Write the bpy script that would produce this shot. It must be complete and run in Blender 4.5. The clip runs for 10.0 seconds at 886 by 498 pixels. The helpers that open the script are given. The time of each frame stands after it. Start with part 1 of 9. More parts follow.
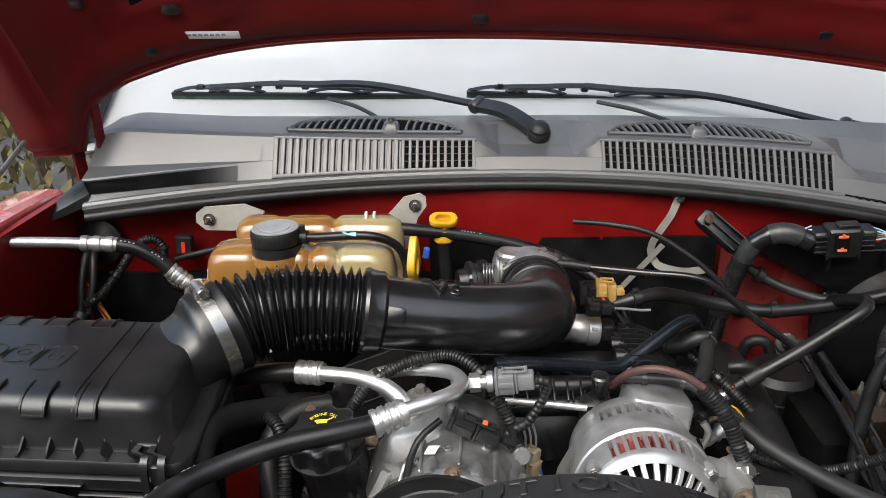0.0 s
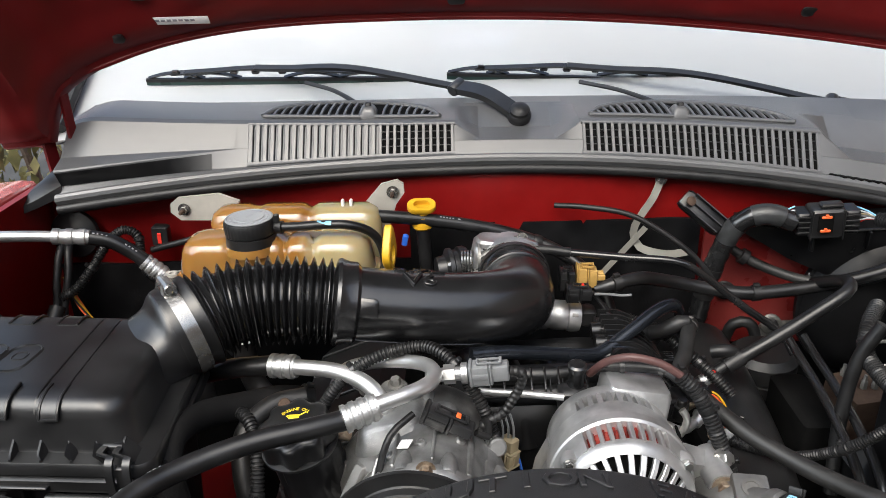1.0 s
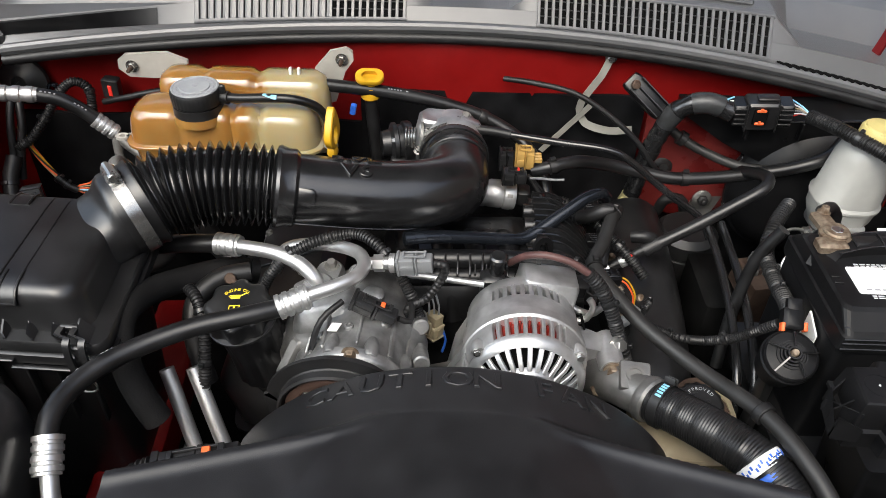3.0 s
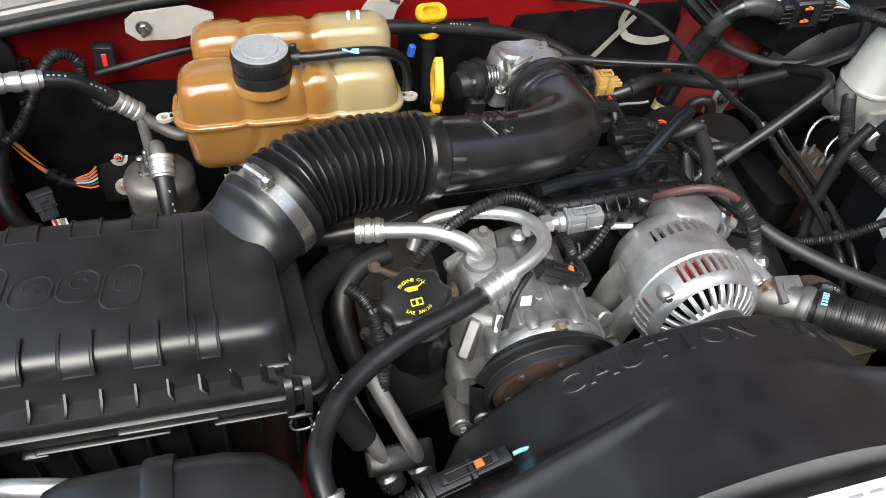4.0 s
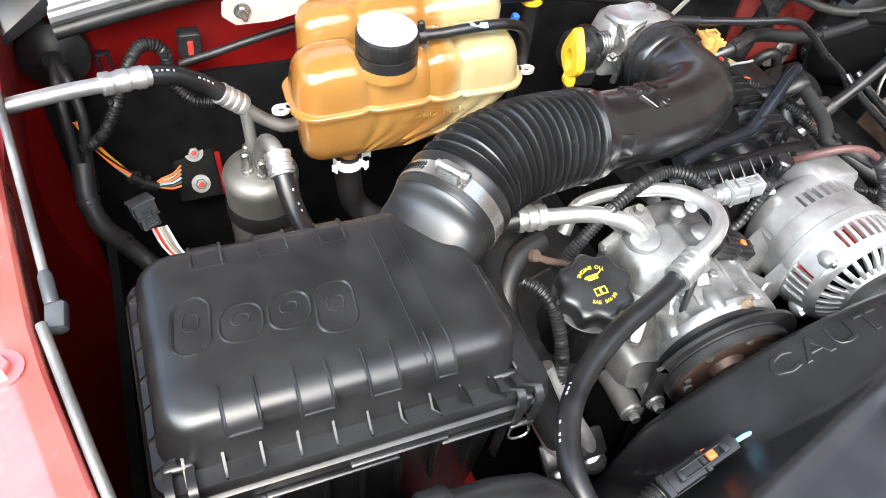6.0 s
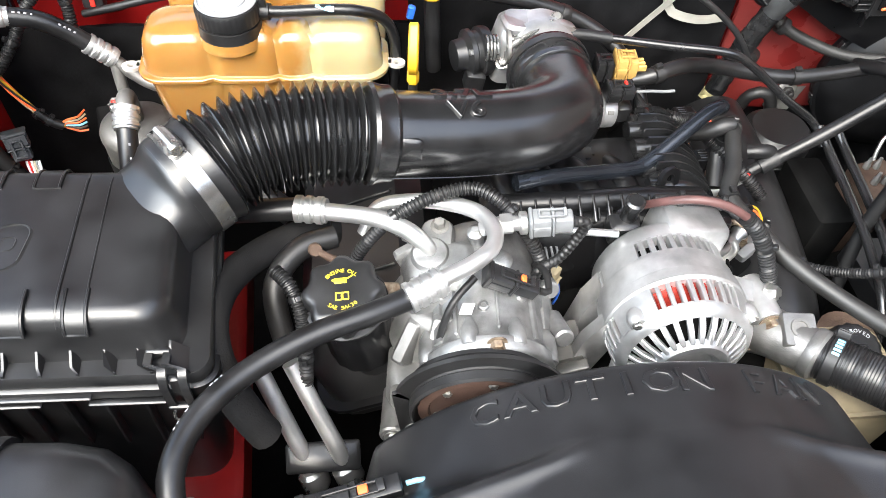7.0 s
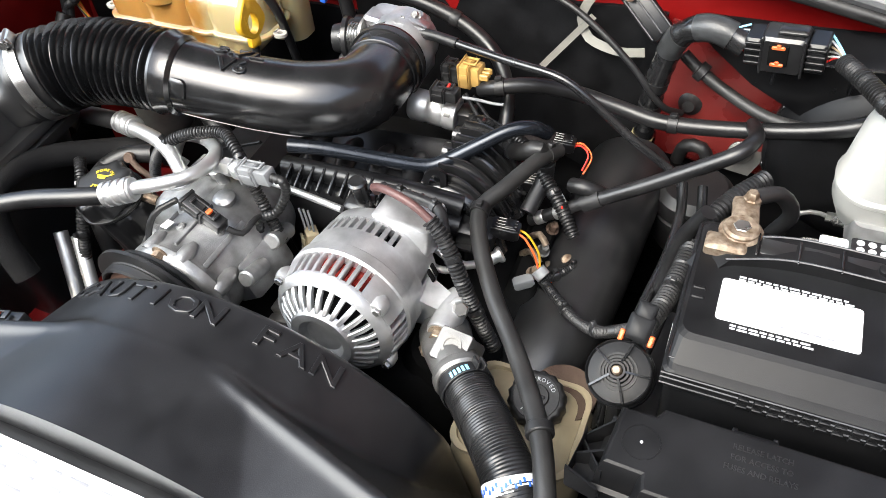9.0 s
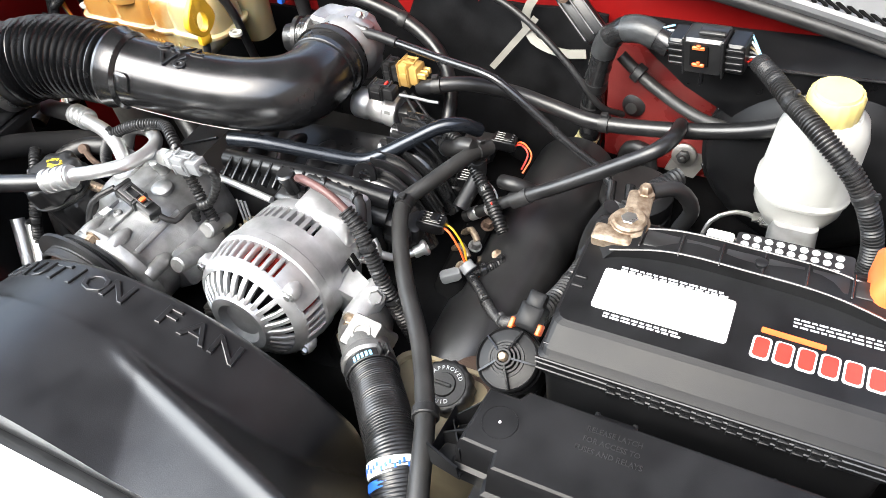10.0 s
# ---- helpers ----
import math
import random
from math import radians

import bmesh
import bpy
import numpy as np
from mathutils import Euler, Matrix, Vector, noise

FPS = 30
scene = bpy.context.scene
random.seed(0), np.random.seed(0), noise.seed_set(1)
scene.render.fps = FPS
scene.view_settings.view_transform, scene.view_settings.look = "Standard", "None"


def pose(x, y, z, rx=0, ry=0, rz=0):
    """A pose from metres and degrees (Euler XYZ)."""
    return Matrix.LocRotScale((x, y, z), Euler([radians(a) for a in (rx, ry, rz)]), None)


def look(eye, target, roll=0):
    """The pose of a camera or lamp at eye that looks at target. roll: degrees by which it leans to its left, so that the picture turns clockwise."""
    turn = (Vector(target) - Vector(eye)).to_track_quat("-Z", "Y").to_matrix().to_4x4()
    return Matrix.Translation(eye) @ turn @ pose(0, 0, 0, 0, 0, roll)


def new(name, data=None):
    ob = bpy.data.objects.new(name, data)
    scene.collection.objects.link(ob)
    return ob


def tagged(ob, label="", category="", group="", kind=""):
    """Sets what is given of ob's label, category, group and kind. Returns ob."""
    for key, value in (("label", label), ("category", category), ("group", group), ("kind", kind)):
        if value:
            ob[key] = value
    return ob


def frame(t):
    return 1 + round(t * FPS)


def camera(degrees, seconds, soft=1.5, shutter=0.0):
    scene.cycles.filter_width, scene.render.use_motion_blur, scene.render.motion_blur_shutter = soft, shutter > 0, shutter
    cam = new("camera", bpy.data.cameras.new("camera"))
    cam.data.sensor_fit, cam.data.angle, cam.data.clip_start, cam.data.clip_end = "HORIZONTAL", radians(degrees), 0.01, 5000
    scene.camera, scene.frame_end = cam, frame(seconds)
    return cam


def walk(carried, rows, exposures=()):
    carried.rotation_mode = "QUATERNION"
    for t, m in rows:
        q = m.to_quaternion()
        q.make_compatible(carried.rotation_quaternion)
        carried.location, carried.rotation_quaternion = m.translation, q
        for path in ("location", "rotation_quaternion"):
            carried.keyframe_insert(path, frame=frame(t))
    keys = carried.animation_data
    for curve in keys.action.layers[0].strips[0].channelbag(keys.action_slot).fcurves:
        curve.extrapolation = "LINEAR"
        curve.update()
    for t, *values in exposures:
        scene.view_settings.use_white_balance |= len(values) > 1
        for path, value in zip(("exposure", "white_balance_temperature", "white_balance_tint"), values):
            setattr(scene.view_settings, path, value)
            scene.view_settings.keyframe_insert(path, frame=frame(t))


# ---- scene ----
cam = camera(62.8, 10.0, soft=0.7)
PATH = [
    (0, (0.024, -0.046, 1.415), (-0.033, 1.802, 0.653), -0.8),
    (0.5, (0.039, -0.01, 1.406), (0.014, 1.82, 0.599), -1.1),
    (1, (0.051, -0.026, 1.42), (0.0, 1.799, 0.602), -1.7),
    (1.5, (0.076, -0.047, 1.442), (-0.027, 1.77, 0.613), -1.1),
    (2, (0.117, -0.053, 1.475), (-0.023, 1.72, 0.561), 0.2),
    (2.5, (0.144, -0.036, 1.507), (0.034, 1.645, 0.43), -1.5),
    (2.7, (0.141, -0.027, 1.528), (0.053, 1.591, 0.356), -0.9),
    (3.8, (-0.159, 0.089, 1.547), (0.222, 1.417, 0.101), 7.4),
    (4, (-0.261, 0.129, 1.541), (0.21, 1.396, 0.067), 6.6),
    (4.5, (-0.429, 0.196, 1.521), (0.214, 1.351, 0.019), 11.9),
    (5, (-0.49, 0.247, 1.515), (0.208, 1.322, -0.021), 12.6),
    (5.2, (-0.493, 0.259, 1.511), (0.199, 1.336, -0.026), 11.9),
    (6.3, (-0.424, 0.245, 1.512), (0.114, 1.399, -0.03), 6.1),
    (6.5, (-0.36, 0.23, 1.516), (0.086, 1.412, -0.035), 5.3),
    (7, (-0.091, 0.178, 1.51), (0.099, 1.413, -0.053), 4.1),
    (7.5, (0.096, 0.165, 1.504), (0.063, 1.421, -0.051), -3.2),
    (8, (0.217, 0.136, 1.502), (0.146, 1.425, -0.025), -2.3),
    (8.5, (0.349, 0.101, 1.514), (0.067, 1.372, -0.004), -5.5),
    (9, (0.534, 0.181, 1.495), (-0.124, 1.35, 0.012), -8.3),
    (9.5, (0.634, 0.221, 1.485), (-0.13, 1.346, 0.018), -11.4),
    (10, (0.653, 0.204, 1.482), (-0.09, 1.36, 0.029), -9.5),
]
walk(cam, [(t, look(eye, target, roll)) for t, eye, target, roll in PATH],
     [(0.0, 0.97, 6150, 5), (1.0, 1.12, 6150, 5), (2.7, 1.1, 6150, 5), (4.0, 1.4, 6050, 4), (4.8, 2.1, 6000, 4), (6.3, 2.4, 6000, 4), (7.2, 2.45, 6000, 4), (8.0, 2.25, 6000, 4), (9.0, 2.1, 6050, 4), (10.0, 2.5, 6050, 4)])

# ---- light ----
world = bpy.data.worlds.new("overcast")
scene.world = world
world.use_nodes = True
wn, wl = world.node_tree.nodes, world.node_tree.links
wn.clear()
sky = wn.new("ShaderNodeTexSky")
sky.sky_type, sky.sun_disc = "NISHITA", False
sky.sun_elevation, sky.sun_rotation = radians(55), radians(200)
sky.air_density, sky.dust_density, sky.ozone_density = 1.0, 6.0, 0.5
pale = wn.new("ShaderNodeHueSaturation")
pale.inputs["Saturation"].default_value = 0.85
wbg, wout = wn.new("ShaderNodeBackground"), wn.new("ShaderNodeOutputWorld")
wbg.inputs["Strength"].default_value = 0.15
wl.new(sky.outputs[0], pale.inputs["Color"])
wl.new(pale.outputs[0], wbg.inputs["Color"])
wl.new(wbg.outputs[0], wout.inputs["Surface"])
sun = new("sun", bpy.data.lights.new("sun", "SUN"))
sun.data.energy, sun.data.angle, sun.data.color = 0.87, radians(48), (1.0, 0.99, 0.98)
sun.matrix_world = look((-3.6, -1.6, 4.6), (0.1, 0.6, 0.9))


# ---- materials ----
def surf(name, col, rough=0.5, metal=0.0, var=0.25, scale=30.0, bump=0.15, fine=400.0, coat=0.0, rvar=0.12, spec=0.5, dust_glare=0.0, second=None):
    """A painted, moulded or cast surface with blotches, grain and fine relief at real size; a pale film in patches is
    dirt on most parts, sky glare on RED.
    """
    m = bpy.data.materials.new(name)
    m.use_nodes = True
    n, l = m.node_tree.nodes, m.node_tree.links
    p = n["Principled BSDF"]
    tc = n.new("ShaderNodeTexCoord")
    big, small = n.new("ShaderNodeTexNoise"), n.new("ShaderNodeTexNoise")
    big.inputs["Scale"].default_value, big.inputs["Detail"].default_value = scale, 5
    small.inputs["Scale"].default_value, small.inputs["Detail"].default_value = fine, 3
    for t in (big, small):
        l.new(tc.outputs["Object"], t.inputs["Vector"])
    mix = n.new("ShaderNodeMix")
    mix.data_type = "RGBA"
    other = second or tuple(min(1, c * (1 + 2 * var) + 0.006 * var) for c in col)
    low = tuple(c * (1 - var) for c in col)
    mix.inputs["A"].default_value, mix.inputs["B"].default_value = (*low, 1), (*other, 1)
    ramp = n.new("ShaderNodeMapRange")
    ramp.inputs["From Min"].default_value, ramp.inputs["From Max"].default_value = 0.3, 0.75
    l.new(big.outputs["Fac"], ramp.inputs["Value"])
    l.new(ramp.outputs["Result"], mix.inputs["Factor"])
    out = mix.outputs["Result"]
    if dust_glare:
        cloud = n.new("ShaderNodeTexNoise")
        cloud.inputs["Scale"].default_value, cloud.inputs["Detail"].default_value = 14, 8
        l.new(tc.outputs["Object"], cloud.inputs["Vector"])
        dr = n.new("ShaderNodeMapRange")
        dr.inputs["From Min"].default_value, dr.inputs["From Max"].default_value, dr.inputs["To Max"].default_value = 0.42, 0.8, dust_glare
        l.new(cloud.outputs["Fac"], dr.inputs["Value"])
        dm = n.new("ShaderNodeMix")
        dm.data_type = "RGBA"
        dm.inputs["B"].default_value = (0.30, 0.27, 0.23, 1)
        l.new(dr.outputs["Result"], dm.inputs["Factor"])
        l.new(out, dm.inputs["A"])
        out = dm.outputs["Result"]
    l.new(out, p.inputs["Base Color"])
    rr = n.new("ShaderNodeMapRange")
    rr.inputs["To Min"].default_value, rr.inputs["To Max"].default_value = max(0.03, rough - rvar), min(1, rough + rvar)
    l.new(big.outputs["Fac"], rr.inputs["Value"])
    l.new(rr.outputs["Result"], p.inputs["Roughness"])
    p.inputs["Metallic"].default_value = metal
    p.inputs["Specular IOR Level"].default_value = spec
    p.inputs["Coat Weight"].default_value = coat
    p.inputs["Coat Roughness"].default_value = 0.06
    if bump:
        b = n.new("ShaderNodeBump")
        b.inputs["Strength"].default_value, b.inputs["Distance"].default_value = bump, 0.0006
        l.new(small.outputs["Fac"], b.inputs["Height"])
        l.new(b.outputs[0], p.inputs["Normal"])
    return m


PLASTIC = surf("black_plastic", (0.0115, 0.0115, 0.0120), 0.32, var=0.3, fine=1300, bump=0.12, spec=0.62, rvar=0.07)
BLACKP = surf("dull_black_plastic", (0.0045, 0.0045, 0.005), 0.32, var=0.3, fine=900, bump=0.12, spec=0.45)
PAINTED = surf("blue_black_painted_pipe", (0.018, 0.021, 0.027), 0.2, 0.55, var=0.2, bump=0.05)
GLOSSY = surf("gloss_black_plastic", (0.0095, 0.0095, 0.010), 0.235, var=0.25, bump=0.08, spec=0.75)
RUBBER = surf("black_rubber", (0.007, 0.007, 0.0075), 0.46, var=0.4, bump=0.2, dust_glare=0.03)
HOSE = surf("hose_rubber", (0.0075, 0.0075, 0.008), 0.34, var=0.4, bump=0.12, dust_glare=0.02)
SHROUD = surf("shroud_plastic", (0.011, 0.011, 0.012), 0.35, var=0.2, fine=1500, bump=0.2, spec=0.5, rvar=0.06)
COWL = surf("weathered_grey_plastic", (0.098, 0.099, 0.102), 0.34, var=0.07, scale=12, fine=1200, bump=0.2, spec=0.8, rvar=0.05)
# near-zero black for dark parts and for painted shade in vents and slots
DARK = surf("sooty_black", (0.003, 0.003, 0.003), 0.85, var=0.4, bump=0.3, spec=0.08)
PAD = surf("firewall_pad", (0.004, 0.004, 0.0045), 0.7, var=0.4, bump=0.6, fine=250, spec=0.12)
# the body red is paled and filmed to hold the sky's glare
RED = surf("red_paint", (0.50, 0.085, 0.075), 0.25, var=0.08, bump=0.03, coat=1.0, dust_glare=0.28)
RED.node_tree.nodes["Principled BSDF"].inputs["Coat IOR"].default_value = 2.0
# same car red, darkened for the shade inside the bay
REDSHADE = surf("red_underhood_paint", (0.185, 0.004, 0.004), 0.36, var=0.08, bump=0.1, spec=0.4, dust_glare=0.01)
# darker again: the shade under the raised bonnet is in the colour
HOODRED = surf("red_hood_underside", (0.125, 0.005, 0.006), 0.42, var=0.12, scale=9, bump=0.1, spec=0.35, dust_glare=0.02)
GREENISH = surf("dark_green_rubber", (0.012, 0.035, 0.03), 0.3, var=0.3, bump=0.05)
DISC = surf("grey_cap_disc", (0.27, 0.28, 0.29), 0.45, var=0.12, bump=0.1)
CAST = surf("cast_aluminium", (0.48, 0.482, 0.485), 0.38, 0.78, var=0.26, fine=1100, bump=0.35, dust_glare=0.05)
CASTC = surf("compressor_cast_aluminium", (0.27, 0.27, 0.268), 0.42, 0.78, var=0.3, scale=45, fine=900, bump=0.5, dust_glare=0.08)
CASTM = surf("grey_cast_aluminium", (0.20, 0.198, 0.194), 0.42, 0.75, var=0.3, fine=800, bump=0.6, dust_glare=0.10)
CASTD = surf("dull_cast_aluminium", (0.20, 0.195, 0.185), 0.48, 0.7, var=0.2, fine=700, bump=0.6, dust_glare=0.12)
ALU = surf("bare_aluminium_tube", (0.66, 0.66, 0.655), 0.40, 0.9, var=0.10, bump=0.15)
STEEL = surf("zinc_steel", (0.42, 0.415, 0.40), 0.28, 0.9, var=0.2, bump=0.2, dust_glare=0.1)
RUST = surf("rusty_steel", (0.07, 0.035, 0.022), 0.75, 0.3, var=0.4, bump=0.8, second=(0.13, 0.09, 0.065))
BRASS = surf("corroded_terminal", (0.19, 0.12, 0.07), 0.55, 0.6, var=0.4, scale=150, bump=0.9, second=(0.36, 0.30, 0.23))
COPPER = surf("red_copper_winding", (0.24, 0.018, 0.010), 0.35, 0.5, var=0.3, scale=200, bump=0.6)
WHITE = surf("milky_white_plastic", (0.35, 0.35, 0.33), 0.35, var=0.06, bump=0.06)
YELLOW = surf("yellow_plastic", (0.60, 0.34, 0.015), 0.4, var=0.1, bump=0.08)
CREAMY = surf("cream_yellow_plastic", (0.52, 0.44, 0.17), 0.4, var=0.12, bump=0.08)
GREY = surf("grey_plastic", (0.18, 0.185, 0.19), 0.45, var=0.1, bump=0.1)
LGREY = surf("pale_grey_plastic", (0.55, 0.56, 0.57), 0.45, var=0.1, bump=0.1)
ORANGE = surf("orange_plastic", (0.80, 0.13, 0.03), 0.45, var=0.1, bump=0.05)
REDP = surf("red_plastic", (0.62, 0.03, 0.02), 0.4, var=0.1, bump=0.05)
BLUE = surf("blue_plastic", (0.03, 0.12, 0.55), 0.4, var=0.1, bump=0.05)
CYAN = surf("pale_blue_print", (0.25, 0.55, 0.75), 0.5, var=0.1, bump=0.0)
TAN = surf("tan_plastic", (0.30, 0.25, 0.16), 0.5, var=0.12, bump=0.1)
PAPER = surf("white_label", (0.80, 0.80, 0.79), 0.4, var=0.05, bump=0.02)
INK = surf("grey_print", (0.28, 0.28, 0.30), 0.5, var=0.1, bump=0.0)
BLACKINK = surf("black_print", (0.012, 0.012, 0.012), 0.4, var=0.1, bump=0.0)
AMBERP = surf("orange_yellow_plastic", (0.42, 0.26, 0.075), 0.4, var=0.12, bump=0.08)
EAR = surf("translucent_pale_plastic", (0.40, 0.38, 0.34), 0.4, var=0.1, bump=0.05)
YINK = surf("yellow_print", (0.80, 0.62, 0.03), 0.5, var=0.1, bump=0.0)
BROWN = surf("brown_disc", (0.09, 0.055, 0.042), 0.5, 0.4, var=0.3, bump=0.3)
FOAM = surf("foam_sleeve", (0.008, 0.008, 0.0085), 0.85, var=0.3, fine=700, bump=0.8, spec=0.2, dust_glare=0.02)
PINK = surf("faded_red_sleeve", (0.075, 0.035, 0.032), 0.5, var=0.3, bump=0.2)
REDFADE = surf("dusty_faded_red_paint", (0.15, 0.012, 0.011), 0.28, var=0.2, scale=14, bump=0.12, spec=0.5, dust_glare=0.13)
STRAP = surf("pale_strap", (0.26, 0.25, 0.22), 0.5, var=0.15, bump=0.2)
PAN = surf("battery_black", (0.0065, 0.0065, 0.007), 0.42, var=0.25, fine=1400, bump=0.12, spec=0.2)
ASPHALT = surf("asphalt", (0.05, 0.05, 0.05), 0.9, var=0.4, scale=3, fine=120, bump=1.0)
DASH = surf("grey_dashboard", (0.28, 0.28, 0.28), 0.7, var=0.1, bump=0.2)
CLOTH = surf("grey_seat_cloth", (0.35, 0.34, 0.33), 0.9, var=0.15, bump=0.4)
LEAF = surf("hedge_leaf", (0.10, 0.12, 0.035), 0.6, var=0.6, scale=8, bump=0.0, second=(0.30, 0.26, 0.10))
SIDING = surf("pale_house_siding", (0.55, 0.56, 0.57), 0.7, var=0.1, scale=5)
GREYHOSE = surf("weathered_hose_rubber", (0.012, 0.0118, 0.0115), 0.50, var=0.3, bump=0.25, dust_glare=0.03)
TAPE = surf("grey_cloth_tape", (0.028, 0.029, 0.030), 0.36, var=0.3, scale=90, bump=0.5, fine=500)
CREAMTAPE = surf("yellowed_tape", (0.30, 0.26, 0.13), 0.5, var=0.35, scale=120, bump=0.3)
SLATE = surf("slate_grey_plastic", (0.042, 0.045, 0.050), 0.42, var=0.15, bump=0.12)
BARK = surf("bark", (0.12, 0.09, 0.07), 0.9, var=0.4)


def amber_plastic():
    """Translucent coolant bottle: stained orange towards one end, still pale at the other, with lobed stain edges."""
    m = bpy.data.materials.new("stained_translucent_plastic")
    m.use_nodes = True
    n, l = m.node_tree.nodes, m.node_tree.links
    p = n["Principled BSDF"]
    tc, sep = n.new("ShaderNodeTexCoord"), n.new("ShaderNodeSeparateXYZ")
    ns = n.new("ShaderNodeTexNoise")
    ns.inputs["Scale"].default_value, ns.inputs["Detail"].default_value = 22, 4
    l.new(tc.outputs["Object"], sep.inputs[0])
    l.new(tc.outputs["Object"], ns.inputs["Vector"])
    add = n.new("ShaderNodeMath")
    add.operation = "MULTIPLY_ADD"
    add.inputs[1].default_value = 0.07
    l.new(ns.outputs["Fac"], add.inputs[0])
    l.new(sep.outputs["X"], add.inputs[2])
    ramp = n.new("ShaderNodeValToRGB")
    e = ramp.color_ramp.elements
    e[0].position, e[0].color = 0.0, (0.25, 0.115, 0.026, 1)
    e[1].position, e[1].color = 1.0, (0.36, 0.30, 0.165, 1)
    for pos, c in ((0.35, (0.30, 0.160, 0.044, 1)), (0.62, (0.26, 0.125, 0.028, 1)), (0.70, (0.34, 0.27, 0.135, 1))):
        k = e.new(pos)
        k.color = c
    mr = n.new("ShaderNodeMapRange")
    mr.inputs["From Min"].default_value, mr.inputs["From Max"].default_value = -0.32, -0.03
    l.new(add.outputs[0], mr.inputs["Value"])
    l.new(mr.outputs[0], ramp.inputs["Fac"])
    l.new(ramp.outputs[0], p.inputs["Base Color"])
    p.inputs["Roughness"].default_value = 0.14
    p.inputs["Coat Weight"].default_value = 0.9
    p.inputs["Coat Roughness"].default_value = 0.03
    p.inputs["Subsurface Weight"].default_value = 0.5
    p.inputs["Subsurface Radius"].default_value = (0.03, 0.016, 0.006)
    p.inputs["Subsurface Scale"].default_value = 0.6
    b = n.new("ShaderNodeBump")
    b.inputs["Strength"].default_value, b.inputs["Distance"].default_value = 0.15, 0.002
    l.new(ns.outputs["Fac"], b.inputs["Height"])
    l.new(b.outputs[0], p.inputs["Normal"])
    return m


AMBER = amber_plastic()


def glare_glass():
    """Windscreen: clear glass mixed with an even pale diffuse that stands for sky reflection."""
    m = bpy.data.materials.new("dusty_windscreen_glass")
    m.use_nodes = True
    n, l = m.node_tree.nodes, m.node_tree.links
    p = n["Principled BSDF"]
    p.inputs["Base Color"].default_value = (0.9, 0.95, 0.93, 1)
    p.inputs["Roughness"].default_value, p.inputs["Transmission Weight"].default_value, p.inputs["IOR"].default_value = 0.0, 1.0, 1.45
    # the white sky glare is put into this diffuse colour
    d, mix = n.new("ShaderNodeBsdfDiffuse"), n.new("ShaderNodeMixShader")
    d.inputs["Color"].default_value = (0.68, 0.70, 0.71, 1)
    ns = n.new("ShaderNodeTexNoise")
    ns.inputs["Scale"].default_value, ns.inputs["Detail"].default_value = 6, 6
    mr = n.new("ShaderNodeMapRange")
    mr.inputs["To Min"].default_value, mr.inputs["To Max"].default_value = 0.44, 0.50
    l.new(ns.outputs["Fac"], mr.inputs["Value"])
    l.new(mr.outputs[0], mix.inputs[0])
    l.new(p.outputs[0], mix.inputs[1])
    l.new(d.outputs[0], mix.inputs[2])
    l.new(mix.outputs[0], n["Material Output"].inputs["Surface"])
    return m


GLASS = glare_glass()

# ---- shapes ----
V = Vector


def axis(p, d, up=(0, 0, 1)):
    """A frame at p whose z runs along d; its y leans towards up."""
    z = V(d).normalized()
    x = V(up).cross(z)
    x = x.normalized() if x.length > 1e-4 else V((1, 0, 0))
    y = z.cross(x)
    m = Matrix((x, y, z)).transposed().to_4x4()
    m.translation = V(p)
    return m


def rings(bm, rs, closed=(True, True), loop=False):
    """Skins a list of equal rings of points."""
    vs = [[bm.verts.new(p) for p in r] for r in rs]
    k = len(vs[0])
    pairs = list(zip(vs, vs[1:])) + ([(vs[-1], vs[0])] if loop else [])
    for a, b in pairs:
        for i in range(k):
            bm.faces.new((a[i], a[(i + 1) % k], b[(i + 1) % k], b[i]))
    if not loop:
        if closed[0]:
            bm.faces.new(vs[0][::-1])
        if closed[1]:
            bm.faces.new(vs[-1])
    return bm


def lathe(bm, prof, m, seg=28, closed=(True, True)):
    return rings(bm, [[m @ V((r * math.cos(2 * math.pi * i / seg), r * math.sin(2 * math.pi * i / seg), h)) for i in range(seg)] for r, h in prof], closed)


def lobed(bm, prof, m, lobes=8, amp=0.05, seg=64, sharp=1.0):
    """A lathe with a fluted rim, for caps and knobs."""
    def r_at(r, i):
        a = 2 * math.pi * i / seg
        return r * (1 + amp * math.copysign(abs(math.cos(lobes * a)) ** sharp, math.cos(lobes * a)))
    return rings(bm, [[m @ V((r_at(r, i) * math.cos(2 * math.pi * i / seg), r_at(r, i) * math.sin(2 * math.pi * i / seg), h)) for i in range(seg)] for r, h in prof])


def rrect(w, d, rc, n=4):
    """A rounded rectangle round the origin."""
    rc = max(min(rc, w / 2 - 1e-4, d / 2 - 1e-4), 1e-4)
    out = []
    for cx, cy, a0 in ((1, 1, 0), (-1, 1, 90), (-1, -1, 180), (1, -1, 270)):
        for i in range(n + 1):
            a = radians(a0 + 90 * i / n)
            out.append((cx * (w / 2 - rc) + rc * math.cos(a), cy * (d / 2 - rc) + rc * math.sin(a)))
    return out


def dense(w, d, rc, n=40):
    """A rounded rectangle with n points along each long side."""
    rc = max(min(rc, w / 2 - 1e-4, d / 2 - 1e-4), 1e-4)
    out = []
    for sy in (1, -1):
        out += [((w / 2 - rc) * (1 - 2 * i / n) * sy, d / 2 * sy) for i in range(n + 1)]
        for i in range(1, 12):
            a = radians(90 + 180 * i / 12)
            ex, ey = math.cos(a), math.sin(a)
            out.append((sy * (-(w / 2 - rc) + rc * ex), sy * ((d / 2 - rc) * (1 if ey > 0.001 else -1 if ey < -0.001 else 0) + rc * ey)))
    return out


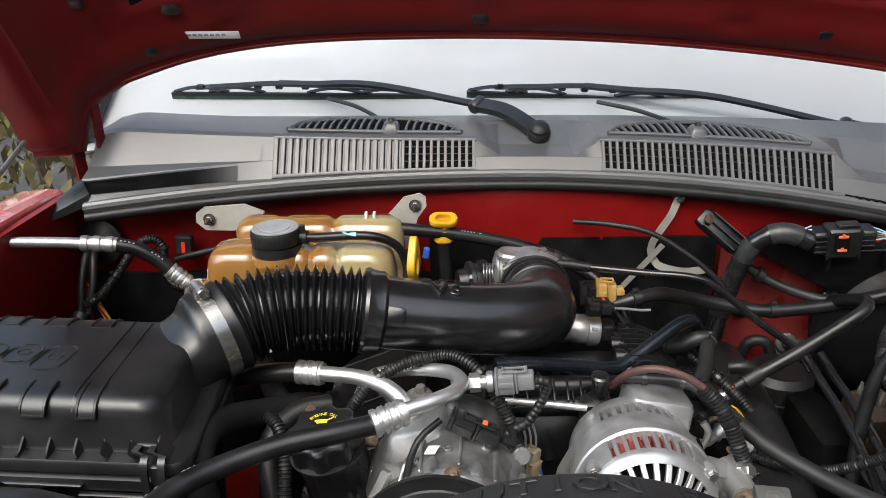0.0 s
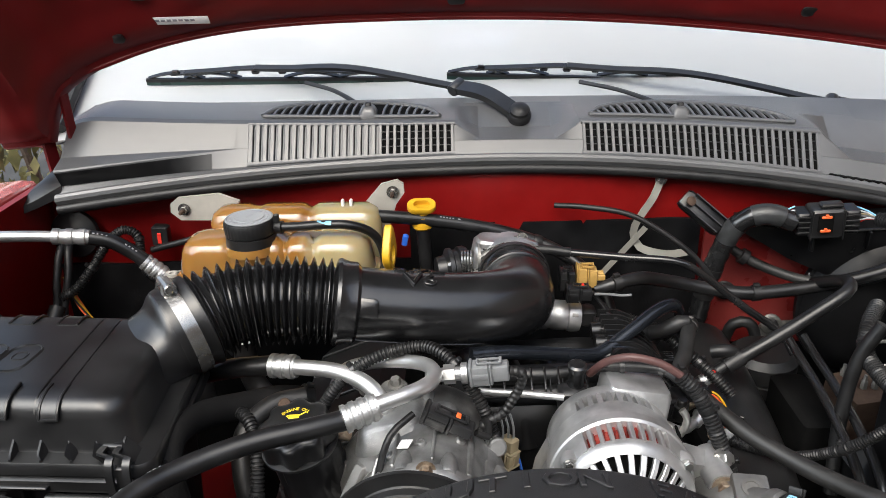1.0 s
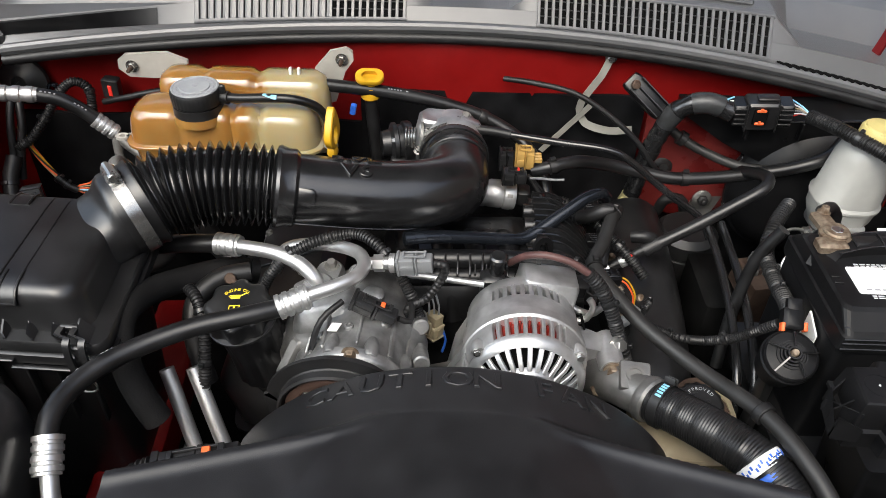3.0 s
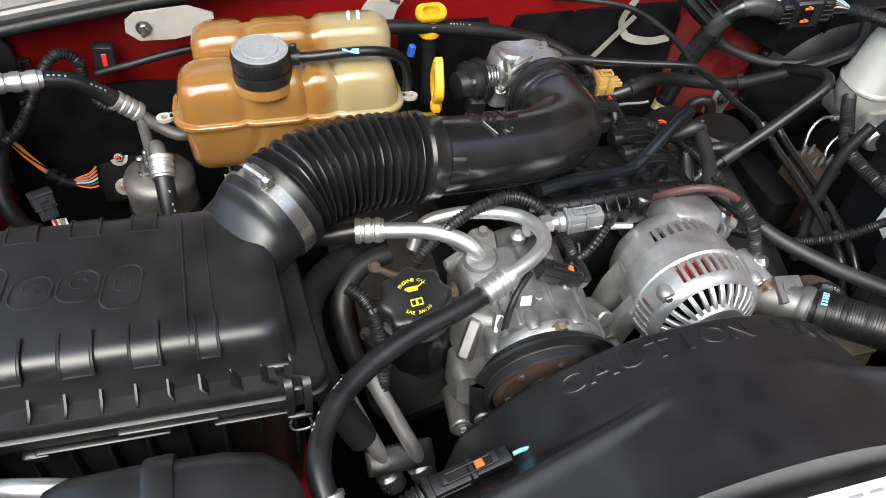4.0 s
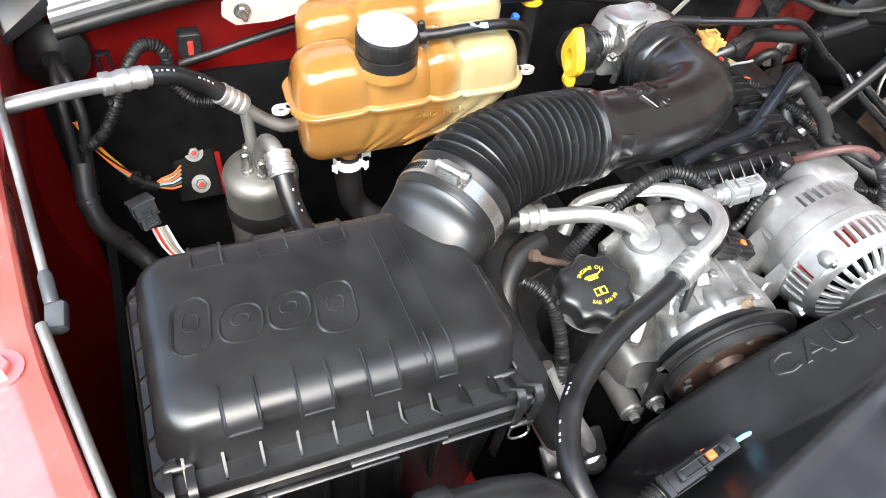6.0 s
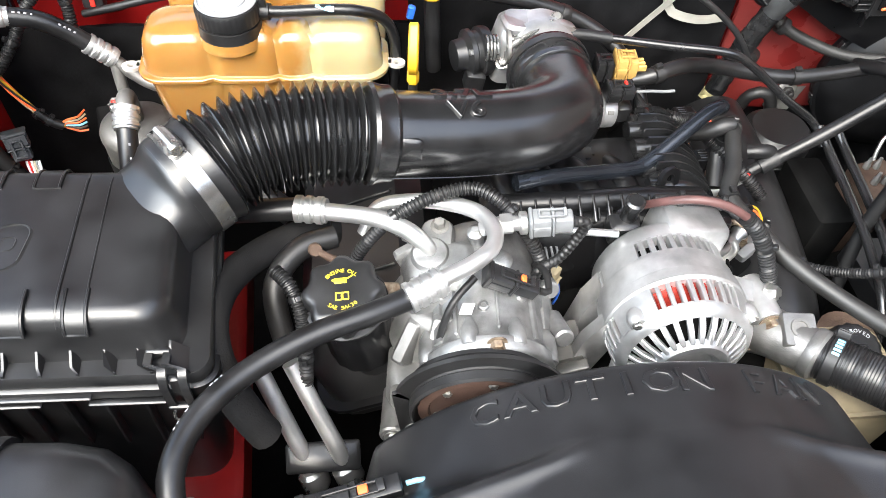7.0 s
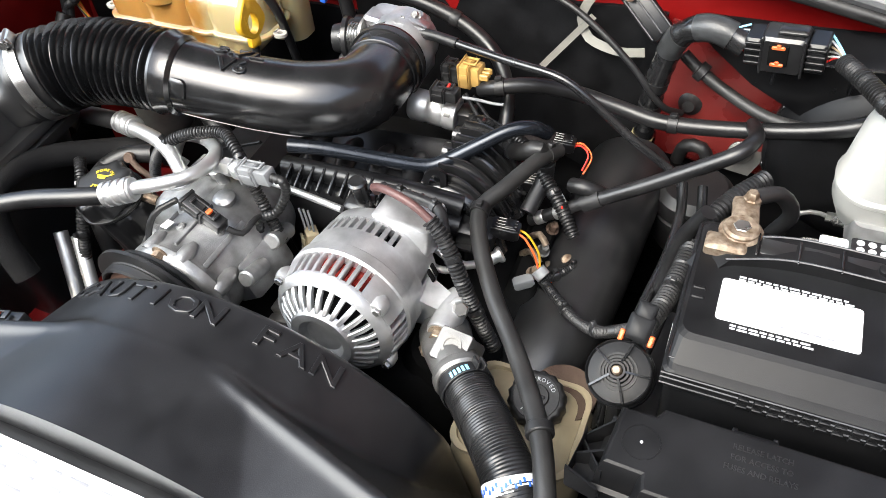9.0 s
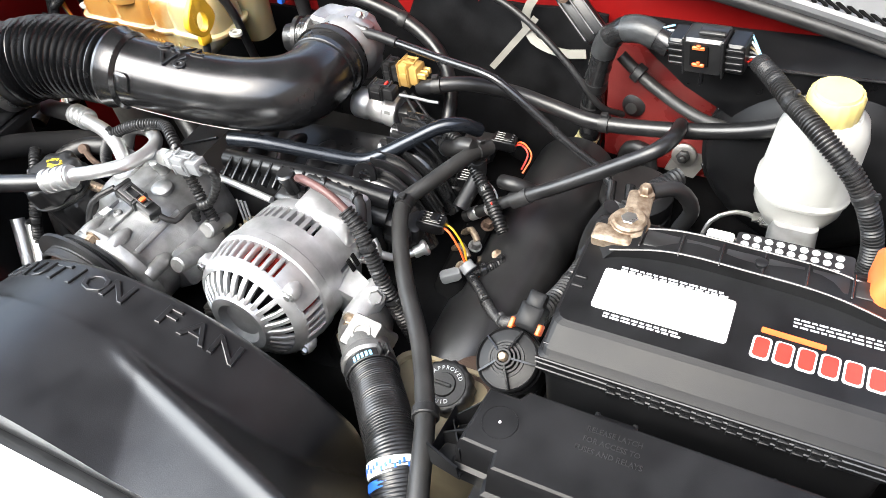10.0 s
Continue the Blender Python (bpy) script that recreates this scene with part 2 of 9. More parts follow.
def slab(bm, m, secs, n=4, closed=(True, True)):
    """Lofts rounded rectangles: (width, depth, corner, height, shift x, shift y)."""
    rs = []
    for s in secs:
        w, d, rc, h = s[:4]
        ox, oy = (s[4], s[5]) if len(s) > 4 else (0, 0)
        rs.append([m @ V((x + ox, y + oy, h)) for x, y in rrect(w, d, rc, n)])
    return rings(bm, rs, closed)


def box(bm, m, sx, sy, sz, bev=0.002, rc=None):
    """A bevelled block centred on m."""
    b = min(bev, sx / 2.2, sy / 2.2, sz / 2.2)
    rc = b if rc is None else rc
    return slab(bm, m, [(sx - 2 * b, sy - 2 * b, rc, -sz / 2), (sx, sy, rc, -sz / 2 + b), (sx, sy, rc, sz / 2 - b), (sx - 2 * b, sy - 2 * b, rc, sz / 2)], 3 if rc > b else 2)


def spline(pts, step):
    """A smooth line through pts, about evenly spaced."""
    P = [V(p) for p in pts]
    P = [P[0] * 2 - P[1]] + P + [P[-1] * 2 - P[-2]]
    out = []
    for i in range(1, len(P) - 2):
        a, b, c, d = P[i - 1:i + 3]
        n = max(2, int((c - b).length / step))
        for k in range(n):
            t = k / n
            out.append(0.5 * (2 * b + (c - a) * t + (2 * a - 5 * b + 4 * c - d) * t * t + (3 * b - a - 3 * c + d) * t ** 3))
    out.append(P[-2])
    return out


def tube(bm, pts, r, seg=12, step=0.008, rib=None, flat=1.0, smooth=True):
    """A pipe along pts. r: one radius or (start, end); rib: (pitch, depth) of corrugations; flat: squashes the section."""
    line = spline(pts, step if rib is None else rib[0] / 5) if smooth else [V(p) for p in pts]
    r0, r1 = r if isinstance(r, tuple) else (r, r)
    total = sum((b - a).length for a, b in zip(line, line[1:]))
    rs, run, x = [], 0.0, None
    for i, p in enumerate(line):
        d = (line[min(i + 1, len(line) - 1)] - line[max(i - 1, 0)]).normalized()
        if x is None:
            x = d.orthogonal().normalized()
        x = (x - d * x.dot(d)).normalized()
        y = d.cross(x)
        if i:
            run += (p - line[i - 1]).length
        rad = r0 + (r1 - r0) * run / total
        if rib:
            ph = (run / rib[0]) % 1.0
            rad += rib[1] * (1 if ph < 0.45 else (-1 if 0.55 < ph < 0.95 else 0))
        rs.append([p + rad * (math.cos(2 * math.pi * k / seg) * x + flat * math.sin(2 * math.pi * k / seg) * y) for k in range(seg)])
    return rings(bm, rs)


def ribbon(bm, pts, w, th, up=(0, 0, 1), step=0.01):
    """A flat band along pts, w wide across up."""
    line = spline(pts, step)
    rs = []
    for i, p in enumerate(line):
        d = (line[min(i + 1, len(line) - 1)] - line[max(i - 1, 0)]).normalized()
        s = d.cross(V(up)).normalized()
        n = s.cross(d)
        rs.append([p + s * w / 2 + n * th / 2, p - s * w / 2 + n * th / 2, p - s * w / 2 - n * th / 2, p + s * w / 2 - n * th / 2])
    return rings(bm, rs)


def grid(bm, f, nu, nv, thick=None):
    """A sheet f(u, v) over 0..1; thick: a vector that gives it depth."""
    top = [[bm.verts.new(f(i / nu, j / nv)) for j in range(nv + 1)] for i in range(nu + 1)]
    for i in range(nu):
        for j in range(nv):
            bm.faces.new((top[i][j], top[i + 1][j], top[i + 1][j + 1], top[i][j + 1]))
    if thick is not None:
        t = V(thick)
        low = [[bm.verts.new(v.co + t) for v in r] for r in top]
        for i in range(nu):
            for j in range(nv):
                bm.faces.new((low[i][j + 1], low[i + 1][j + 1], low[i + 1][j], low[i][j]))
        for i in range(nu):
            bm.faces.new((top[i][0], low[i][0], low[i + 1][0], top[i + 1][0]))
            bm.faces.new((top[i + 1][nv], low[i + 1][nv], low[i][nv], top[i][nv]))
        for j in range(nv):
            bm.faces.new((top[0][j + 1], low[0][j + 1], low[0][j], top[0][j]))
            bm.faces.new((top[nu][j], low[nu][j], low[nu][j + 1], top[nu][j + 1]))
    return bm


def outline(bm, pts, h, m):
    """A plate h thick with the outline pts, on the plane of m."""
    return rings(bm, [[m @ V((x, y, 0)) for x, y in pts], [m @ V((x, y, h)) for x, y in pts]])


def letters(bm, text, size, h, m, squeeze=1.0, bevel=0.0):
    """Raised lettering in the built-in font, centred on m."""
    c = bpy.data.curves.new("lettering", "FONT")
    c.body, c.size, c.extrude, c.align_x, c.align_y, c.resolution_u = text, size, h, "CENTER", "CENTER", 2
    c.bevel_depth, c.bevel_resolution = bevel, 0
    ob = bpy.data.objects.new("lettering", c)
    me = bpy.data.meshes.new_from_object(ob)
    bpy.data.objects.remove(ob)
    me.transform(m @ Matrix.Diagonal((squeeze, 1, 1, 1)))
    bm.from_mesh(me)
    bpy.data.meshes.remove(me)
    return bm


def mesh_of(name, bm, material, angle=38):
    bmesh.ops.recalc_face_normals(bm, faces=bm.faces)
    me = bpy.data.meshes.new(name)
    bm.to_mesh(me)
    bm.free()
    me.materials.append(material)
    me.polygons.foreach_set("use_smooth", [True] * len(me.polygons))
    me.set_sharp_from_angle(angle=radians(angle))
    return me


def B():
    return bmesh.new()


def thing(name, base, label, category, group="", kind=""):
    ob = new(name)
    ob.empty_display_size = 0.02
    ob.matrix_world = Matrix.Translation(base)
    return tagged(ob, label, category, group, kind)


def part(name, bm, material, parent, label="", angle=38):
    ob = new(name, mesh_of(name, bm, material, angle))
    ob.parent = parent
    if parent.type == "EMPTY":
        ob.matrix_parent_inverse = parent.matrix_basis.inverted()
    return tagged(ob, label) if label else ob


def solo(name, bm, material, label, category, group="", kind=""):
    return tagged(new(name, mesh_of(name, bm, material)), label, category, group, kind)


def like(ob, parent, m):
    """Another part on the mesh of ob, moved by m."""
    o = new(ob.name.split(".")[0], ob.data)
    o.parent = parent
    if parent.type == "EMPTY":
        o.matrix_parent_inverse = parent.matrix_basis.inverted()
    o.matrix_basis = m
    return o


def bolt(parent, p, d, r=0.006, h=0.005, material=None, name="bolt", washer=0.0):
    bm = B()
    m = axis(p, d)
    if washer:
        lathe(bm, [(washer, 0), (washer, 0.0012), (washer * 0.6, 0.0014)], m, 16)
    lathe(bm, [(r * 1.25, 0), (r * 1.25, 0.001), (r, 0.0012), (r, h * 0.85), (r * 0.85, h)], m, 6)
    return part(name, bm, material or STEEL, parent)

# ---- setting: ground, distance and added light blockers ----
XC = 0.127  # the car's middle


def ground():
    bm = B()
    grid(bm, lambda u, v: V(((u - 0.5) * 600, (v - 0.5) * 600, 0)), 12, 12, (0, 0, -0.2))
    solo("ground", bm, ASPHALT, "grey worn asphalt driveway running to the horizon", "ground", kind="structure")


def hedge():
    bm = B()
    rnd = random.Random(4)
    for i in range(3600):
        near = i % 3
        c = V((rnd.uniform(-3.4, -1.75), rnd.uniform(2.5, 4.0), 0.05 + 1.15 * rnd.random() ** 0.8)) if near else V((rnd.uniform(-9.5, -3.4), rnd.uniform(4.2, 6.4), 0.1 + 2.1 * rnd.random() ** 0.8))
        s = rnd.uniform(0.025, 0.06) if near else rnd.uniform(0.05, 0.13)
        q = Euler((rnd.uniform(0, 6), rnd.uniform(0, 6), rnd.uniform(0, 6))).to_matrix()
        vs = [bm.verts.new(c + q @ V(p) * s) for p in ((-1, 0, 0), (0, -0.45, 0.1), (1, 0, 0), (0, 0.45, 0.1))]
        bm.faces.new(vs)
    h = thing("hedge", (-3, 3.5, 0), "yellowing green leafy hedge beside the driveway", "hedge")
    tagged(part("leaves", bm, LEAF, h), kind="stuff")
    for i in range(18):
        bm = B()
        x, y = (rnd.uniform(-3.2, -1.9), rnd.uniform(2.7, 3.8)) if i % 2 else (rnd.uniform(-9, -3.8), rnd.uniform(4.8, 5.8))
        tube(bm, [(x, y, 0), (x + rnd.uniform(-.1, .1), y, 0.5), (x + rnd.uniform(-.3, .3), y + rnd.uniform(-.3, .3), 1.1)], (0.03, 0.008), 6, 0.2)
        part("stem", bm, BARK, h)


def shed():
    t = thing("house", (-6, 13, 0), "pale grey sided house with a dark roof", "house")
    bm = B()
    box(bm, pose(-6, 13, 1.6), 10, 5, 3.2, 0.02)
    part("wall", bm, SIDING, t)
    bm = B()
    rings(bm, [[V((x, 10.2, 3.2)), V((x, 15.8, 3.2)), V((x, 13, 5.2))] for x in (-11.4, -0.6)])
    part("roof", bm, ASPHALT, t)


def back_light_block():
    # added out of view: darkens the horizon that the front faces reflect
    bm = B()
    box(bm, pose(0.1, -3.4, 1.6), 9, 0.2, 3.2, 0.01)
    solo("wall_behind", bm, BARK, "unseen dark wall added to block low sky light in front of the car", "wall", kind="structure")


def side_light_block():
    # added out of view: keeps sky light off the battery side
    bm = B()
    box(bm, pose(2.7, 1.5, 1.7), 0.2, 10, 3.4, 0.01)
    solo("wall_beside", bm, BARK, "unseen dark wall added to block sky light from the right", "wall", kind="structure")


back_light_block()
side_light_block()
ground()
hedge()
shed()


def crown(x):
    dx = x - 0.10
    return (-0.10 * dx * dx, -(0.085 if dx < 0 else 0.15) * dx * dx)


# ---- setting: the car's shell round the bay ----
def body_shell():
    bm = B()
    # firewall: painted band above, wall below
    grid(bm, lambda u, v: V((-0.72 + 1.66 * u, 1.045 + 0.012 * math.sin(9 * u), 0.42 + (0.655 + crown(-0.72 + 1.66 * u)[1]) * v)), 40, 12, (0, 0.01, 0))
    solo("wall_firewall", bm, REDSHADE, "red painted sheet metal firewall", "firewall", kind="structure")
    for x0, x1, z0, z1 in ((-0.60, -0.03, 0.43, 0.93), (-0.03, 0.425, 0.43, 0.990), (0.425, 0.93, 0.43, 0.785)):
        bm = B()
        grid(bm, lambda u, v: V((x0 + (x1 - x0) * u, 1.032 - 0.008 * math.sin(math.pi * v) + 0.003 * math.sin(23 * u), z0 + (z1 - z0) * v)), 20, 12, (0, 0.006, 0))
        solo("firewall_pad", bm, PAD, "black fibre sound pad on the firewall", "sound pad", kind="structure")
    bm = B()
    grid(bm, lambda u, v: V((0.432 + 0.27 * u, 1.026 - 0.030 * math.sin(math.pi * u) * (0.4 + 0.6 * v), 0.775 + 0.210 * v)), 20, 14, (0, 0.006, 0))
    solo("wall_tower", bm, REDFADE, "dusty faded red suspension tower beside the booster", "suspension tower", kind="structure")
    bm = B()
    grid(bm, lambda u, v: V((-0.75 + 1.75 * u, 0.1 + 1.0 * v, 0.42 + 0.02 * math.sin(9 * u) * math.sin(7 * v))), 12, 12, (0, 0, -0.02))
    solo("floor", bm, DARK, "near-black underside of the engine bay", "engine bay floor", kind="structure")
    bm = B()
    box(bm, pose(-0.285, 0.56, 0.70, 0, 0, 3), 0.075, 0.50, 0.07, 0.008)
    solo("frame_rail", bm, REDSHADE, "red painted frame rail deep in the bay", "frame rail", kind="structure")
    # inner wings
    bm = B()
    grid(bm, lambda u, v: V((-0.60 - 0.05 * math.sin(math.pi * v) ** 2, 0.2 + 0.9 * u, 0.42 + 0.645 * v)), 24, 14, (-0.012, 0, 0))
    solo("wall_left", bm, REDSHADE, "red inner wing of the engine bay", "inner wing", kind="structure")
    bm = B()
    grid(bm, lambda u, v: V((0.86 + 0.04 * math.sin(math.pi * v) ** 2, 0.2 + 0.9 * u, 0.42 + 0.62 * v)), 24, 14, (0.012, 0, 0))
    solo("wall_right", bm, PAD, "dark inner wing behind the battery", "inner wing", kind="structure")
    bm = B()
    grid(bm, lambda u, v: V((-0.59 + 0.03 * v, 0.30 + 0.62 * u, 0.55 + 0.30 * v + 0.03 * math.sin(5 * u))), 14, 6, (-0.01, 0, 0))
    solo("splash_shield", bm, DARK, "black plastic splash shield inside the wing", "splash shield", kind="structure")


def fenders():
    for side, name, x0 in ((-1, "fender", -0.585), (1, "fender", 0.875)):
        t = thing(name, (x0, 0.5, 0), "red painted front wing, pale sky glare mixed into its paint", "car fender", "front wings")

        def place(u, dx, z, x0=x0, side=side):
            y = 0.12 + 0.95 * u
            back = max(0.0, u - 0.5) / 0.5
            return V((x0 + side * dx - side * 0.22 * max(0.0, 0.585 - y) + side * 0.045 * back, y, z - 0.05 * (1 - u) ** 2 - 0.030 * back ** 1.5))

        def f(u, v):
            prof = ((0, 1.062), (0.0, 1.086), (0.003, 1.0905), (0.022, 1.093), (0.07, 1.088), (0.12, 1.06), (0.155, 0.98), (0.165, 0.8), (0.16, 0.55))
            k = min(int(v * 8), 7)
            a, b = prof[k], prof[k + 1]
            w = v * 8 - k
            return place(u, a[0] + (b[0] - a[0]) * w, a[1] + (b[1] - a[1]) * w)
        bm = B()
        grid(bm, f, 24, 32, (0, 0, -0.004))
        part("wing_panel", bm, RED, t)
        for u in (0.468, 0.78):
            bolt(t, place(u, 0.024, 1.0925), (0, 0, 1), 0.008, 0.007, RED, washer=0.015)
        if side < 0:
            bm = B()
            tube(bm, [(x0 + 0.089, 0.2, 1.02), (x0 + 0.035, 0.45, 1.063), (x0 + 0.0065, 0.592, 1.079)], 0.004, 10)
            part("edge_seal", bm, CASTD, t, "grey shiny edge seal")


def nose():
    t = thing("radiator_support", (XC, 0.22, 0.4), "black radiator crossmember with a white paper label", "crossmember")
    bm = B()
    slab(bm, pose(XC, 0.245, 0.95), [(1.36, 0.08, 0.02, -0.03), (1.38, 0.1, 0.02, 0.0), (1.38, 0.1, 0.02, 0.02), (1.36, 0.085, 0.02, 0.027)])
    part("crossmember", bm, PLASTIC, t)
    bm = B()
    box(bm, pose(XC, 0.235, 0.66), 1.2, 0.03, 0.52, 0.004)
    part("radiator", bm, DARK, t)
    bm = B()
    slab(bm, pose(0.17, 0.248, 0.977), [(0.36, 0.066, 0.012, 0), (0.36, 0.066, 0.012, 0.0012)])
    lab = part("label", bm, PAPER, t, "white paper label with rows of fine print")
    bm = B()
    rnd = random.Random(3)
    for row in range(4):
        x = 0.01
        while x < 0.33:
            w = rnd.uniform(0.006, 0.02)
            box(bm, pose(x + w / 2, 0.272 - 0.012 * row, 0.9784), w, 0.003, 0.0004, 0.0001)
            x += w + rnd.uniform(0.004, 0.02)
    part("print", bm, INK, lab)
    bm = B()
    grid(bm, lambda u, v: V((-0.72 + 1.69 * u, 0.19 - 0.16 * math.sin(math.pi * v / 2) - 0.02 * math.sin(math.pi * u), 0.94 - 0.5 * v ** 1.5)), 20, 10, (0, 0.01, 0))
    solo("grille_panel", bm, RED, "red painted front panel round the grille", "front panel", kind="structure")


def hood_edge(x):
    d = x + 0.06
    if d > 0:
        return 1.278 - 0.10 * d ** 2.2
    return max(1.118, 1.278 + 0.66 * d ** 3 - 0.085 * (-d / 0.51) ** 30)


def hood():
    t = thing("hood", (XC, 1.12, 1.1), "raised red bonnet with a black pad under it", "car hood")
    ang = radians(58)
    ca, sa = math.cos(ang), math.sin(ang)

    def at(x, s, off=0.0):
        """A place on the underside: x across, s up from the rear edge."""
        b = hood_edge(x)
        y = 1.13 - 0.10 * ((x - 0.1) / 0.7) ** 2
        return V((x, y - ca * s + sa * off, b + sa * s + ca * off))
    xs = lambda u: -0.635 + 1.463 * u
    bm = B()
    grid(bm, lambda u, v: at(xs(u), 1.02 * v, 0.022 + 0.012 * math.sin(math.pi * v)), 48, 20, (0, 0.004, 0.004))
    part("outer_skin", bm, RED, t)
    bm = B()

    def inner(u, v):
        s = 0.0 + 1.0 * v
        x = xs(0.004 + 0.992 * u)
        e = min(u, 1 - u) * 1.42
        hole = 0.0
        if s > 0.115 and e > 0.16:
            hole = min(1, (s - 0.115) / 0.03) * min(1, (e - 0.16) / 0.03)
        rim = 1 - min(1, s / 0.012)
        d = 0.017 * hole + 0.014 * rim - 0.006 * math.exp(-((s - 0.055) / 0.026) ** 2) + 0.004 * math.exp(-((s - 0.022) / 0.006) ** 2)
        # pressed hollows along the rear beam and beads down the sides
        d += 0.005 * math.exp(-((s - 0.06) / 0.014) ** 2) * max(0.0, math.sin(17 * x + 0.6)) ** 6
        d += 0.007 * math.exp(-((e - 0.055) / 0.012) ** 2) - 0.006 * math.exp(-((e - 0.11) / 0.02) ** 2)
        return at(x, s, d)
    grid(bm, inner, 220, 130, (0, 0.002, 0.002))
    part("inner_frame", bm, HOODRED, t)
    bm = B()
    grid(bm, lambda u, v: at(-0.44 + 1.10 * u, 0.100 + 0.80 * v, 0.004 + 0.004 * math.sin(40 * u) * math.sin(30 * v)), 60, 40, (0, 0.006, 0.006))
    part("insulation_pad", bm, PAD, t, "black fibre insulation pad")
    bm = B()
    tube(bm, [at(-0.50 + 0.11 * i, 0.013, 0.004) for i in range(12)], 0.0045, 8, 0.03)
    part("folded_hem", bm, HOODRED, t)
    # hinge arms
    for sx, x in ((1, -0.585), (-1, 0.82)):
        for pts, w in ((((x + sx * 0.012, 1.045, 1.03), (x + sx * 0.004, 1.05, 1.12), (x + sx * 0.012, 1.045, 1.22)), 0.020), (((x + sx * 0.052, 1.06, 1.05), (x + sx * 0.040, 1.06, 1.12), (x + sx * 0.05, 1.04, 1.25)), 0.014)):
            bm = B()
            ribbon(bm, pts, w, 0.005, (sx, -0.4, 0))
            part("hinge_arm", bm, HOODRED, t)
        for z in (1.06, 1.15):
            bolt(t, (x + sx * 0.010, 1.040, z), (0, -1, 0.2), 0.007, 0.006, HOODRED)
    bm = B()
    lm = axis(at(-0.352, 0.058, -0.0125), (0, -sa, -ca), (0, -ca, sa))
    box(bm, lm, 0.098, 0.013, 0.001, 0.0003)
    lab = part("label", bm, PAPER, t, "small white printed sticker")
    bm = B()
    for i in range(8):
        box(bm, lm @ pose(-0.034 + 0.0085 * i, 0.001, 0.0007), 0.006, 0.0035, 0.0005, 0.0001)
    part("print", bm, INK, lab)
    for x, s in ((-0.39, 0.105), (-0.44, 0.05), (-0.5, 0.16), (0.05, 0.05), (0.55, 0.06)):
        bm = B()
        slab(bm, axis(at(x, s, -0.0055), (0, -sa, -ca), (0, -ca, sa)), [(0.026, 0.015, 0.006, -0.004), (0.026, 0.015, 0.006, 0), (0.022, 0.011, 0.005, 0.0012)])
        part("drain_plug", bm, PLASTIC, t)


def windscreen():
    t = thing("windshield", (XC, 1.3, 1.1), "car windscreen with a pale film standing for sky reflections", "windshield")
    g = lambda x: -0.10 * (x - 0.11) ** 2
    f = lambda u, v: V((-0.66 + 1.54 * u, 1.26 + 0.95 * v + 1.2 * g(-0.66 + 1.54 * u), 1.128 + 0.60 * v + 0.6 * g(-0.66 + 1.54 * u)))
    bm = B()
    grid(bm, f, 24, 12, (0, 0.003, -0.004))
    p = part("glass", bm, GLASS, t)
    bm = B()
    under = lambda u, v: f(u, v) + V((0, 0.005, -0.008))
    grid(bm, lambda u, v: under(u, v * (0.062 + 0.07 * max(0.0, 1 - min(u, 1 - u) / 0.085) ** 2.5)), 80, 6)
    for u0, u1 in ((0.0, 0.050), (0.950, 1.0)):
        grid(bm, lambda u, v: under(u0 + (u1 - u0) * u, 0.05 + 0.95 * v) + V((0, 0.001, -0.001)), 4, 12)
    part("dark_border", bm, COWL, t)
    for sx, x in ((-1, -0.68), (1, 0.90)):
        bm = B()
        tube(bm, [(x, 1.20, 1.10), (x + 0.01 * -sx, 1.68, 1.40), (x - sx * 0.05, 2.2, 1.72)], 0.035, 10, flat=0.6)
        part("pillar", bm, RED, t)
        bm = B()
        tube(bm, [(x - sx * 0.035, 1.20, 1.115), (x - sx * 0.045, 1.68, 1.42), (x - sx * 0.09, 2.2, 1.74)], 0.013, 8)
        part("pillar_seal", bm, RUBBER, t)


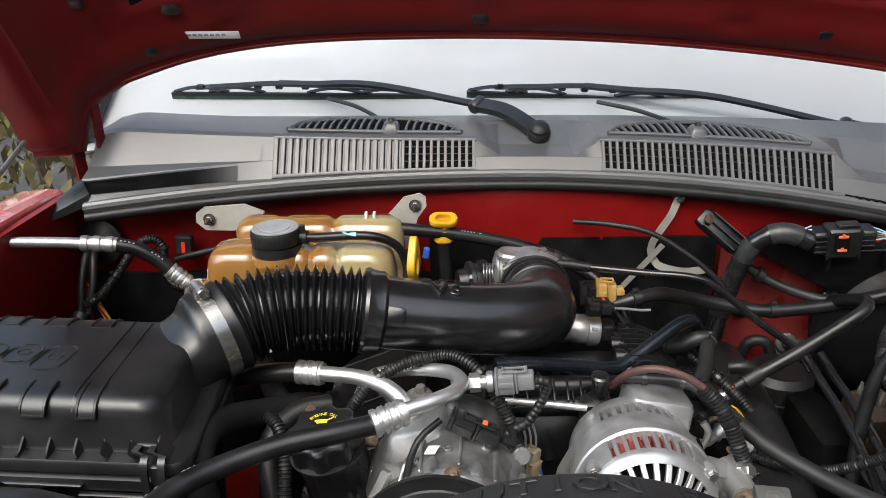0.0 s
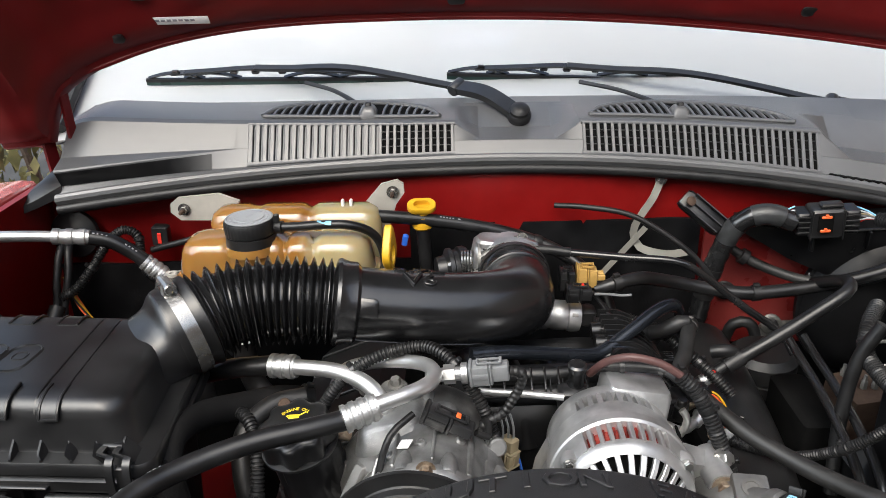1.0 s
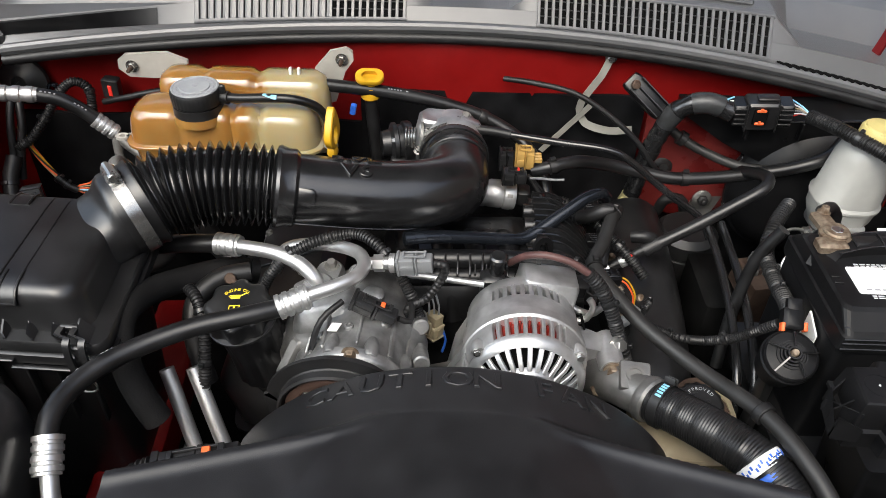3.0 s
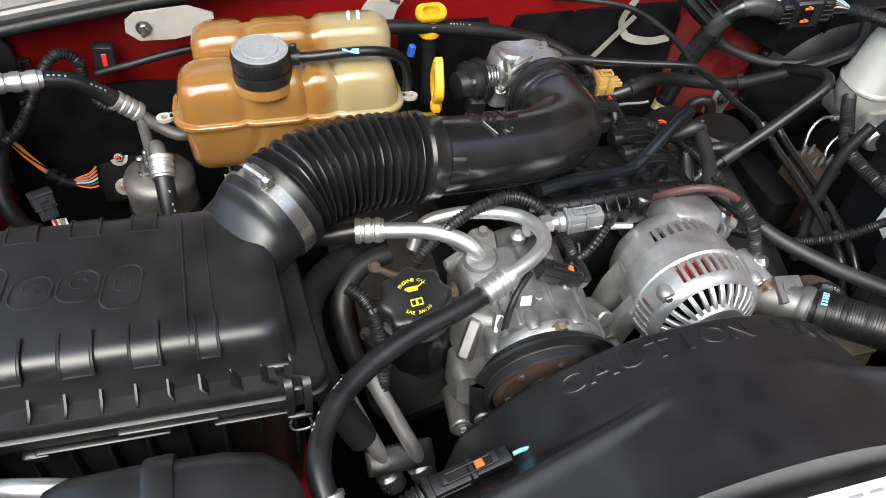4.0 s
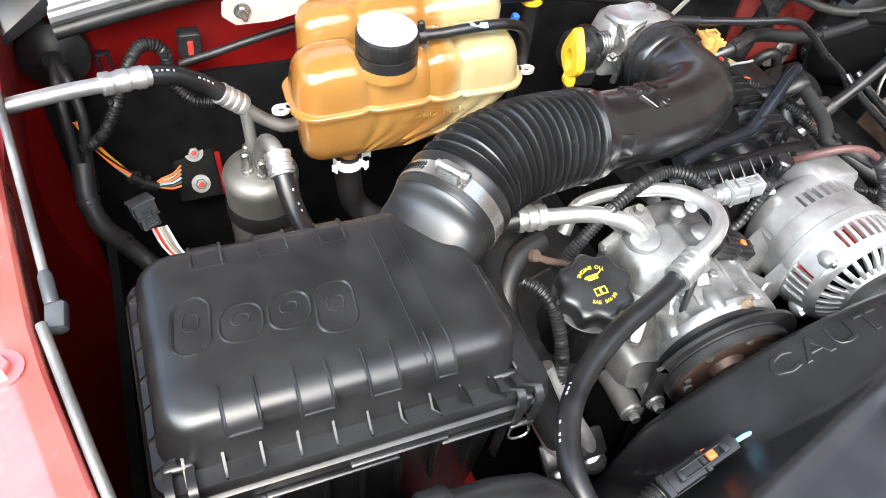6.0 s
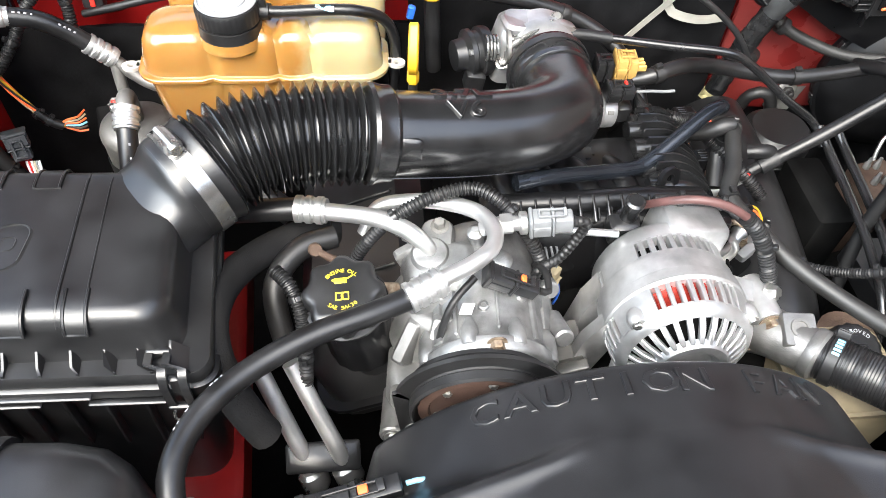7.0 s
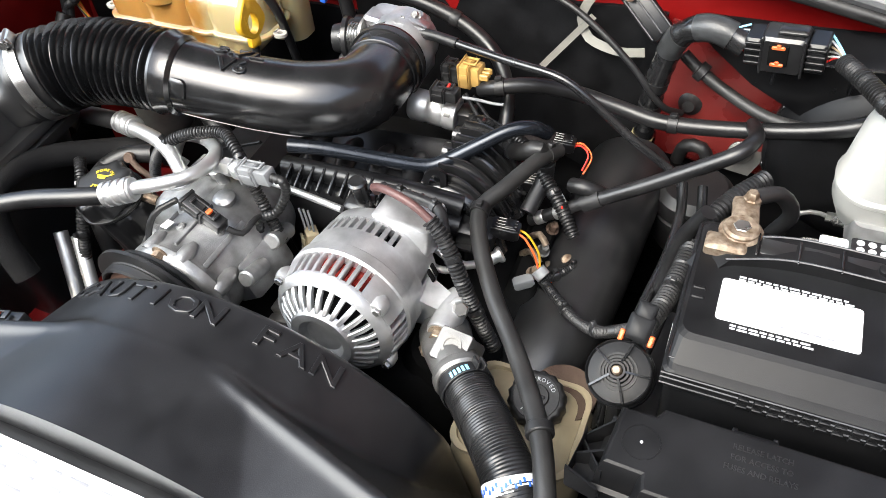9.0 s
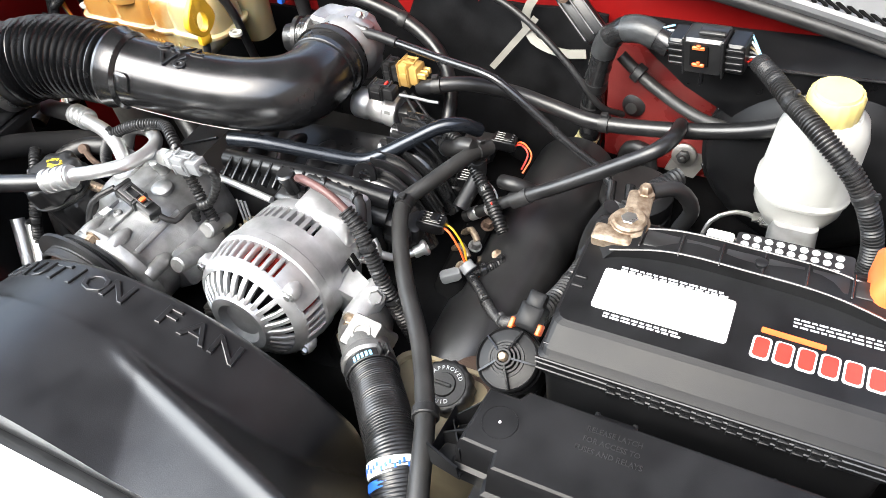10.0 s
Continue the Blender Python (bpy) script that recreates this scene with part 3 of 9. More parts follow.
def cabin():
    t = thing("dashboard", (XC, 1.7, 0.6), "grey dashboard behind the windscreen", "dashboard")
    bm = B()
    slab(bm, pose(XC, 1.66, 0.9), [(1.4, 0.62, 0.1, 0), (1.4, 0.62, 0.1, 0.17), (1.34, 0.5, 0.1, 0.22)])
    part("top", bm, DASH, t)
    bm = B()
    tube(bm, [(0.48, 1.75, 0.98), (0.48, 1.9, 1.05), (0.48, 2.0, 1.10)], 0.03, 10)
    s = part("steering_column", bm, DASH, t)
    bm = B()
    m = axis((0.48, 2.0, 1.10), (0, -0.85, 0.5))
    rings(bm, [[m @ V(((0.185 + 0.014 * math.cos(b)) * math.cos(a), (0.185 + 0.014 * math.cos(b)) * math.sin(a), 0.014 * math.sin(b))) for b in [2 * math.pi * j / 8 for j in range(8)]] for a in [2 * math.pi * i / 36 for i in range(36)]], loop=True)
    part("wheel_rim", bm, DASH, s)
    bm = B()
    box(bm, m, 0.15, 0.13, 0.04, 0.02)
    for a in (0.3, 2.84, 4.71):
        tube(bm, [m @ V((0.05 * math.cos(a), 0.05 * math.sin(a), 0)), m @ V((0.12 * math.cos(a), 0.12 * math.sin(a), 0)), m @ V((0.18 * math.cos(a), 0.18 * math.sin(a), 0))], 0.012, 8)
    part("wheel_hub", bm, DASH, s)
    bm = B()
    box(bm, pose(0.115, 1.73, 1.1235), 0.30, 0.22, 0.001, 0.0003)
    solo("paper_sheet", bm, PAPER, "white sheet of paper lying on the dashboard", "paper")
    for x in (-0.25, 0.48):
        c = thing("car_seat", (x, 2.55, 0.4), "grey cloth front seat with headrest", "car seat", "front seats")
        bm = B()
        slab(bm, pose(x, 2.6, 0.55, -14), [(0.4, 0.12, 0.05, 0), (0.52, 0.16, 0.06, 0.1), (0.5, 0.16, 0.06, 0.45), (0.34, 0.1, 0.05, 0.58)])
        part("backrest", bm, CLOTH, c)
        bm = B()
        slab(bm, pose(x, 2.74, 1.17, -10), [(0.2, 0.06, 0.03, 0), (0.26, 0.1, 0.04, 0.05), (0.25, 0.1, 0.04, 0.15), (0.18, 0.05, 0.03, 0.19)])
        part("headrest", bm, CLOTH, c)
        bm = B()
        slab(bm, pose(x, 2.35, 0.42), [(0.48, 0.48, 0.08, 0), (0.52, 0.52, 0.08, 0.05), (0.5, 0.5, 0.08, 0.13)])
        part("seat", bm, CLOTH, c)
    bm = B()
    slab(bm, pose(XC, 3.0, 0.3), [(1.5, 3.2, 0.1, 0), (1.56, 3.3, 0.1, 0.1), (1.56, 3.3, 0.1, 0.5)])
    solo("car_body", bm, RED, "red car body below the windows", "car body", kind="structure")
    bm = B()
    grid(bm, lambda u, v: V((-0.58 + 1.4 * u, 2.2 + 1.9 * v, 1.75 + 0.05 * math.sin(math.pi * u))), 8, 8, (0, 0, 0.03))
    solo("car_roof", bm, RED, "red car roof panel", "car roof", kind="structure")
    m = thing("door_mirror", (-0.83, 1.55, 1.1), "black plastic door mirror", "mirror")
    bm = B()
    slab(bm, pose(-0.84, 1.62, 1.17, 90), [(0.14, 0.10, 0.04, -0.04), (0.2, 0.15, 0.05, 0.0), (0.19, 0.14, 0.05, 0.06)])
    part("housing", bm, PLASTIC, m)
    bm = B()
    tube(bm, [(-0.70, 1.62, 1.12), (-0.76, 1.62, 1.14), (-0.8, 1.62, 1.16)], 0.022, 8)
    part("arm", bm, PLASTIC, m)


body_shell()
fenders()
nose()
hood()
windscreen()
cabin()


# ---- cowl ----
def crown_top(x):
    """The shelf's sag, flatter than the lip's."""
    dx = x - 0.10
    return (-0.05 * dx * dx, 0.06 * dx * dx) if dx < 0 else (-0.10 * dx * dx, -0.078 * dx * dx)


def cowl_line(x):
    """The cowl's section from its front lip back to the glass."""
    cy, cz = crown(x)
    ramp = lambda a, b: max(0.0, min(1.0, (x - a) / (b - a)))
    k = max(min(ramp(0.046, 0.083), ramp(0.236, 0.199)), ramp(0.597, 0.640))  # pockets of the wiper spindles
    e = ramp(-0.285, -0.545)  # the ledge at the far end
    tail = ramp(-0.500, -0.550)
    lip = [V((x, y + cy, z + cz)) for y, z in ((1.033, 1.080), (1.025, 1.0925), (1.026, 1.098), (1.029, 1.1015), (1.034, 1.1020), (1.041, 1.0975))]
    s = on_cowl(x, 0.42, 0)
    face = [on_cowl(x, 0.0, 0) + V((0, 0.004 * e, 0)), s + V((0, -0.030 * e, -0.013 * e)), s + V((0, -0.0285 * e, -0.0100 * e)), s + V((0, 0, 0.0005))]
    top = [on_cowl(x, 0.93, 0), on_cowl(x, 0.985, 0), on_shelf(x, 1.088, 0), on_shelf(x, 1.100, 0.001), on_shelf(x, 1.165, 0), on_shelf(x, 1.180, 0)]
    low = [s + V((0, 0.006, 0.0006)), s + V((0, 0.020, 0.0012)), s + V((0, 0.040, 0.002)), s + V((0, 0.068, 0.003)), on_shelf(x, 1.172, -0.004), on_shelf(x, 1.180, 0)]
    top = [a + (b - a) * k for a, b in zip(top, low)]
    top = [p + V((0, 0.010, -0.012)) * tail ** 2 for p in top]
    ty, tz = crown_top(x)
    end = [V((x, 1.235 + ty, 1.143 + 0.3 * tz)), V((x, 1.275 + ty, 1.128 + 0.3 * tz))]
    return lip + face + top + end


def on_cowl(x, w, off):
    """A place on the sloping vent face (w 0 below to 1 above), off metres proud of it."""
    a, b = crown(x), crown_top(x)
    az = a[1] * (0.7 if x < 0.1 else 1.0)
    return V((x, 1.048 + 0.032 * w + a[0] + (b[0] - a[0]) * w - 0.78 * off, 1.0975 + 0.0405 * w + az + (b[1] - az) * w + 0.62 * off))


def on_shelf(x, y, off):
    cy, cz = crown_top(x)
    return V((x, y + cy, 1.141 + (y - 1.088) * 0.055 + cz + off))


def cowl():
    t = thing("cowl_panel", (0.1, 1.1, 1.05), "faded grey plastic cowl panel with slotted air vents", "cowl panel")
    bm = B()
    xs = [-0.555 + 1.415 * i / 340 for i in range(341)]
    rows = [[bm.verts.new(p) for p in cowl_line(x)] for x in xs]
    for a, b in zip(rows, rows[1:]):
        for j in range(len(a) - 1):
            bm.faces.new((a[j], a[j + 1], b[j + 1], b[j]))
    part("panel", bm, COWL, t, "", 13)
    # the overhang's shade, laid over the face as a black strip
    bm = B()
    grid(bm, lambda u, v: cowl_line(-0.553 + 0.225 * u)[6].lerp(cowl_line(-0.553 + 0.225 * u)[7], 0.06 + 0.9 * v) + V((0, -0.0018, -0.0010)), 30, 2)
    part("under_ledge", bm, BLACKP, t, "black strip painting the shade under the ledge")
    bm = B()
    tube(bm, [V((x, 1.031 + crown(x)[0], 1.078 + crown(x)[1])) for x in xs[::12]], 0.0085, 10, 0.03)
    part("lip_seal", bm, RUBBER, t, "black rubber seal under the lip")
    # main vents and the crescents above them
    for x0, x1, xn, xc, half, open_from, lean in ((-0.270, 0.040, -0.092, -0.118, 0.134, -0.072, 0.007), (0.242, 0.590, 0.395, 0.410, 0.150, -1, -0.007)):
        xo = max(open_from, x0)
        # black sheet close under the slats paints the dark of the open vent
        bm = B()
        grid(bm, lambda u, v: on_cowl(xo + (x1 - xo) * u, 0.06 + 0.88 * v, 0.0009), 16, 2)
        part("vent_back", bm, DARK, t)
        for w in (0.30, 0.52, 0.74):
            bm = B()
            tube(bm, [on_cowl(xo + (x1 - xo) * i / 10, w, 0.0014) for i in range(11)], 0.0009, 5, 0.05)
            part("cross_bar", bm, BLACKP, t)
        n = round((x1 - x0) / 0.0110)
        for i in range(n + 1):
            x = x0 + (x1 - x0) * i / n
            w = 0.0024 if x > open_from else 0.0036
            bm = B()
            rings(bm, [[on_cowl(x - w, v, 0.0006), on_cowl(x + w, v, 0.0006), on_cowl(x + w, v, o - 0.0005), on_cowl(x + w * 0.75, v, o), on_cowl(x - w * 0.75, v, o), on_cowl(x - w, v, o - 0.0005)] for v, o in ((0.05, 0.0036), (0.95, 0.0036))])
            part("slat", bm, COWL, t, "", 10)
            if x > open_from or i == n:
                continue
            bm = B()
            xm = x + (x1 - x0) / n / 2 + 0.0004
            grid(bm, lambda u, v: on_cowl(xm + 0.0022 * (2 * u - 1), 0.06 + 0.88 * v, 0.0006 + 0.0010 * u), 2, 2)
            part("closed_slot", bm, COWL, t)
            # near-black line paints the shade along a closed slot's edge
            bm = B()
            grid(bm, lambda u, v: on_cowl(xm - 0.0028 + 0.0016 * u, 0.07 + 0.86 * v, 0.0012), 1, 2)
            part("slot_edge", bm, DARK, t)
        for v0, v1 in ((-0.02, 0.075), (0.925, 1.0)):
            bm = B()
            rings(bm, [[on_cowl(x, v0, 0.0), on_cowl(x, v0, 0.0032), on_cowl(x, v0 + 0.02, 0.0040), on_cowl(x, v1 - 0.015, 0.0040), on_cowl(x, v1, 0.0032), on_cowl(x, v1, 0.0)] for x in [x0 - 0.004 + (x1 - x0 + 0.008) * i / 16 for i in range(17)]])
            part("vent_rim", bm, COWL, t)
        hump = lambda x, y, o: on_shelf(x, y, o + 0.16 * max(0.0, y - 1.097))
        cr = lambda x: 0.050 * math.sqrt(max(0.0, 1 - ((x - xc) / half) ** 2))
        # another black sheet paints the shade inside the crescent
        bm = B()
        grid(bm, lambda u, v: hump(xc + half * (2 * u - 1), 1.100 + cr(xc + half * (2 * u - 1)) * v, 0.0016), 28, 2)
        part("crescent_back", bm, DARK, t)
        n = int(2 * half / 0.0118)
        for i in range(1, n):
            x = xc + half * (2 * i / n - 1)
            c = cr(x + lean)
            if c < 0.006 or abs(x - xn) < 0.011:
                continue
            bm = B()
            rings(bm, [[hump(x + lean * s * s - 0.0023, 1.098 + (0.003 + c) * s, 0.001), hump(x + lean * s * s + 0.0023, 1.098 + (0.003 + c) * s, 0.001), hump(x + lean * s * s + 0.0018, 1.098 + (0.003 + c) * s, 0.005), hump(x + lean * s * s - 0.0018, 1.098 + (0.003 + c) * s, 0.005)] for s in (0, 0.5, 1)])
            part("slat", bm, COWL, t, "", 10)
        for sg, r in ((1, 0.0042), (0, 0.0030)):
            bm = B()
            tube(bm, [hump(xc + half * 1.03 * (2 * i / 24 - 1), 1.099 + sg * cr(xc + half * (2 * i / 24 - 1)), 0.0030) for i in range(25)], r, 8, 0.05)
            part("crescent_rim", bm, COWL, t)
        bm = B()
        rings(bm, [[hump(x, 1.100 + cr(x) * 1.0, 0.003), on_shelf(x, 1.102 + cr(x) * 1.18, 0.002), on_shelf(x, 1.102 + cr(x) * 1.22, -0.004), hump(x, 1.100 + cr(x), -0.006)] for x in [xc + half * (2 * i / 28 - 1) for i in range(29)]])
        part("crescent_shoulder", bm, COWL, t)
        q = on_shelf(xn, 1.112, 0.003)
        bm = B()
        slab(bm, Matrix.Translation(q), [(0.028, 0.034, 0.006, -0.004), (0.026, 0.030, 0.006, 0.006), (0.018, 0.020, 0.005, 0.013), (0.014, 0.014, 0.004, 0.0145)])
        nz = part("washer_nozzle", bm, COWL, t)
        bm = B()
        slab(bm, Matrix.Translation(q + V((0, -0.002, 0.010))), [(0.011, 0.012, 0.003, 0), (0.010, 0.010, 0.003, 0.008), (0.007, 0.007, 0.002, 0.0095)])
        part("jet", bm, RUBBER, nz)
        bm = B()
        tube(bm, [q + V((-0.006, 0.014, 0.003)), q + V((-0.035, 0.060, 0.010)), q + V((-0.075, 0.115, 0.016)), q + V((-0.130, 0.165, 0.020))], 0.0038, 8)
        part("washer_hose", bm, RUBBER, t)
    # near-black bars paint the shaded openings of the corner slots
    for i in range(16):
        x = 0.612 + 0.0118 * i
        p = V((x, 1.0415 + crown(x)[0], 1.1005 + crown(x)[1]))
        bm = B()
        rings(bm, [[p + V((s - 0.002, y, 0)), p + V((s + 0.002, y, 0)), p + V((s + 0.002, y, 0.0022)), p + V((s - 0.002, y, 0.0022))] for s, y in ((0.007, -0.013), (-0.006, 0.006))])
        part("corner_slot", bm, DARK, t)
    # black end cap folding down beyond the ledge
    bm = B()
    rings(bm, [[V(p) for p in sec] for sec in (((-0.553, 1.000, 1.058), (-0.553, 1.004, 1.074), (-0.553, 1.030, 1.092), (-0.553, 1.062, 1.106), (-0.553, 1.062, 1.06)), ((-0.585, 0.985, 1.046), (-0.582, 0.988, 1.060), (-0.578, 1.010, 1.080), (-0.574, 1.045, 1.092), (-0.58, 1.05, 1.05)), ((-0.616, 0.965, 1.038), (-0.615, 0.968, 1.046), (-0.612, 0.985, 1.057), (-0.610, 1.010, 1.062), (-0.61, 1.01, 1.04)))])
    part("end_cap", bm, PLASTIC, t, "black plastic end cap")


def wiper(px, knee, tip, far):
    """One wiper: spindle at px, arm over knee to the blade between tip and far."""
    px, knee, tip, far = V(px), V(knee), V(tip), V(far)
    t = thing("windshield_wiper", px - V((0, 0, 0.03)), "black windscreen wiper resting at the foot of the glass", "wiper", "windscreen wipers")
    bm = B()
    lathe(bm, [(0.016, -0.03), (0.019, -0.010), (0.019, -0.004), (0.016, 0.0), (0.0165, 0.006), (0.012, 0.011), (0.004, 0.013)], axis(px, (0, -0.5, 0.86)), 24)
    part("spindle_cap", bm, RUBBER, t)
    bm = B()
    ribbon(bm, [px + V((0, 0.004, -0.006)), px.lerp(knee, 0.5) + V((0, 0, 0.008)), knee], 0.026, 0.012, (0, -0.5, 0.86))
    part("arm_base", bm, PLASTIC, t)
    d = (knee - px).normalized()
    bm = B()
    lathe(bm, [(0.0095, -0.014), (0.011, -0.012), (0.011, 0.012), (0.0095, 0.014)], axis(knee, d.cross(V((0, -0.5, 0.86)))), 16)
    part("arm_pivot", bm, PLASTIC, t)
    mid = tip.lerp(far, 0.42) + V((0, -0.012, 0.020))
    bm = B()
    ribbon(bm, [knee, knee.lerp(mid, 0.5) + V((0, -0.010, 0.017)), mid + (knee - mid) * 0.18 + V((0, 0, 0.005)), mid], 0.012, 0.006, (0, -0.5, 0.86))
    part("arm", bm, PLASTIC, t)
    up = V((0, -0.012, 0.014))
    bm = B()
    ribbon(bm, [tip.lerp(far, 0.10) + up * 0.75, tip.lerp(far, 0.26) + up * 1.15, mid, tip.lerp(far, 0.62) + up * 1.15, tip.lerp(far, 0.86) + up * 0.75], 0.010, 0.004, (0, -0.5, 0.86))
    part("bridge", bm, GLOSSY, t)
    for a, b in ((0.005, 0.22), (0.14, 0.36), (0.52, 0.74), (0.72, 0.985)):
        p, q = tip.lerp(far, a), tip.lerp(far, b)
        bm = B()
        ribbon(bm, [p + up * 0.05, p.lerp(q, 0.25) + up * 0.6, p.lerp(q, 0.5) + up * 0.85, p.lerp(q, 0.75) + up * 0.6, q + up * 0.05], 0.007, 0.003, (0, -0.5, 0.86))
        part("yoke", bm, GLOSSY, t)
    for a in (0.12, 0.34, 0.42, 0.52, 0.84):
        bm = B()
        box(bm, axis(tip.lerp(far, a) + up * 0.95, far - tip), 0.011, 0.008, 0.014, 0.002)
        part("joint", bm, GLOSSY, t)
    bm = B()
    rings(bm, [[p + V((0, -0.009, 0.000)), p + V((0, -0.003, 0.002)), p + V((0, -0.003, -0.003)), p + V((0, -0.008, -0.005))] for p in (tip, tip.lerp(far, 0.5), far)])
    part("blade", bm, RUBBER, t)
    bm = B()
    rings(bm, [[p + V((0, -0.007, -0.004)), p + V((0, -0.005, -0.004)), p + V((0, -0.0045, -0.011)), p + V((0, -0.0065, -0.011))] for p in (tip, tip.lerp(far, 0.5), far)])
    part("wiping_edge", bm, GREENISH, t, "dark green rubber lip")


cowl()
wiper((0.149, 1.138, 1.139), (0.048, 1.215, 1.166), (-0.52, 1.31, 1.175), (-0.035, 1.315, 1.166))
wiper((0.785, 1.20, 1.082), (0.69, 1.225, 1.122), (0.03, 1.315, 1.172), (0.545, 1.315, 1.146))

# ---- the airbox and intake ----
def airbox():
    t = thing("air_filter_box", (-0.40, 0.55, 0.62), "black plastic air filter box with clipped lid", "air filter box")
    m = pose(-0.382, 0.574, 0.993, 0, 1.5, -1.0)  # the lid's rim plane
    bm = B()
    slab(bm, m, [(0.287, 0.188, 0.02, -0.010), (0.297, 0.198, 0.018, -0.009), (0.297, 0.198, 0.018, 0.0), (0.293, 0.194, 0.016, 0.003), (0.284, 0.174, 0.026, 0.0035, 0, 0.004), (0.280, 0.170, 0.026, 0.007, 0, 0.004), (0.275, 0.164, 0.026, 0.036, 0, 0.004), (0.272, 0.161, 0.026, 0.0415, 0, 0.004), (0.267, 0.156, 0.025, 0.0465, 0, 0.004), (0.258, 0.147, 0.023, 0.0505, 0, 0.004), (0.246, 0.135, 0.021, 0.0525, 0, 0.004), (0.20, 0.10, 0.02, 0.0535, 0, 0.004)], 8)
    lid = part("lid", bm, PLASTIC, t)
    bm = B()
    slab(bm, m, [(0.25, 0.15, 0.03, -0.32), (0.27, 0.172, 0.03, -0.06), (0.275, 0.176, 0.02, -0.028), (0.290, 0.190, 0.02, -0.026), (0.303, 0.203, 0.02, -0.025), (0.303, 0.203, 0.02, -0.0135), (0.296, 0.196, 0.02, -0.0115)], 8)
    body = part("body", bm, PLASTIC, t)
    for i in range(9):
        bm = B()
        box(bm, m @ pose(-0.12 + 0.03 * i, -0.090, -0.078), 0.003, 0.010, 0.096, 0.001)
        part("rib", bm, PLASTIC, body)
    # the long finger slot in the body's lip
    for x, w, z in ((0.022, 0.075, -0.0185), (-0.028, 0.10, -0.0285), (0.085, 0.06, -0.0285)):
        bm = B()
        box(bm, m @ pose(x, -0.1035, z), w, 0.006, 0.0035, 0.001)
        part("lip_bar", bm, PLASTIC, body)
    bm = B()
    box(bm, m @ pose(-0.078, -0.102, -0.034), 0.020, 0.010, 0.010, 0.002)
    part("catch", bm, PLASTIC, body)
    # gussets round the rim, straps over the shoulder, seams
    for i in range(11):
        x = -0.126 + 0.0258 * i
        bm = B()
        rings(bm, [[m @ V((x + dx, y, z)) for y, z in ((-0.074, 0.002), (-0.0968, 0.002), (-0.0960, 0.0055), (-0.090, 0.0062), (-0.0795, 0.0155), (-0.074, 0.0165))] for dx in (-0.0010, 0.0010)])
        part("gusset", bm, PLASTIC, lid)
    for i in range(7):
        y = -0.078 + 0.026 * i
        bm = B()
        rings(bm, [[m @ V((x, y + dy, z)) for x, z in ((-0.130, 0.002), (-0.1465, 0.002), (-0.1455, 0.006), (-0.134, 0.019), (-0.130, 0.020))] for dy in (-0.0012, 0.0012)])
        part("gusset", bm, PLASTIC, lid)
    front = ((0.053, 0.0500), (0.054, 0.0552), (0.062, 0.0552), (0.071, 0.0540), (0.0785, 0.0508), (0.0835, 0.0456), (0.0858, 0.0412), (0.0863, 0.0388), (0.0850, 0.0370), (0.078, 0.0366))
    back = ((0.052, 0.0500), (0.053, 0.0545), (0.066, 0.0545), (0.0745, 0.0522), (0.0805, 0.0475), (0.0832, 0.0410), (0.0845, 0.030), (0.0855, 0.012), (0.080, 0.012))
    for sg, xs in ((-1, (-0.083, -0.033, 0.017, 0.067)), (1, (-0.083, -0.033, 0.017))):
        for x in xs:
            w = 0.0085 if x > 0.06 else 0.0115
            prof = back if sg > 0 else front
            low = 0.0022 if x > 0.06 else 0.0004
            at = lambda sx, a, b: m @ V((x + sx, 0.004 + sg * (a - low * 0.5), b - low * 0.6))
            bm = B()
            rings(bm, [[at(sx, a, b) for a, b in prof] for sx in (-w, w)])
            pad = part("strap_pad", bm, PLASTIC, lid)
            # thin raised rim down both sides and across the foot
            foot = prof[-3] if sg < 0 else prof[-2]
            edge = [(-w, a, b) for a, b in prof[1:-2]] + [(-w * 0.8, *foot), (w * 0.8, *foot)] + [(w, a, b) for a, b in reversed(prof[1:-2])]
            bm = B()
            tube(bm, [at(*p) for p in edge], 0.0015, 6, smooth=False)
            part("rim", bm, PLASTIC, pad)
    bm = B()
    for x, r in ((0.0525, 0.0013), (0.0745, 0.0008)):
        tube(bm, [m @ V((x, 0.080, 0.047)), m @ V((x, 0.066, 0.0532)), m @ V((x, 0.0, 0.0537)), m @ V((x, -0.055, 0.0532)), m @ V((x, -0.070, 0.0490)), m @ V((x, -0.0765, 0.040))], r, 6)
    part("seam", bm, PLASTIC, lid)
    # raised maker's mark, as plain loops
    q = m @ pose(-0.045, 0.002, 0.0534)
    for x, w, h, oy in ((-0.058, 0.027, 0.050, 0.003), (-0.024, 0.031, 0.033, -0.004), (0.011, 0.031, 0.033, -0.003), (0.045, 0.031, 0.047, -0.009)):
        bm = B()
        o = [q @ V((x + a + 0.12 * b, b + oy, 0)) for a, b in rrect(w, h, 0.013, 6)]
        rings(bm, [[p + (m.to_3x3() @ V(d)) * 0.0017 for d in ((0, 0, -1), (1, 0, 0), (0, 0, 1), (-1, 0, 0))] for p in o], loop=True)
        o = [q @ V((x + a + 0.12 * b, b + oy + 0.003, 0)) for a, b in rrect(w * 0.42, h * 0.30, 0.005, 4)]
        rings(bm, [[p + (m.to_3x3() @ V(d)) * 0.0010 for d in ((0, 0, -1), (1, 0, 0), (0, 0, 1), (-1, 0, 0))] for p in o], loop=True)
        part("raised_loop", bm, PLASTIC, lid)
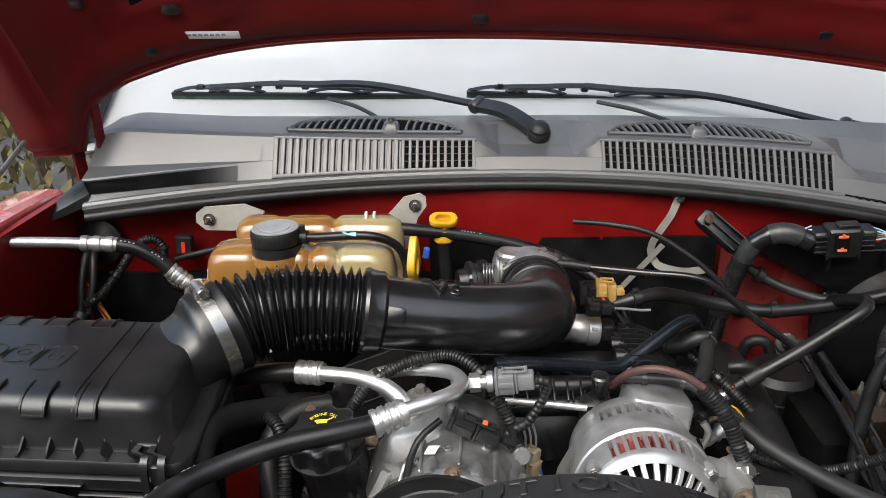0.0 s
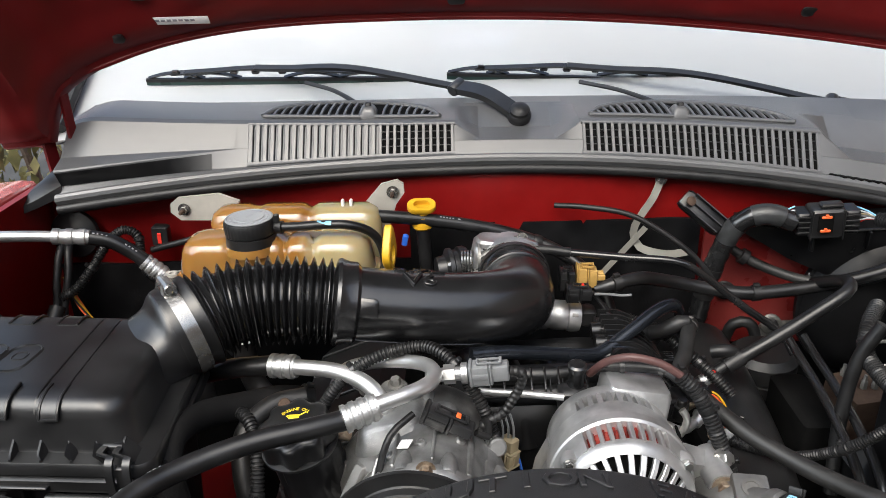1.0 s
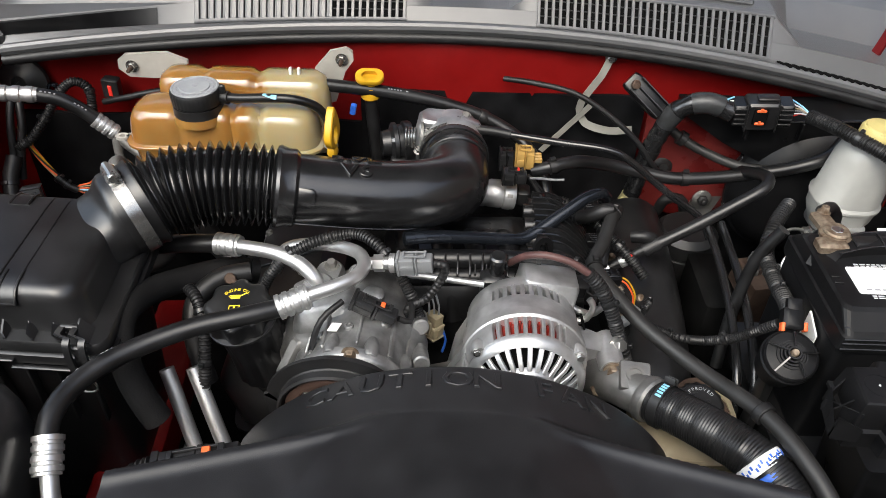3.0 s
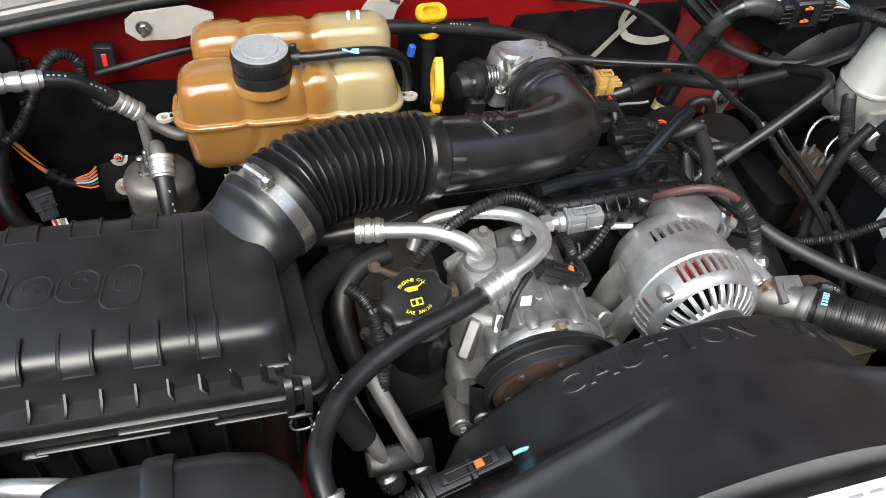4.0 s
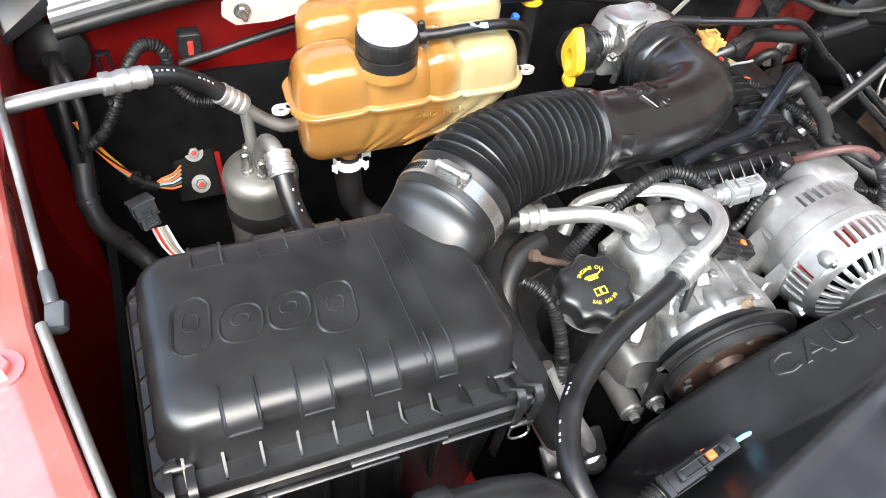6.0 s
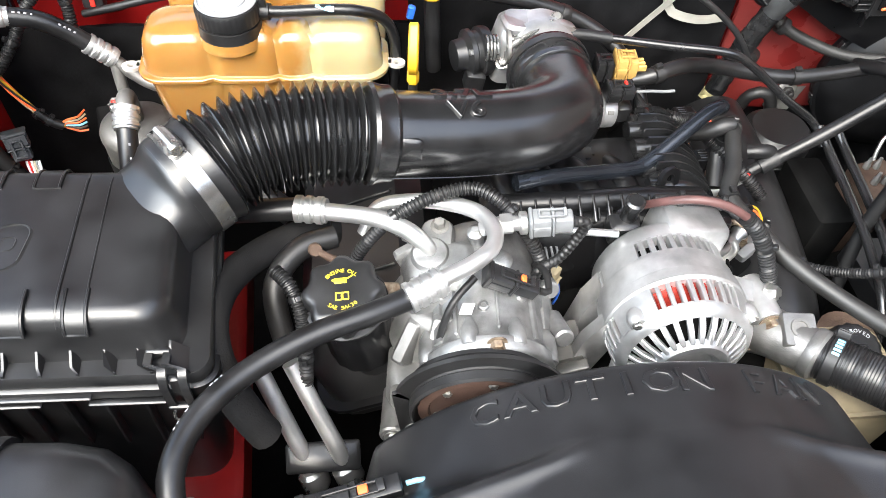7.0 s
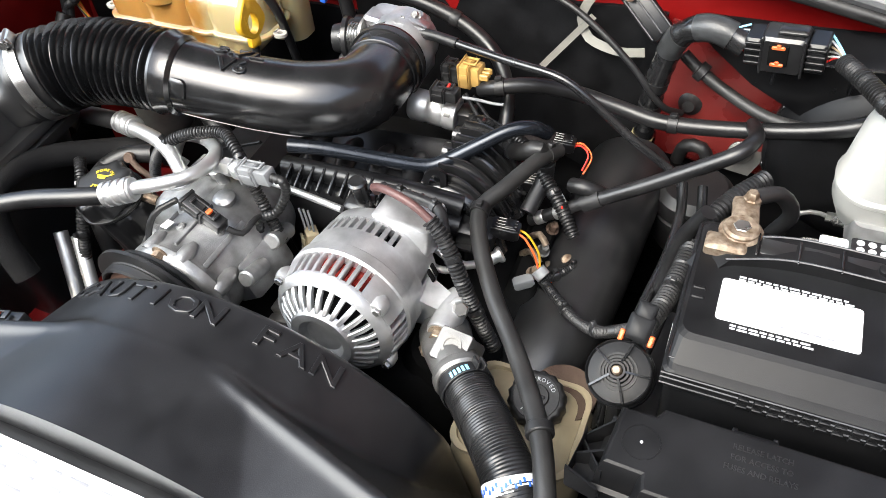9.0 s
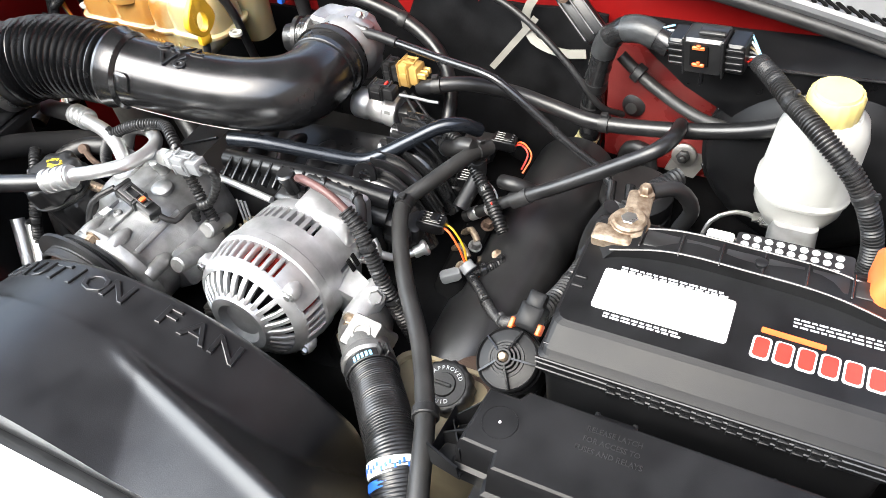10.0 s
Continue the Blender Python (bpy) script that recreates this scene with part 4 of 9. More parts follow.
    # slotted clips and their wire loops on the front rim
    for x in (-0.130, 0.122):
        bm = B()
        y = -0.100
        for dx in (-0.0072, 0.0072):
            ribbon(bm, [m @ V((x + dx, y + 0.022, 0.0085)), m @ V((x + dx, y + 0.010, 0.012)), m @ V((x + dx, y - 0.002, 0.011)), m @ V((x + dx, y - 0.0065, 0.002)), m @ V((x + dx, y - 0.0070, -0.016)), m @ V((x + dx, y - 0.0055, -0.034))], 0.0062, 0.0032, (0, 0.8, -0.5), 0.004)
        for yy, z in ((y + 0.020, 0.0095), (y - 0.0055, -0.035)):
            box(bm, m @ pose(x, yy, z), 0.021, 0.006, 0.006, 0.0015)
        box(bm, m @ pose(x, y - 0.001, -0.006), 0.0082, 0.006, 0.022, 0.0015)
        c = part("clip", bm, PLASTIC, t)
        bm = B()
        tube(bm, [m @ V((x - 0.004, y - 0.004, -0.034)), m @ V((x - 0.009, y - 0.007, -0.048)), m @ V((x - 0.006, y - 0.009, -0.055)), m @ V((x + 0.006, y - 0.009, -0.055)), m @ V((x + 0.009, y - 0.007, -0.048)), m @ V((x + 0.004, y - 0.004, -0.034))], 0.0012, 6, 0.004)
        part("wire_loop", bm, STEEL, c)
    # the box narrows towards the firewall
    inv = m.inverted()
    for o in t.children_recursive:
        for v in o.data.vertices:
            q = inv @ v.co
            q.x *= 1.04 if q.x < 0 else 1.08 - 0.6 * (q.y + 0.0975)
            if q.z > 0.0034 and q.x > 0 and q.y > -0.095:
                q.x *= 0.91
            v.co = m @ q
    # outlet neck swelling out of the rear corner in a hollow curve
    d1 = V((0.78, 0.58, 0.20)).normalized()
    side = V((-0.6, 0.8, 0)).normalized()
    up = d1.cross(side).normalized()
    if up.z < 0:
        up = -up
    c0 = V((-0.250, 0.652, 1.0285))
    bm = B()
    rs = []
    for back, top, half in ((0.010, 0.0500, 0.0500), (0.016, 0.0495, 0.0500), (0.0195, 0.0470, 0.0498), (0.0225, 0.0425, 0.0496), (0.0255, 0.0375, 0.0494), (0.0295, 0.0335, 0.0492), (0.036, 0.0300, 0.0490), (0.046, 0.0268, 0.0485), (0.060, 0.0235, 0.0475)):
        c = c0 - d1 * back
        ring = []
        for k in range(48):
            a = 2 * math.pi * k / 48
            ca, sa = math.cos(a), math.sin(a)
            e = 1.0 - 0.25 * min(1.0, (back - 0.012) / 0.04)  # squarer towards the box
            h = top if sa > 0 else 0.050
            ring.append(c + side * (half * math.copysign(abs(ca) ** e, ca)) + up * (h * math.copysign(abs(sa) ** e, sa)))
        rs.append(ring)
    rings(bm, rs)
    part("outlet_neck", bm, PLASTIC, t)


CLAMP = (-0.250, 0.652, 1.0285)
BELLOWS = [(-0.236, 0.6625, 1.032), (-0.212, 0.6775, 1.0365), (-0.172, 0.691, 1.0385), (-0.128, 0.6985, 1.035), (-0.088, 0.7035, 1.029)]
ELBOW = [(-0.085, 0.704, 1.0285), (-0.03, 0.7125, 1.0175), (0.03, 0.723, 1.0075), (0.082, 0.738, 1.0005), (0.116, 0.764, 0.994), (0.124, 0.803, 0.989), (0.120, 0.845, 0.986)]


def intake():
    t = thing("air_intake_hose", (-0.05, 0.70, 0.98), "glossy black ribbed intake hose and elbow", "intake hose")
    bm = B()
    line = spline(BELLOWS, 0.0009)
    total = sum((b - a).length for a, b in zip(line, line[1:]))
    rs, run = [], 0
    n = 17
    for i, p in enumerate(line):
        if i:
            run += (p - line[i - 1]).length
        d = (line[min(i + 1, len(line) - 1)] - line[max(i - 1, 0)])
        m = axis(p, d)
        ph = (run / total * n) % 1.0
        big = 0.0530 - 0.0035 * run / total
        r = big - 0.0105 * min(1.0, abs(2 * ph - 1) * 1.25) ** 1.3
        rs.append([m @ V((r * math.cos(a), r * math.sin(a), 0)) for a in [2 * math.pi * k / 44 for k in range(44)]])
    rings(bm, rs)
    part("bellows", bm, GLOSSY, t, "ribbed black rubber bellows")
    d1 = V((0.78, 0.58, 0.20)).normalized()
    bm = B()
    lathe(bm, [(0.0505, -0.016), (0.0515, -0.012), (0.0515, 0.012), (0.0535, 0.016), (0.0535, 0.019), (0.048, 0.022)], axis(CLAMP, d1), 44)
    part("cuff", bm, PLASTIC, t)
    bm = B()
    line = spline(ELBOW, 0.005)
    rs = []
    for i, p in enumerate(line):
        d = (line[min(i + 1, len(line) - 1)] - line[max(i - 1, 0)])
        m = axis(p, d)
        k = i / (len(line) - 1)
        r = 0.0425 + 0.0022 * math.exp(-((k - 0.72) / 0.16) ** 2)
        rs.append([m @ V((r * math.cos(a), r * math.sin(a), 0)) for a in [2 * math.pi * j / 44 for j in range(44)]])
    rings(bm, rs)
    a0, b0 = V(ELBOW[0]), V(ELBOW[1])
    lathe(bm, [(0.043, -0.012), (0.0490, -0.010), (0.0505, -0.006), (0.0490, -0.002), (0.0475, 0.004), (0.0475, 0.012), (0.0435, 0.016)], axis(a0, b0 - a0), 44)
    a, b = V(ELBOW[-1]), V(ELBOW[-2])
    lathe(bm, [(0.0425, -0.026), (0.0455, -0.024), (0.0455, -0.017), (0.0430, -0.015), (0.0455, -0.011), (0.0475, 0.0), (0.0475, 0.010), (0.045, 0.014)], axis(a, a - b), 44)
    part("elbow", bm, GLOSSY, t)
    bm = B()
    tube(bm, [V(p) + V((0, -0.030, -0.0305)) if k < 4 else V(p) + V((0.031, -0.012, -0.0285)) for k, p in enumerate(ELBOW[:6])], 0.0010, 6)
    part("mould_line", bm, GLOSSY, t)
    d = (V(ELBOW[1]) - V(ELBOW[0])).normalized()
    side = V((0.0, -0.93, 0.36))
    bm = B()
    slab(bm, axis(V(ELBOW[0]) + d * 0.031 + side * 0.0395, side, d), [(0.026, 0.030, 0.006, -0.006), (0.024, 0.028, 0.006, 0.0035), (0.018, 0.022, 0.005, 0.0052)])
    part("moulded_pad", bm, GLOSSY, t)
    d = (V(ELBOW[2]) - V(ELBOW[1])).normalized()
    up = V((0.06, 0.02, 0.99)).normalized()
    up = (up - d * up.dot(d)).normalized()
    for s, o, size in (("3.7L", 0.0130, 0.026), ("V6", -0.0115, 0.025)):
        bm = B()
        sd = up.cross(d)
        n = up * math.cos(o / 0.0425) + sd * math.sin(o / 0.0425)
        q = Matrix((d, n.cross(d), n)).transposed().to_4x4()
        q.translation = V((-0.004, 0.7155, 1.0125)) + n * 0.0425
        letters(bm, s, size, 0.0022, q, 1.35, 0.0006)
        part("raised_lettering", bm, GLOSSY, t)
    c = thing("hose_clamp", CLAMP, "bright steel worm-drive hose clamp", "hose clamp")
    m = axis(CLAMP, d1)
    bm = B()
    lathe(bm, [(0.0520, -0.0075), (0.0532, -0.0073), (0.0532, 0.0073), (0.0520, 0.0075)], m, 52, (False, False))
    part("band", bm, STEEL, c)
    for k in range(12):
        bm = B()
        q = m @ pose(0, 0, 0, 0, 0, 62 - 3.2 * k)
        box(bm, q @ pose(0.0533, 0, 0, 0, 0, 8), 0.0008, 0.0011, 0.0085, 0.0002)
        part("band_slot", bm, DARK, c)
    q = m @ pose(0, 0, 0, 0, 0, 92)
    bm = B()
    slab(bm, q @ pose(0.0575, 0, 0, 0, 90, 0), [(0.016, 0.024, 0.003, -0.005), (0.017, 0.025, 0.004, -0.002), (0.012, 0.022, 0.004, 0.0045)])
    part("screw_housing", bm, STEEL, c)
    bm = B()
    lathe(bm, [(0.0052, -0.018), (0.0060, -0.017), (0.0060, -0.0125), (0.0042, -0.012), (0.0042, 0.014)], q @ pose(0.0590, 0, 0, 90, 0, 0), 8)
    part("screw", bm, STEEL, c)
    c = thing("hose_clamp", ELBOW[-1], "dark clamp round the intake elbow", "hose clamp")
    bm = B()
    lathe(bm, [(0.0475, -0.004), (0.0490, -0.004), (0.0490, 0.005), (0.0475, 0.005)], axis(a, a - b), 40, (False, False))
    part("band", bm, PLASTIC, c)


def throttle():
    t = thing("throttle_valve", (0.11, 0.90, 0.9), "cast aluminium throttle body with linkage", "throttle valve")
    bm = B()
    lathe(bm, [(0.040, 0), (0.042, 0.006), (0.044, 0.010), (0.044, 0.022), (0.040, 0.026), (0.040, 0.05)], axis((0.118, 0.868, 0.984), (0, 1, -0.05)), 32)
    slab(bm, pose(0.105, 0.905, 0.962, 0, 4, 0), [(0.085, 0.050, 0.012, -0.02), (0.088, 0.054, 0.012, 0.02), (0.080, 0.048, 0.012, 0.048), (0.066, 0.036, 0.010, 0.056)], 5)
    part("bore", bm, CAST, t)
    bm = B()
    slab(bm, pose(0.110, 0.900, 1.012, -8, 10, 4), [(0.078, 0.036, 0.008, -0.006), (0.080, 0.038, 0.008, 0.0), (0.074, 0.033, 0.008, 0.004)])
    box(bm, pose(0.142, 0.895, 1.012, -10, 22, 6), 0.030, 0.022, 0.014, 0.003)
    part("linkage_bracket", bm, CAST, t)
    bm = B()
    rings(bm, [[V((0.073 + w, 0.880 + 0.021 * math.cos(a) * k, 1.000 + 0.021 * math.sin(a) * k)) for a in [2 * math.pi * i / 24 for i in range(24)]] for k, w in ((0.4, 0), (1, 0), (1, 0.004), (0.4, 0.004))], loop=True)
    part("linkage_wheel", bm, CASTD, t)
    bm = B()
    for i in range(4):
        m = axis((0.064 - 0.004 * i, 0.883, 0.994), (1, 0, 0))
        rings(bm, [[m @ V(((0.014 + 0.0015 * math.cos(b)) * math.cos(a), (0.014 + 0.0015 * math.cos(b)) * math.sin(a), 0.0015 * math.sin(b))) for b in [2 * math.pi * j / 6 for j in range(6)]] for a in [2 * math.pi * j / 22 for j in range(22)]], loop=True)
    part("return_spring", bm, STEEL, t)
    bm = B()
    tube(bm, [(0.073, 0.866, 1.006), (0.10, 0.872, 1.019), (0.128, 0.882, 1.021), (0.155, 0.888, 1.012)], 0.0036, 8)
    tube(bm, [(0.076, 0.872, 0.985), (0.082, 0.866, 0.965), (0.082, 0.870, 0.94)], 0.004, 8)
    part("lever", bm, STEEL, t)
    for p in ((0.084, 0.885, 1.010), (0.126, 0.888, 1.020), (0.070, 0.874, 0.978), (0.136, 0.905, 1.018)):
        bolt(t, p, (0, -0.5, 0.85), 0.0052, 0.006, washer=0.0075)
    bm = B()
    lathe(bm, [(0.028, 0), (0.030, 0.004), (0.030, 0.012), (0.026, 0.014), (0.026, 0.020), (0.029, 0.022), (0.029, 0.028), (0.020, 0.032), (0.018, 0.044)], axis((0.058, 0.905, 0.975), (-1, -0.25, 0)), 28)
    part("sensor", bm, PLASTIC, t)
    for a in (40, 220):
        p = axis((0.058, 0.905, 0.975), (-1, -0.25, 0)) @ V((0.024 * math.cos(radians(a)), 0.024 * math.sin(radians(a)), 0.028))
        bolt(t, p, (-1, -0.25, 0), 0.004, 0.004)
    bm = B()
    box(bm, pose(0.040, 0.880, 0.952, 0, 10, 0), 0.024, 0.020, 0.024, 0.003)
    part("sensor_plug", bm, PLASTIC, t)
    s = thing("idle_valve", (0.19, 0.85, 0.9), "silver cylindrical idle air valve", "air valve")
    m = axis((0.146, 0.845, 0.931), (1, 0.03, -0.10))
    bm = B()
    lathe(bm, [(0.018, 0), (0.0205, 0.004), (0.0205, 0.020), (0.0192, 0.022), (0.0192, 0.026), (0.0205, 0.028), (0.0205, 0.044), (0.0195, 0.046), (0.0212, 0.048), (0.0212, 0.062), (0.0205, 0.064), (0.0175, 0.065), (0.0175, 0.060)], m, 30)
    part("can", bm, CAST, s)
    for a in (60, 150, 240, 330):
        bm = B()
        box(bm, m @ pose(0.0213 * math.cos(radians(a)), 0.0213 * math.sin(radians(a)), 0.055, 0, 0, a), 0.0015, 0.005, 0.008, 0.0004)
        part("crimp_dent", bm, CASTD, s)
    bm = B()
    box(bm, pose(0.222, 0.848, 0.925), 0.02, 0.026, 0.026, 0.004)
    part("plug", bm, PLASTIC, s)


# ---- the coolant bottle ----
def coolant():
    t = thing("coolant_bottle", (-0.21, 0.9, 0.86), "stained amber translucent coolant bottle bolted to the firewall", "coolant bottle")
    m = pose(-0.203, 0.888, 0.985, 0, 0, -1)

    def lobed_shell(secs, grooves, n=40):
        """A moulded tank: rounded outlines (width, depth, corner, height, shift x, shift y, pinch, sag) drawn in at the grooves."""
        bm = B()
        rs = []
        for w, d, rc, h, ox, oy, pinch, sag in secs:
            ring = []
            for x, y in dense(w, d, rc, n):
                g = sum(math.exp(-((x + ox - gx) / gw) ** 2) for gx, gw in grooves)
                ring.append(m @ V((x + ox, y * (1 - pinch * g) + oy, h - sag * g)))
            rs.append(ring)
        return rings(bm, rs)

    fr = ((-0.056, 0.006), (0.016, 0.005), (0.054, 0.006))
    part("upper_shell", lobed_shell([(0.268, 0.078, 0.026, 0.003, 0, 0, 0.10, 0), (0.264, 0.078, 0.026, 0.020, 0, 0, 0.13, 0), (0.258, 0.074, 0.026, 0.036, 0, 0, 0.15, 0), (0.250, 0.067, 0.026, 0.045, 0, 0, 0.17, 0.003), (0.236, 0.054, 0.024, 0.0515, 0, 0, 0.18, 0.006), (0.212, 0.034, 0.016, 0.0545, 0, 0, 0.18, 0.008), (0.18, 0.010, 0.004, 0.0555, 0, 0, 0.18, 0.008)], fr), AMBER, t)
    part("seam_flange", lobed_shell([(0.272, 0.082, 0.027, -0.0035, 0, 0, 0.10, 0), (0.281, 0.090, 0.030, -0.0025, 0, 0, 0.10, 0), (0.281, 0.090, 0.030, 0.0012, 0, 0, 0.10, 0), (0.279, 0.088, 0.030, 0.0022, 0, 0, 0.10, 0), (0.274, 0.083, 0.028, 0.0030, 0, 0, 0.10, 0)], fr), AMBER, t)
    part("lower_shell", lobed_shell([(0.09, 0.02, 0.009, -0.083, -0.066, 0, 0, 0), (0.125, 0.044, 0.020, -0.080, -0.060, 0, 0.05, 0), (0.160, 0.060, 0.026, -0.072, -0.048, 0, 0.12, 0), (0.190, 0.068, 0.028, -0.058, -0.034, 0, 0.15, 0), (0.232, 0.074, 0.028, -0.040, -0.014, 0, 0.15, 0), (0.258, 0.078, 0.028, -0.016, -0.003, 0, 0.12, 0), (0.266, 0.080, 0.028, -0.003, 0, 0, 0.10, 0)], ((-0.045, 0.006), (0.012, 0.006), (0.062, 0.006))), AMBER, t)
    part("rear_tank", lobed_shell([(0.246, 0.050, 0.02, -0.05, 0.014, 0.064, 0.1, 0), (0.250, 0.054, 0.022, 0.0, 0.014, 0.064, 0.14, 0), (0.248, 0.054, 0.022, 0.050, 0.014, 0.064, 0.16, 0), (0.238, 0.046, 0.020, 0.062, 0.014, 0.065, 0.16, 0.004), (0.216, 0.030, 0.012, 0.0690, 0.014, 0.066, 0.16, 0.006), (0.19, 0.008, 0.003, 0.0705, 0.014, 0.066, 0.16, 0.006)], ((-0.042, 0.007), (0.036, 0.007))), AMBER, t)
    bm = B()
    lathe(bm, [(0.036, 0.036), (0.035, 0.046), (0.0335, 0.050), (0.0335, 0.056)], m @ pose(-0.030, -0.014, 0), 36)
    part("neck", bm, AMBER, t)
    cap = m @ pose(-0.030, -0.014, 0.056)
    bm = B()
    lathe(bm, [(0.0335, -0.012), (0.0345, -0.011), (0.0335, 0.004), (0.031, 0.005)], cap, 40)
    lobed(bm, [(0.0315, 0.005), (0.0335, 0.007), (0.0340, 0.022), (0.0325, 0.0255), (0.030, 0.0265)], cap, 36, 0.008, 144)
    c = part("cap", bm, RUBBER, t, "black pressure cap")
    bm = B()
    lathe(bm, [(0.0315, 0.0262), (0.0318, 0.0272), (0.0295, 0.0280), (0.0285, 0.0272), (0.0205, 0.0272), (0.0200, 0.0286), (0.012, 0.0290), (0.004, 0.0290)], cap, 44)
    d = part("cap_disc", bm, DISC, c, "pale grey printed disc")
    bm = B()
    for i in range(22):
        a = 2 * math.pi * i / 22
        if i % 6 == 5:
            continue
        box(bm, cap @ pose(0.0245 * math.cos(a), 0.0245 * math.sin(a), 0.0274, 0, 0, math.degrees(a) + 90), 0.0048, 0.0032, 0.0004, 0.0001)
    for k in range(3):
        box(bm, cap @ pose(0, 0.004 - 0.004 * k, 0.0292), 0.009 - 0.002 * k, 0.0016, 0.0004, 0.0001)
    part("print", bm, INK, d)
    bm = B()
    letters(bm, "COLD FILL", 0.011, 0.0008, m @ pose(0.022, -0.0385, -0.022, 80, 0, 0), 1.5)
    part("moulded_text", bm, AMBER, t)
    # ears, lugs, drain
    for nm, pts, b in (("ear", [(-0.386, 1.034), (-0.384, 1.048), (-0.372, 1.057), (-0.31, 1.062), (-0.28, 1.05), (-0.28, 1.03), (-0.33, 1.020), (-0.372, 1.021)], (-0.364, 0.985, 1.039)), ("ear", [(-0.10, 1.02), (-0.09, 1.045), (-0.066, 1.072), (-0.042, 1.078), (-0.033, 1.072), (-0.032, 1.058), (-0.045, 1.04), (-0.062, 0.99), (-0.09, 0.98)], (-0.049, 0.985, 1.060))):
        bm = B()
        rings(bm, [[V((x, y, z)) for x, z in pts] for y in (0.988, 0.994)])
        part(nm, bm, EAR, t, "pale mounting ear")
        bolt(t, (b[0], 0.987, b[2]), (0, -1, 0), 0.0055, 0.007, washer=0.0095)
        bm = B()
        lathe(bm, [(0.003, 0), (0.003, 0.014), (0.002, 0.016)], axis((b[0], 0.983, b[2]), (0, -1, 0)), 10)
        part("stud", bm, RUST, t)
    bm = B()
    lathe(bm, [(0.0135, -0.104), (0.0135, -0.098), (0.0120, -0.096), (0.0120, -0.086), (0.016, -0.078)], m @ pose(-0.07, 0, 0), 20)
    part("outlet", bm, AMBER, t)
    for x, sx in ((-0.145, -1), (0.145, 1)):
        bm = B()
        rings(bm, [[m @ V((x + sx * 0.004 + 0.010 * math.cos(a) * s, -0.015 + 0.008 * math.sin(a) * s, z)) for a in [2 * math.pi * k / 18 for k in range(18)]] for s, z in ((0.45, -0.002), (1, -0.002), (1, 0.002), (0.45, 0.002))], loop=True)
        box(bm, m @ pose(x - sx * 0.008, -0.012, 0), 0.014, 0.012, 0.004, 0.001)
        part("lug", bm, EAR, t)
    c = thing("spring_clamp", (-0.276, 0.888, 0.86), "pale steel spring clamp on the bottle outlet", "hose clamp")
    q = m @ pose(-0.07, 0, -0.106)
    bm = B()
    lathe(bm, [(0.0175, -0.007), (0.0187, -0.007), (0.0187, 0.007), (0.0175, 0.007)], q, 28, (False, False))
    part("band", bm, PAPER, c)
    for a in (-0.9, 0.7, 1.6):
        bm = B()
        box(bm, q @ pose(0.0215 * math.sin(a), -0.0215 * math.cos(a), 0.003, 0, 0, math.degrees(a)), 0.0022, 0.012, 0.011, 0.0006)
        box(bm, q @ pose(0.0275 * math.sin(a), -0.0275 * math.cos(a), 0.003, 0, 0, math.degrees(a)), 0.008, 0.0022, 0.011, 0.0006)
        part("tang", bm, PAPER, c)
    bm = B()
    tube(bm, [(-0.273, 0.889, 0.888), (-0.273, 0.889, 0.85), (-0.26, 0.885, 0.79), (-0.20, 0.85, 0.75)], 0.017, 16)
    solo("coolant_hose", bm, RUBBER, "black rubber hose under the coolant bottle", "hose")


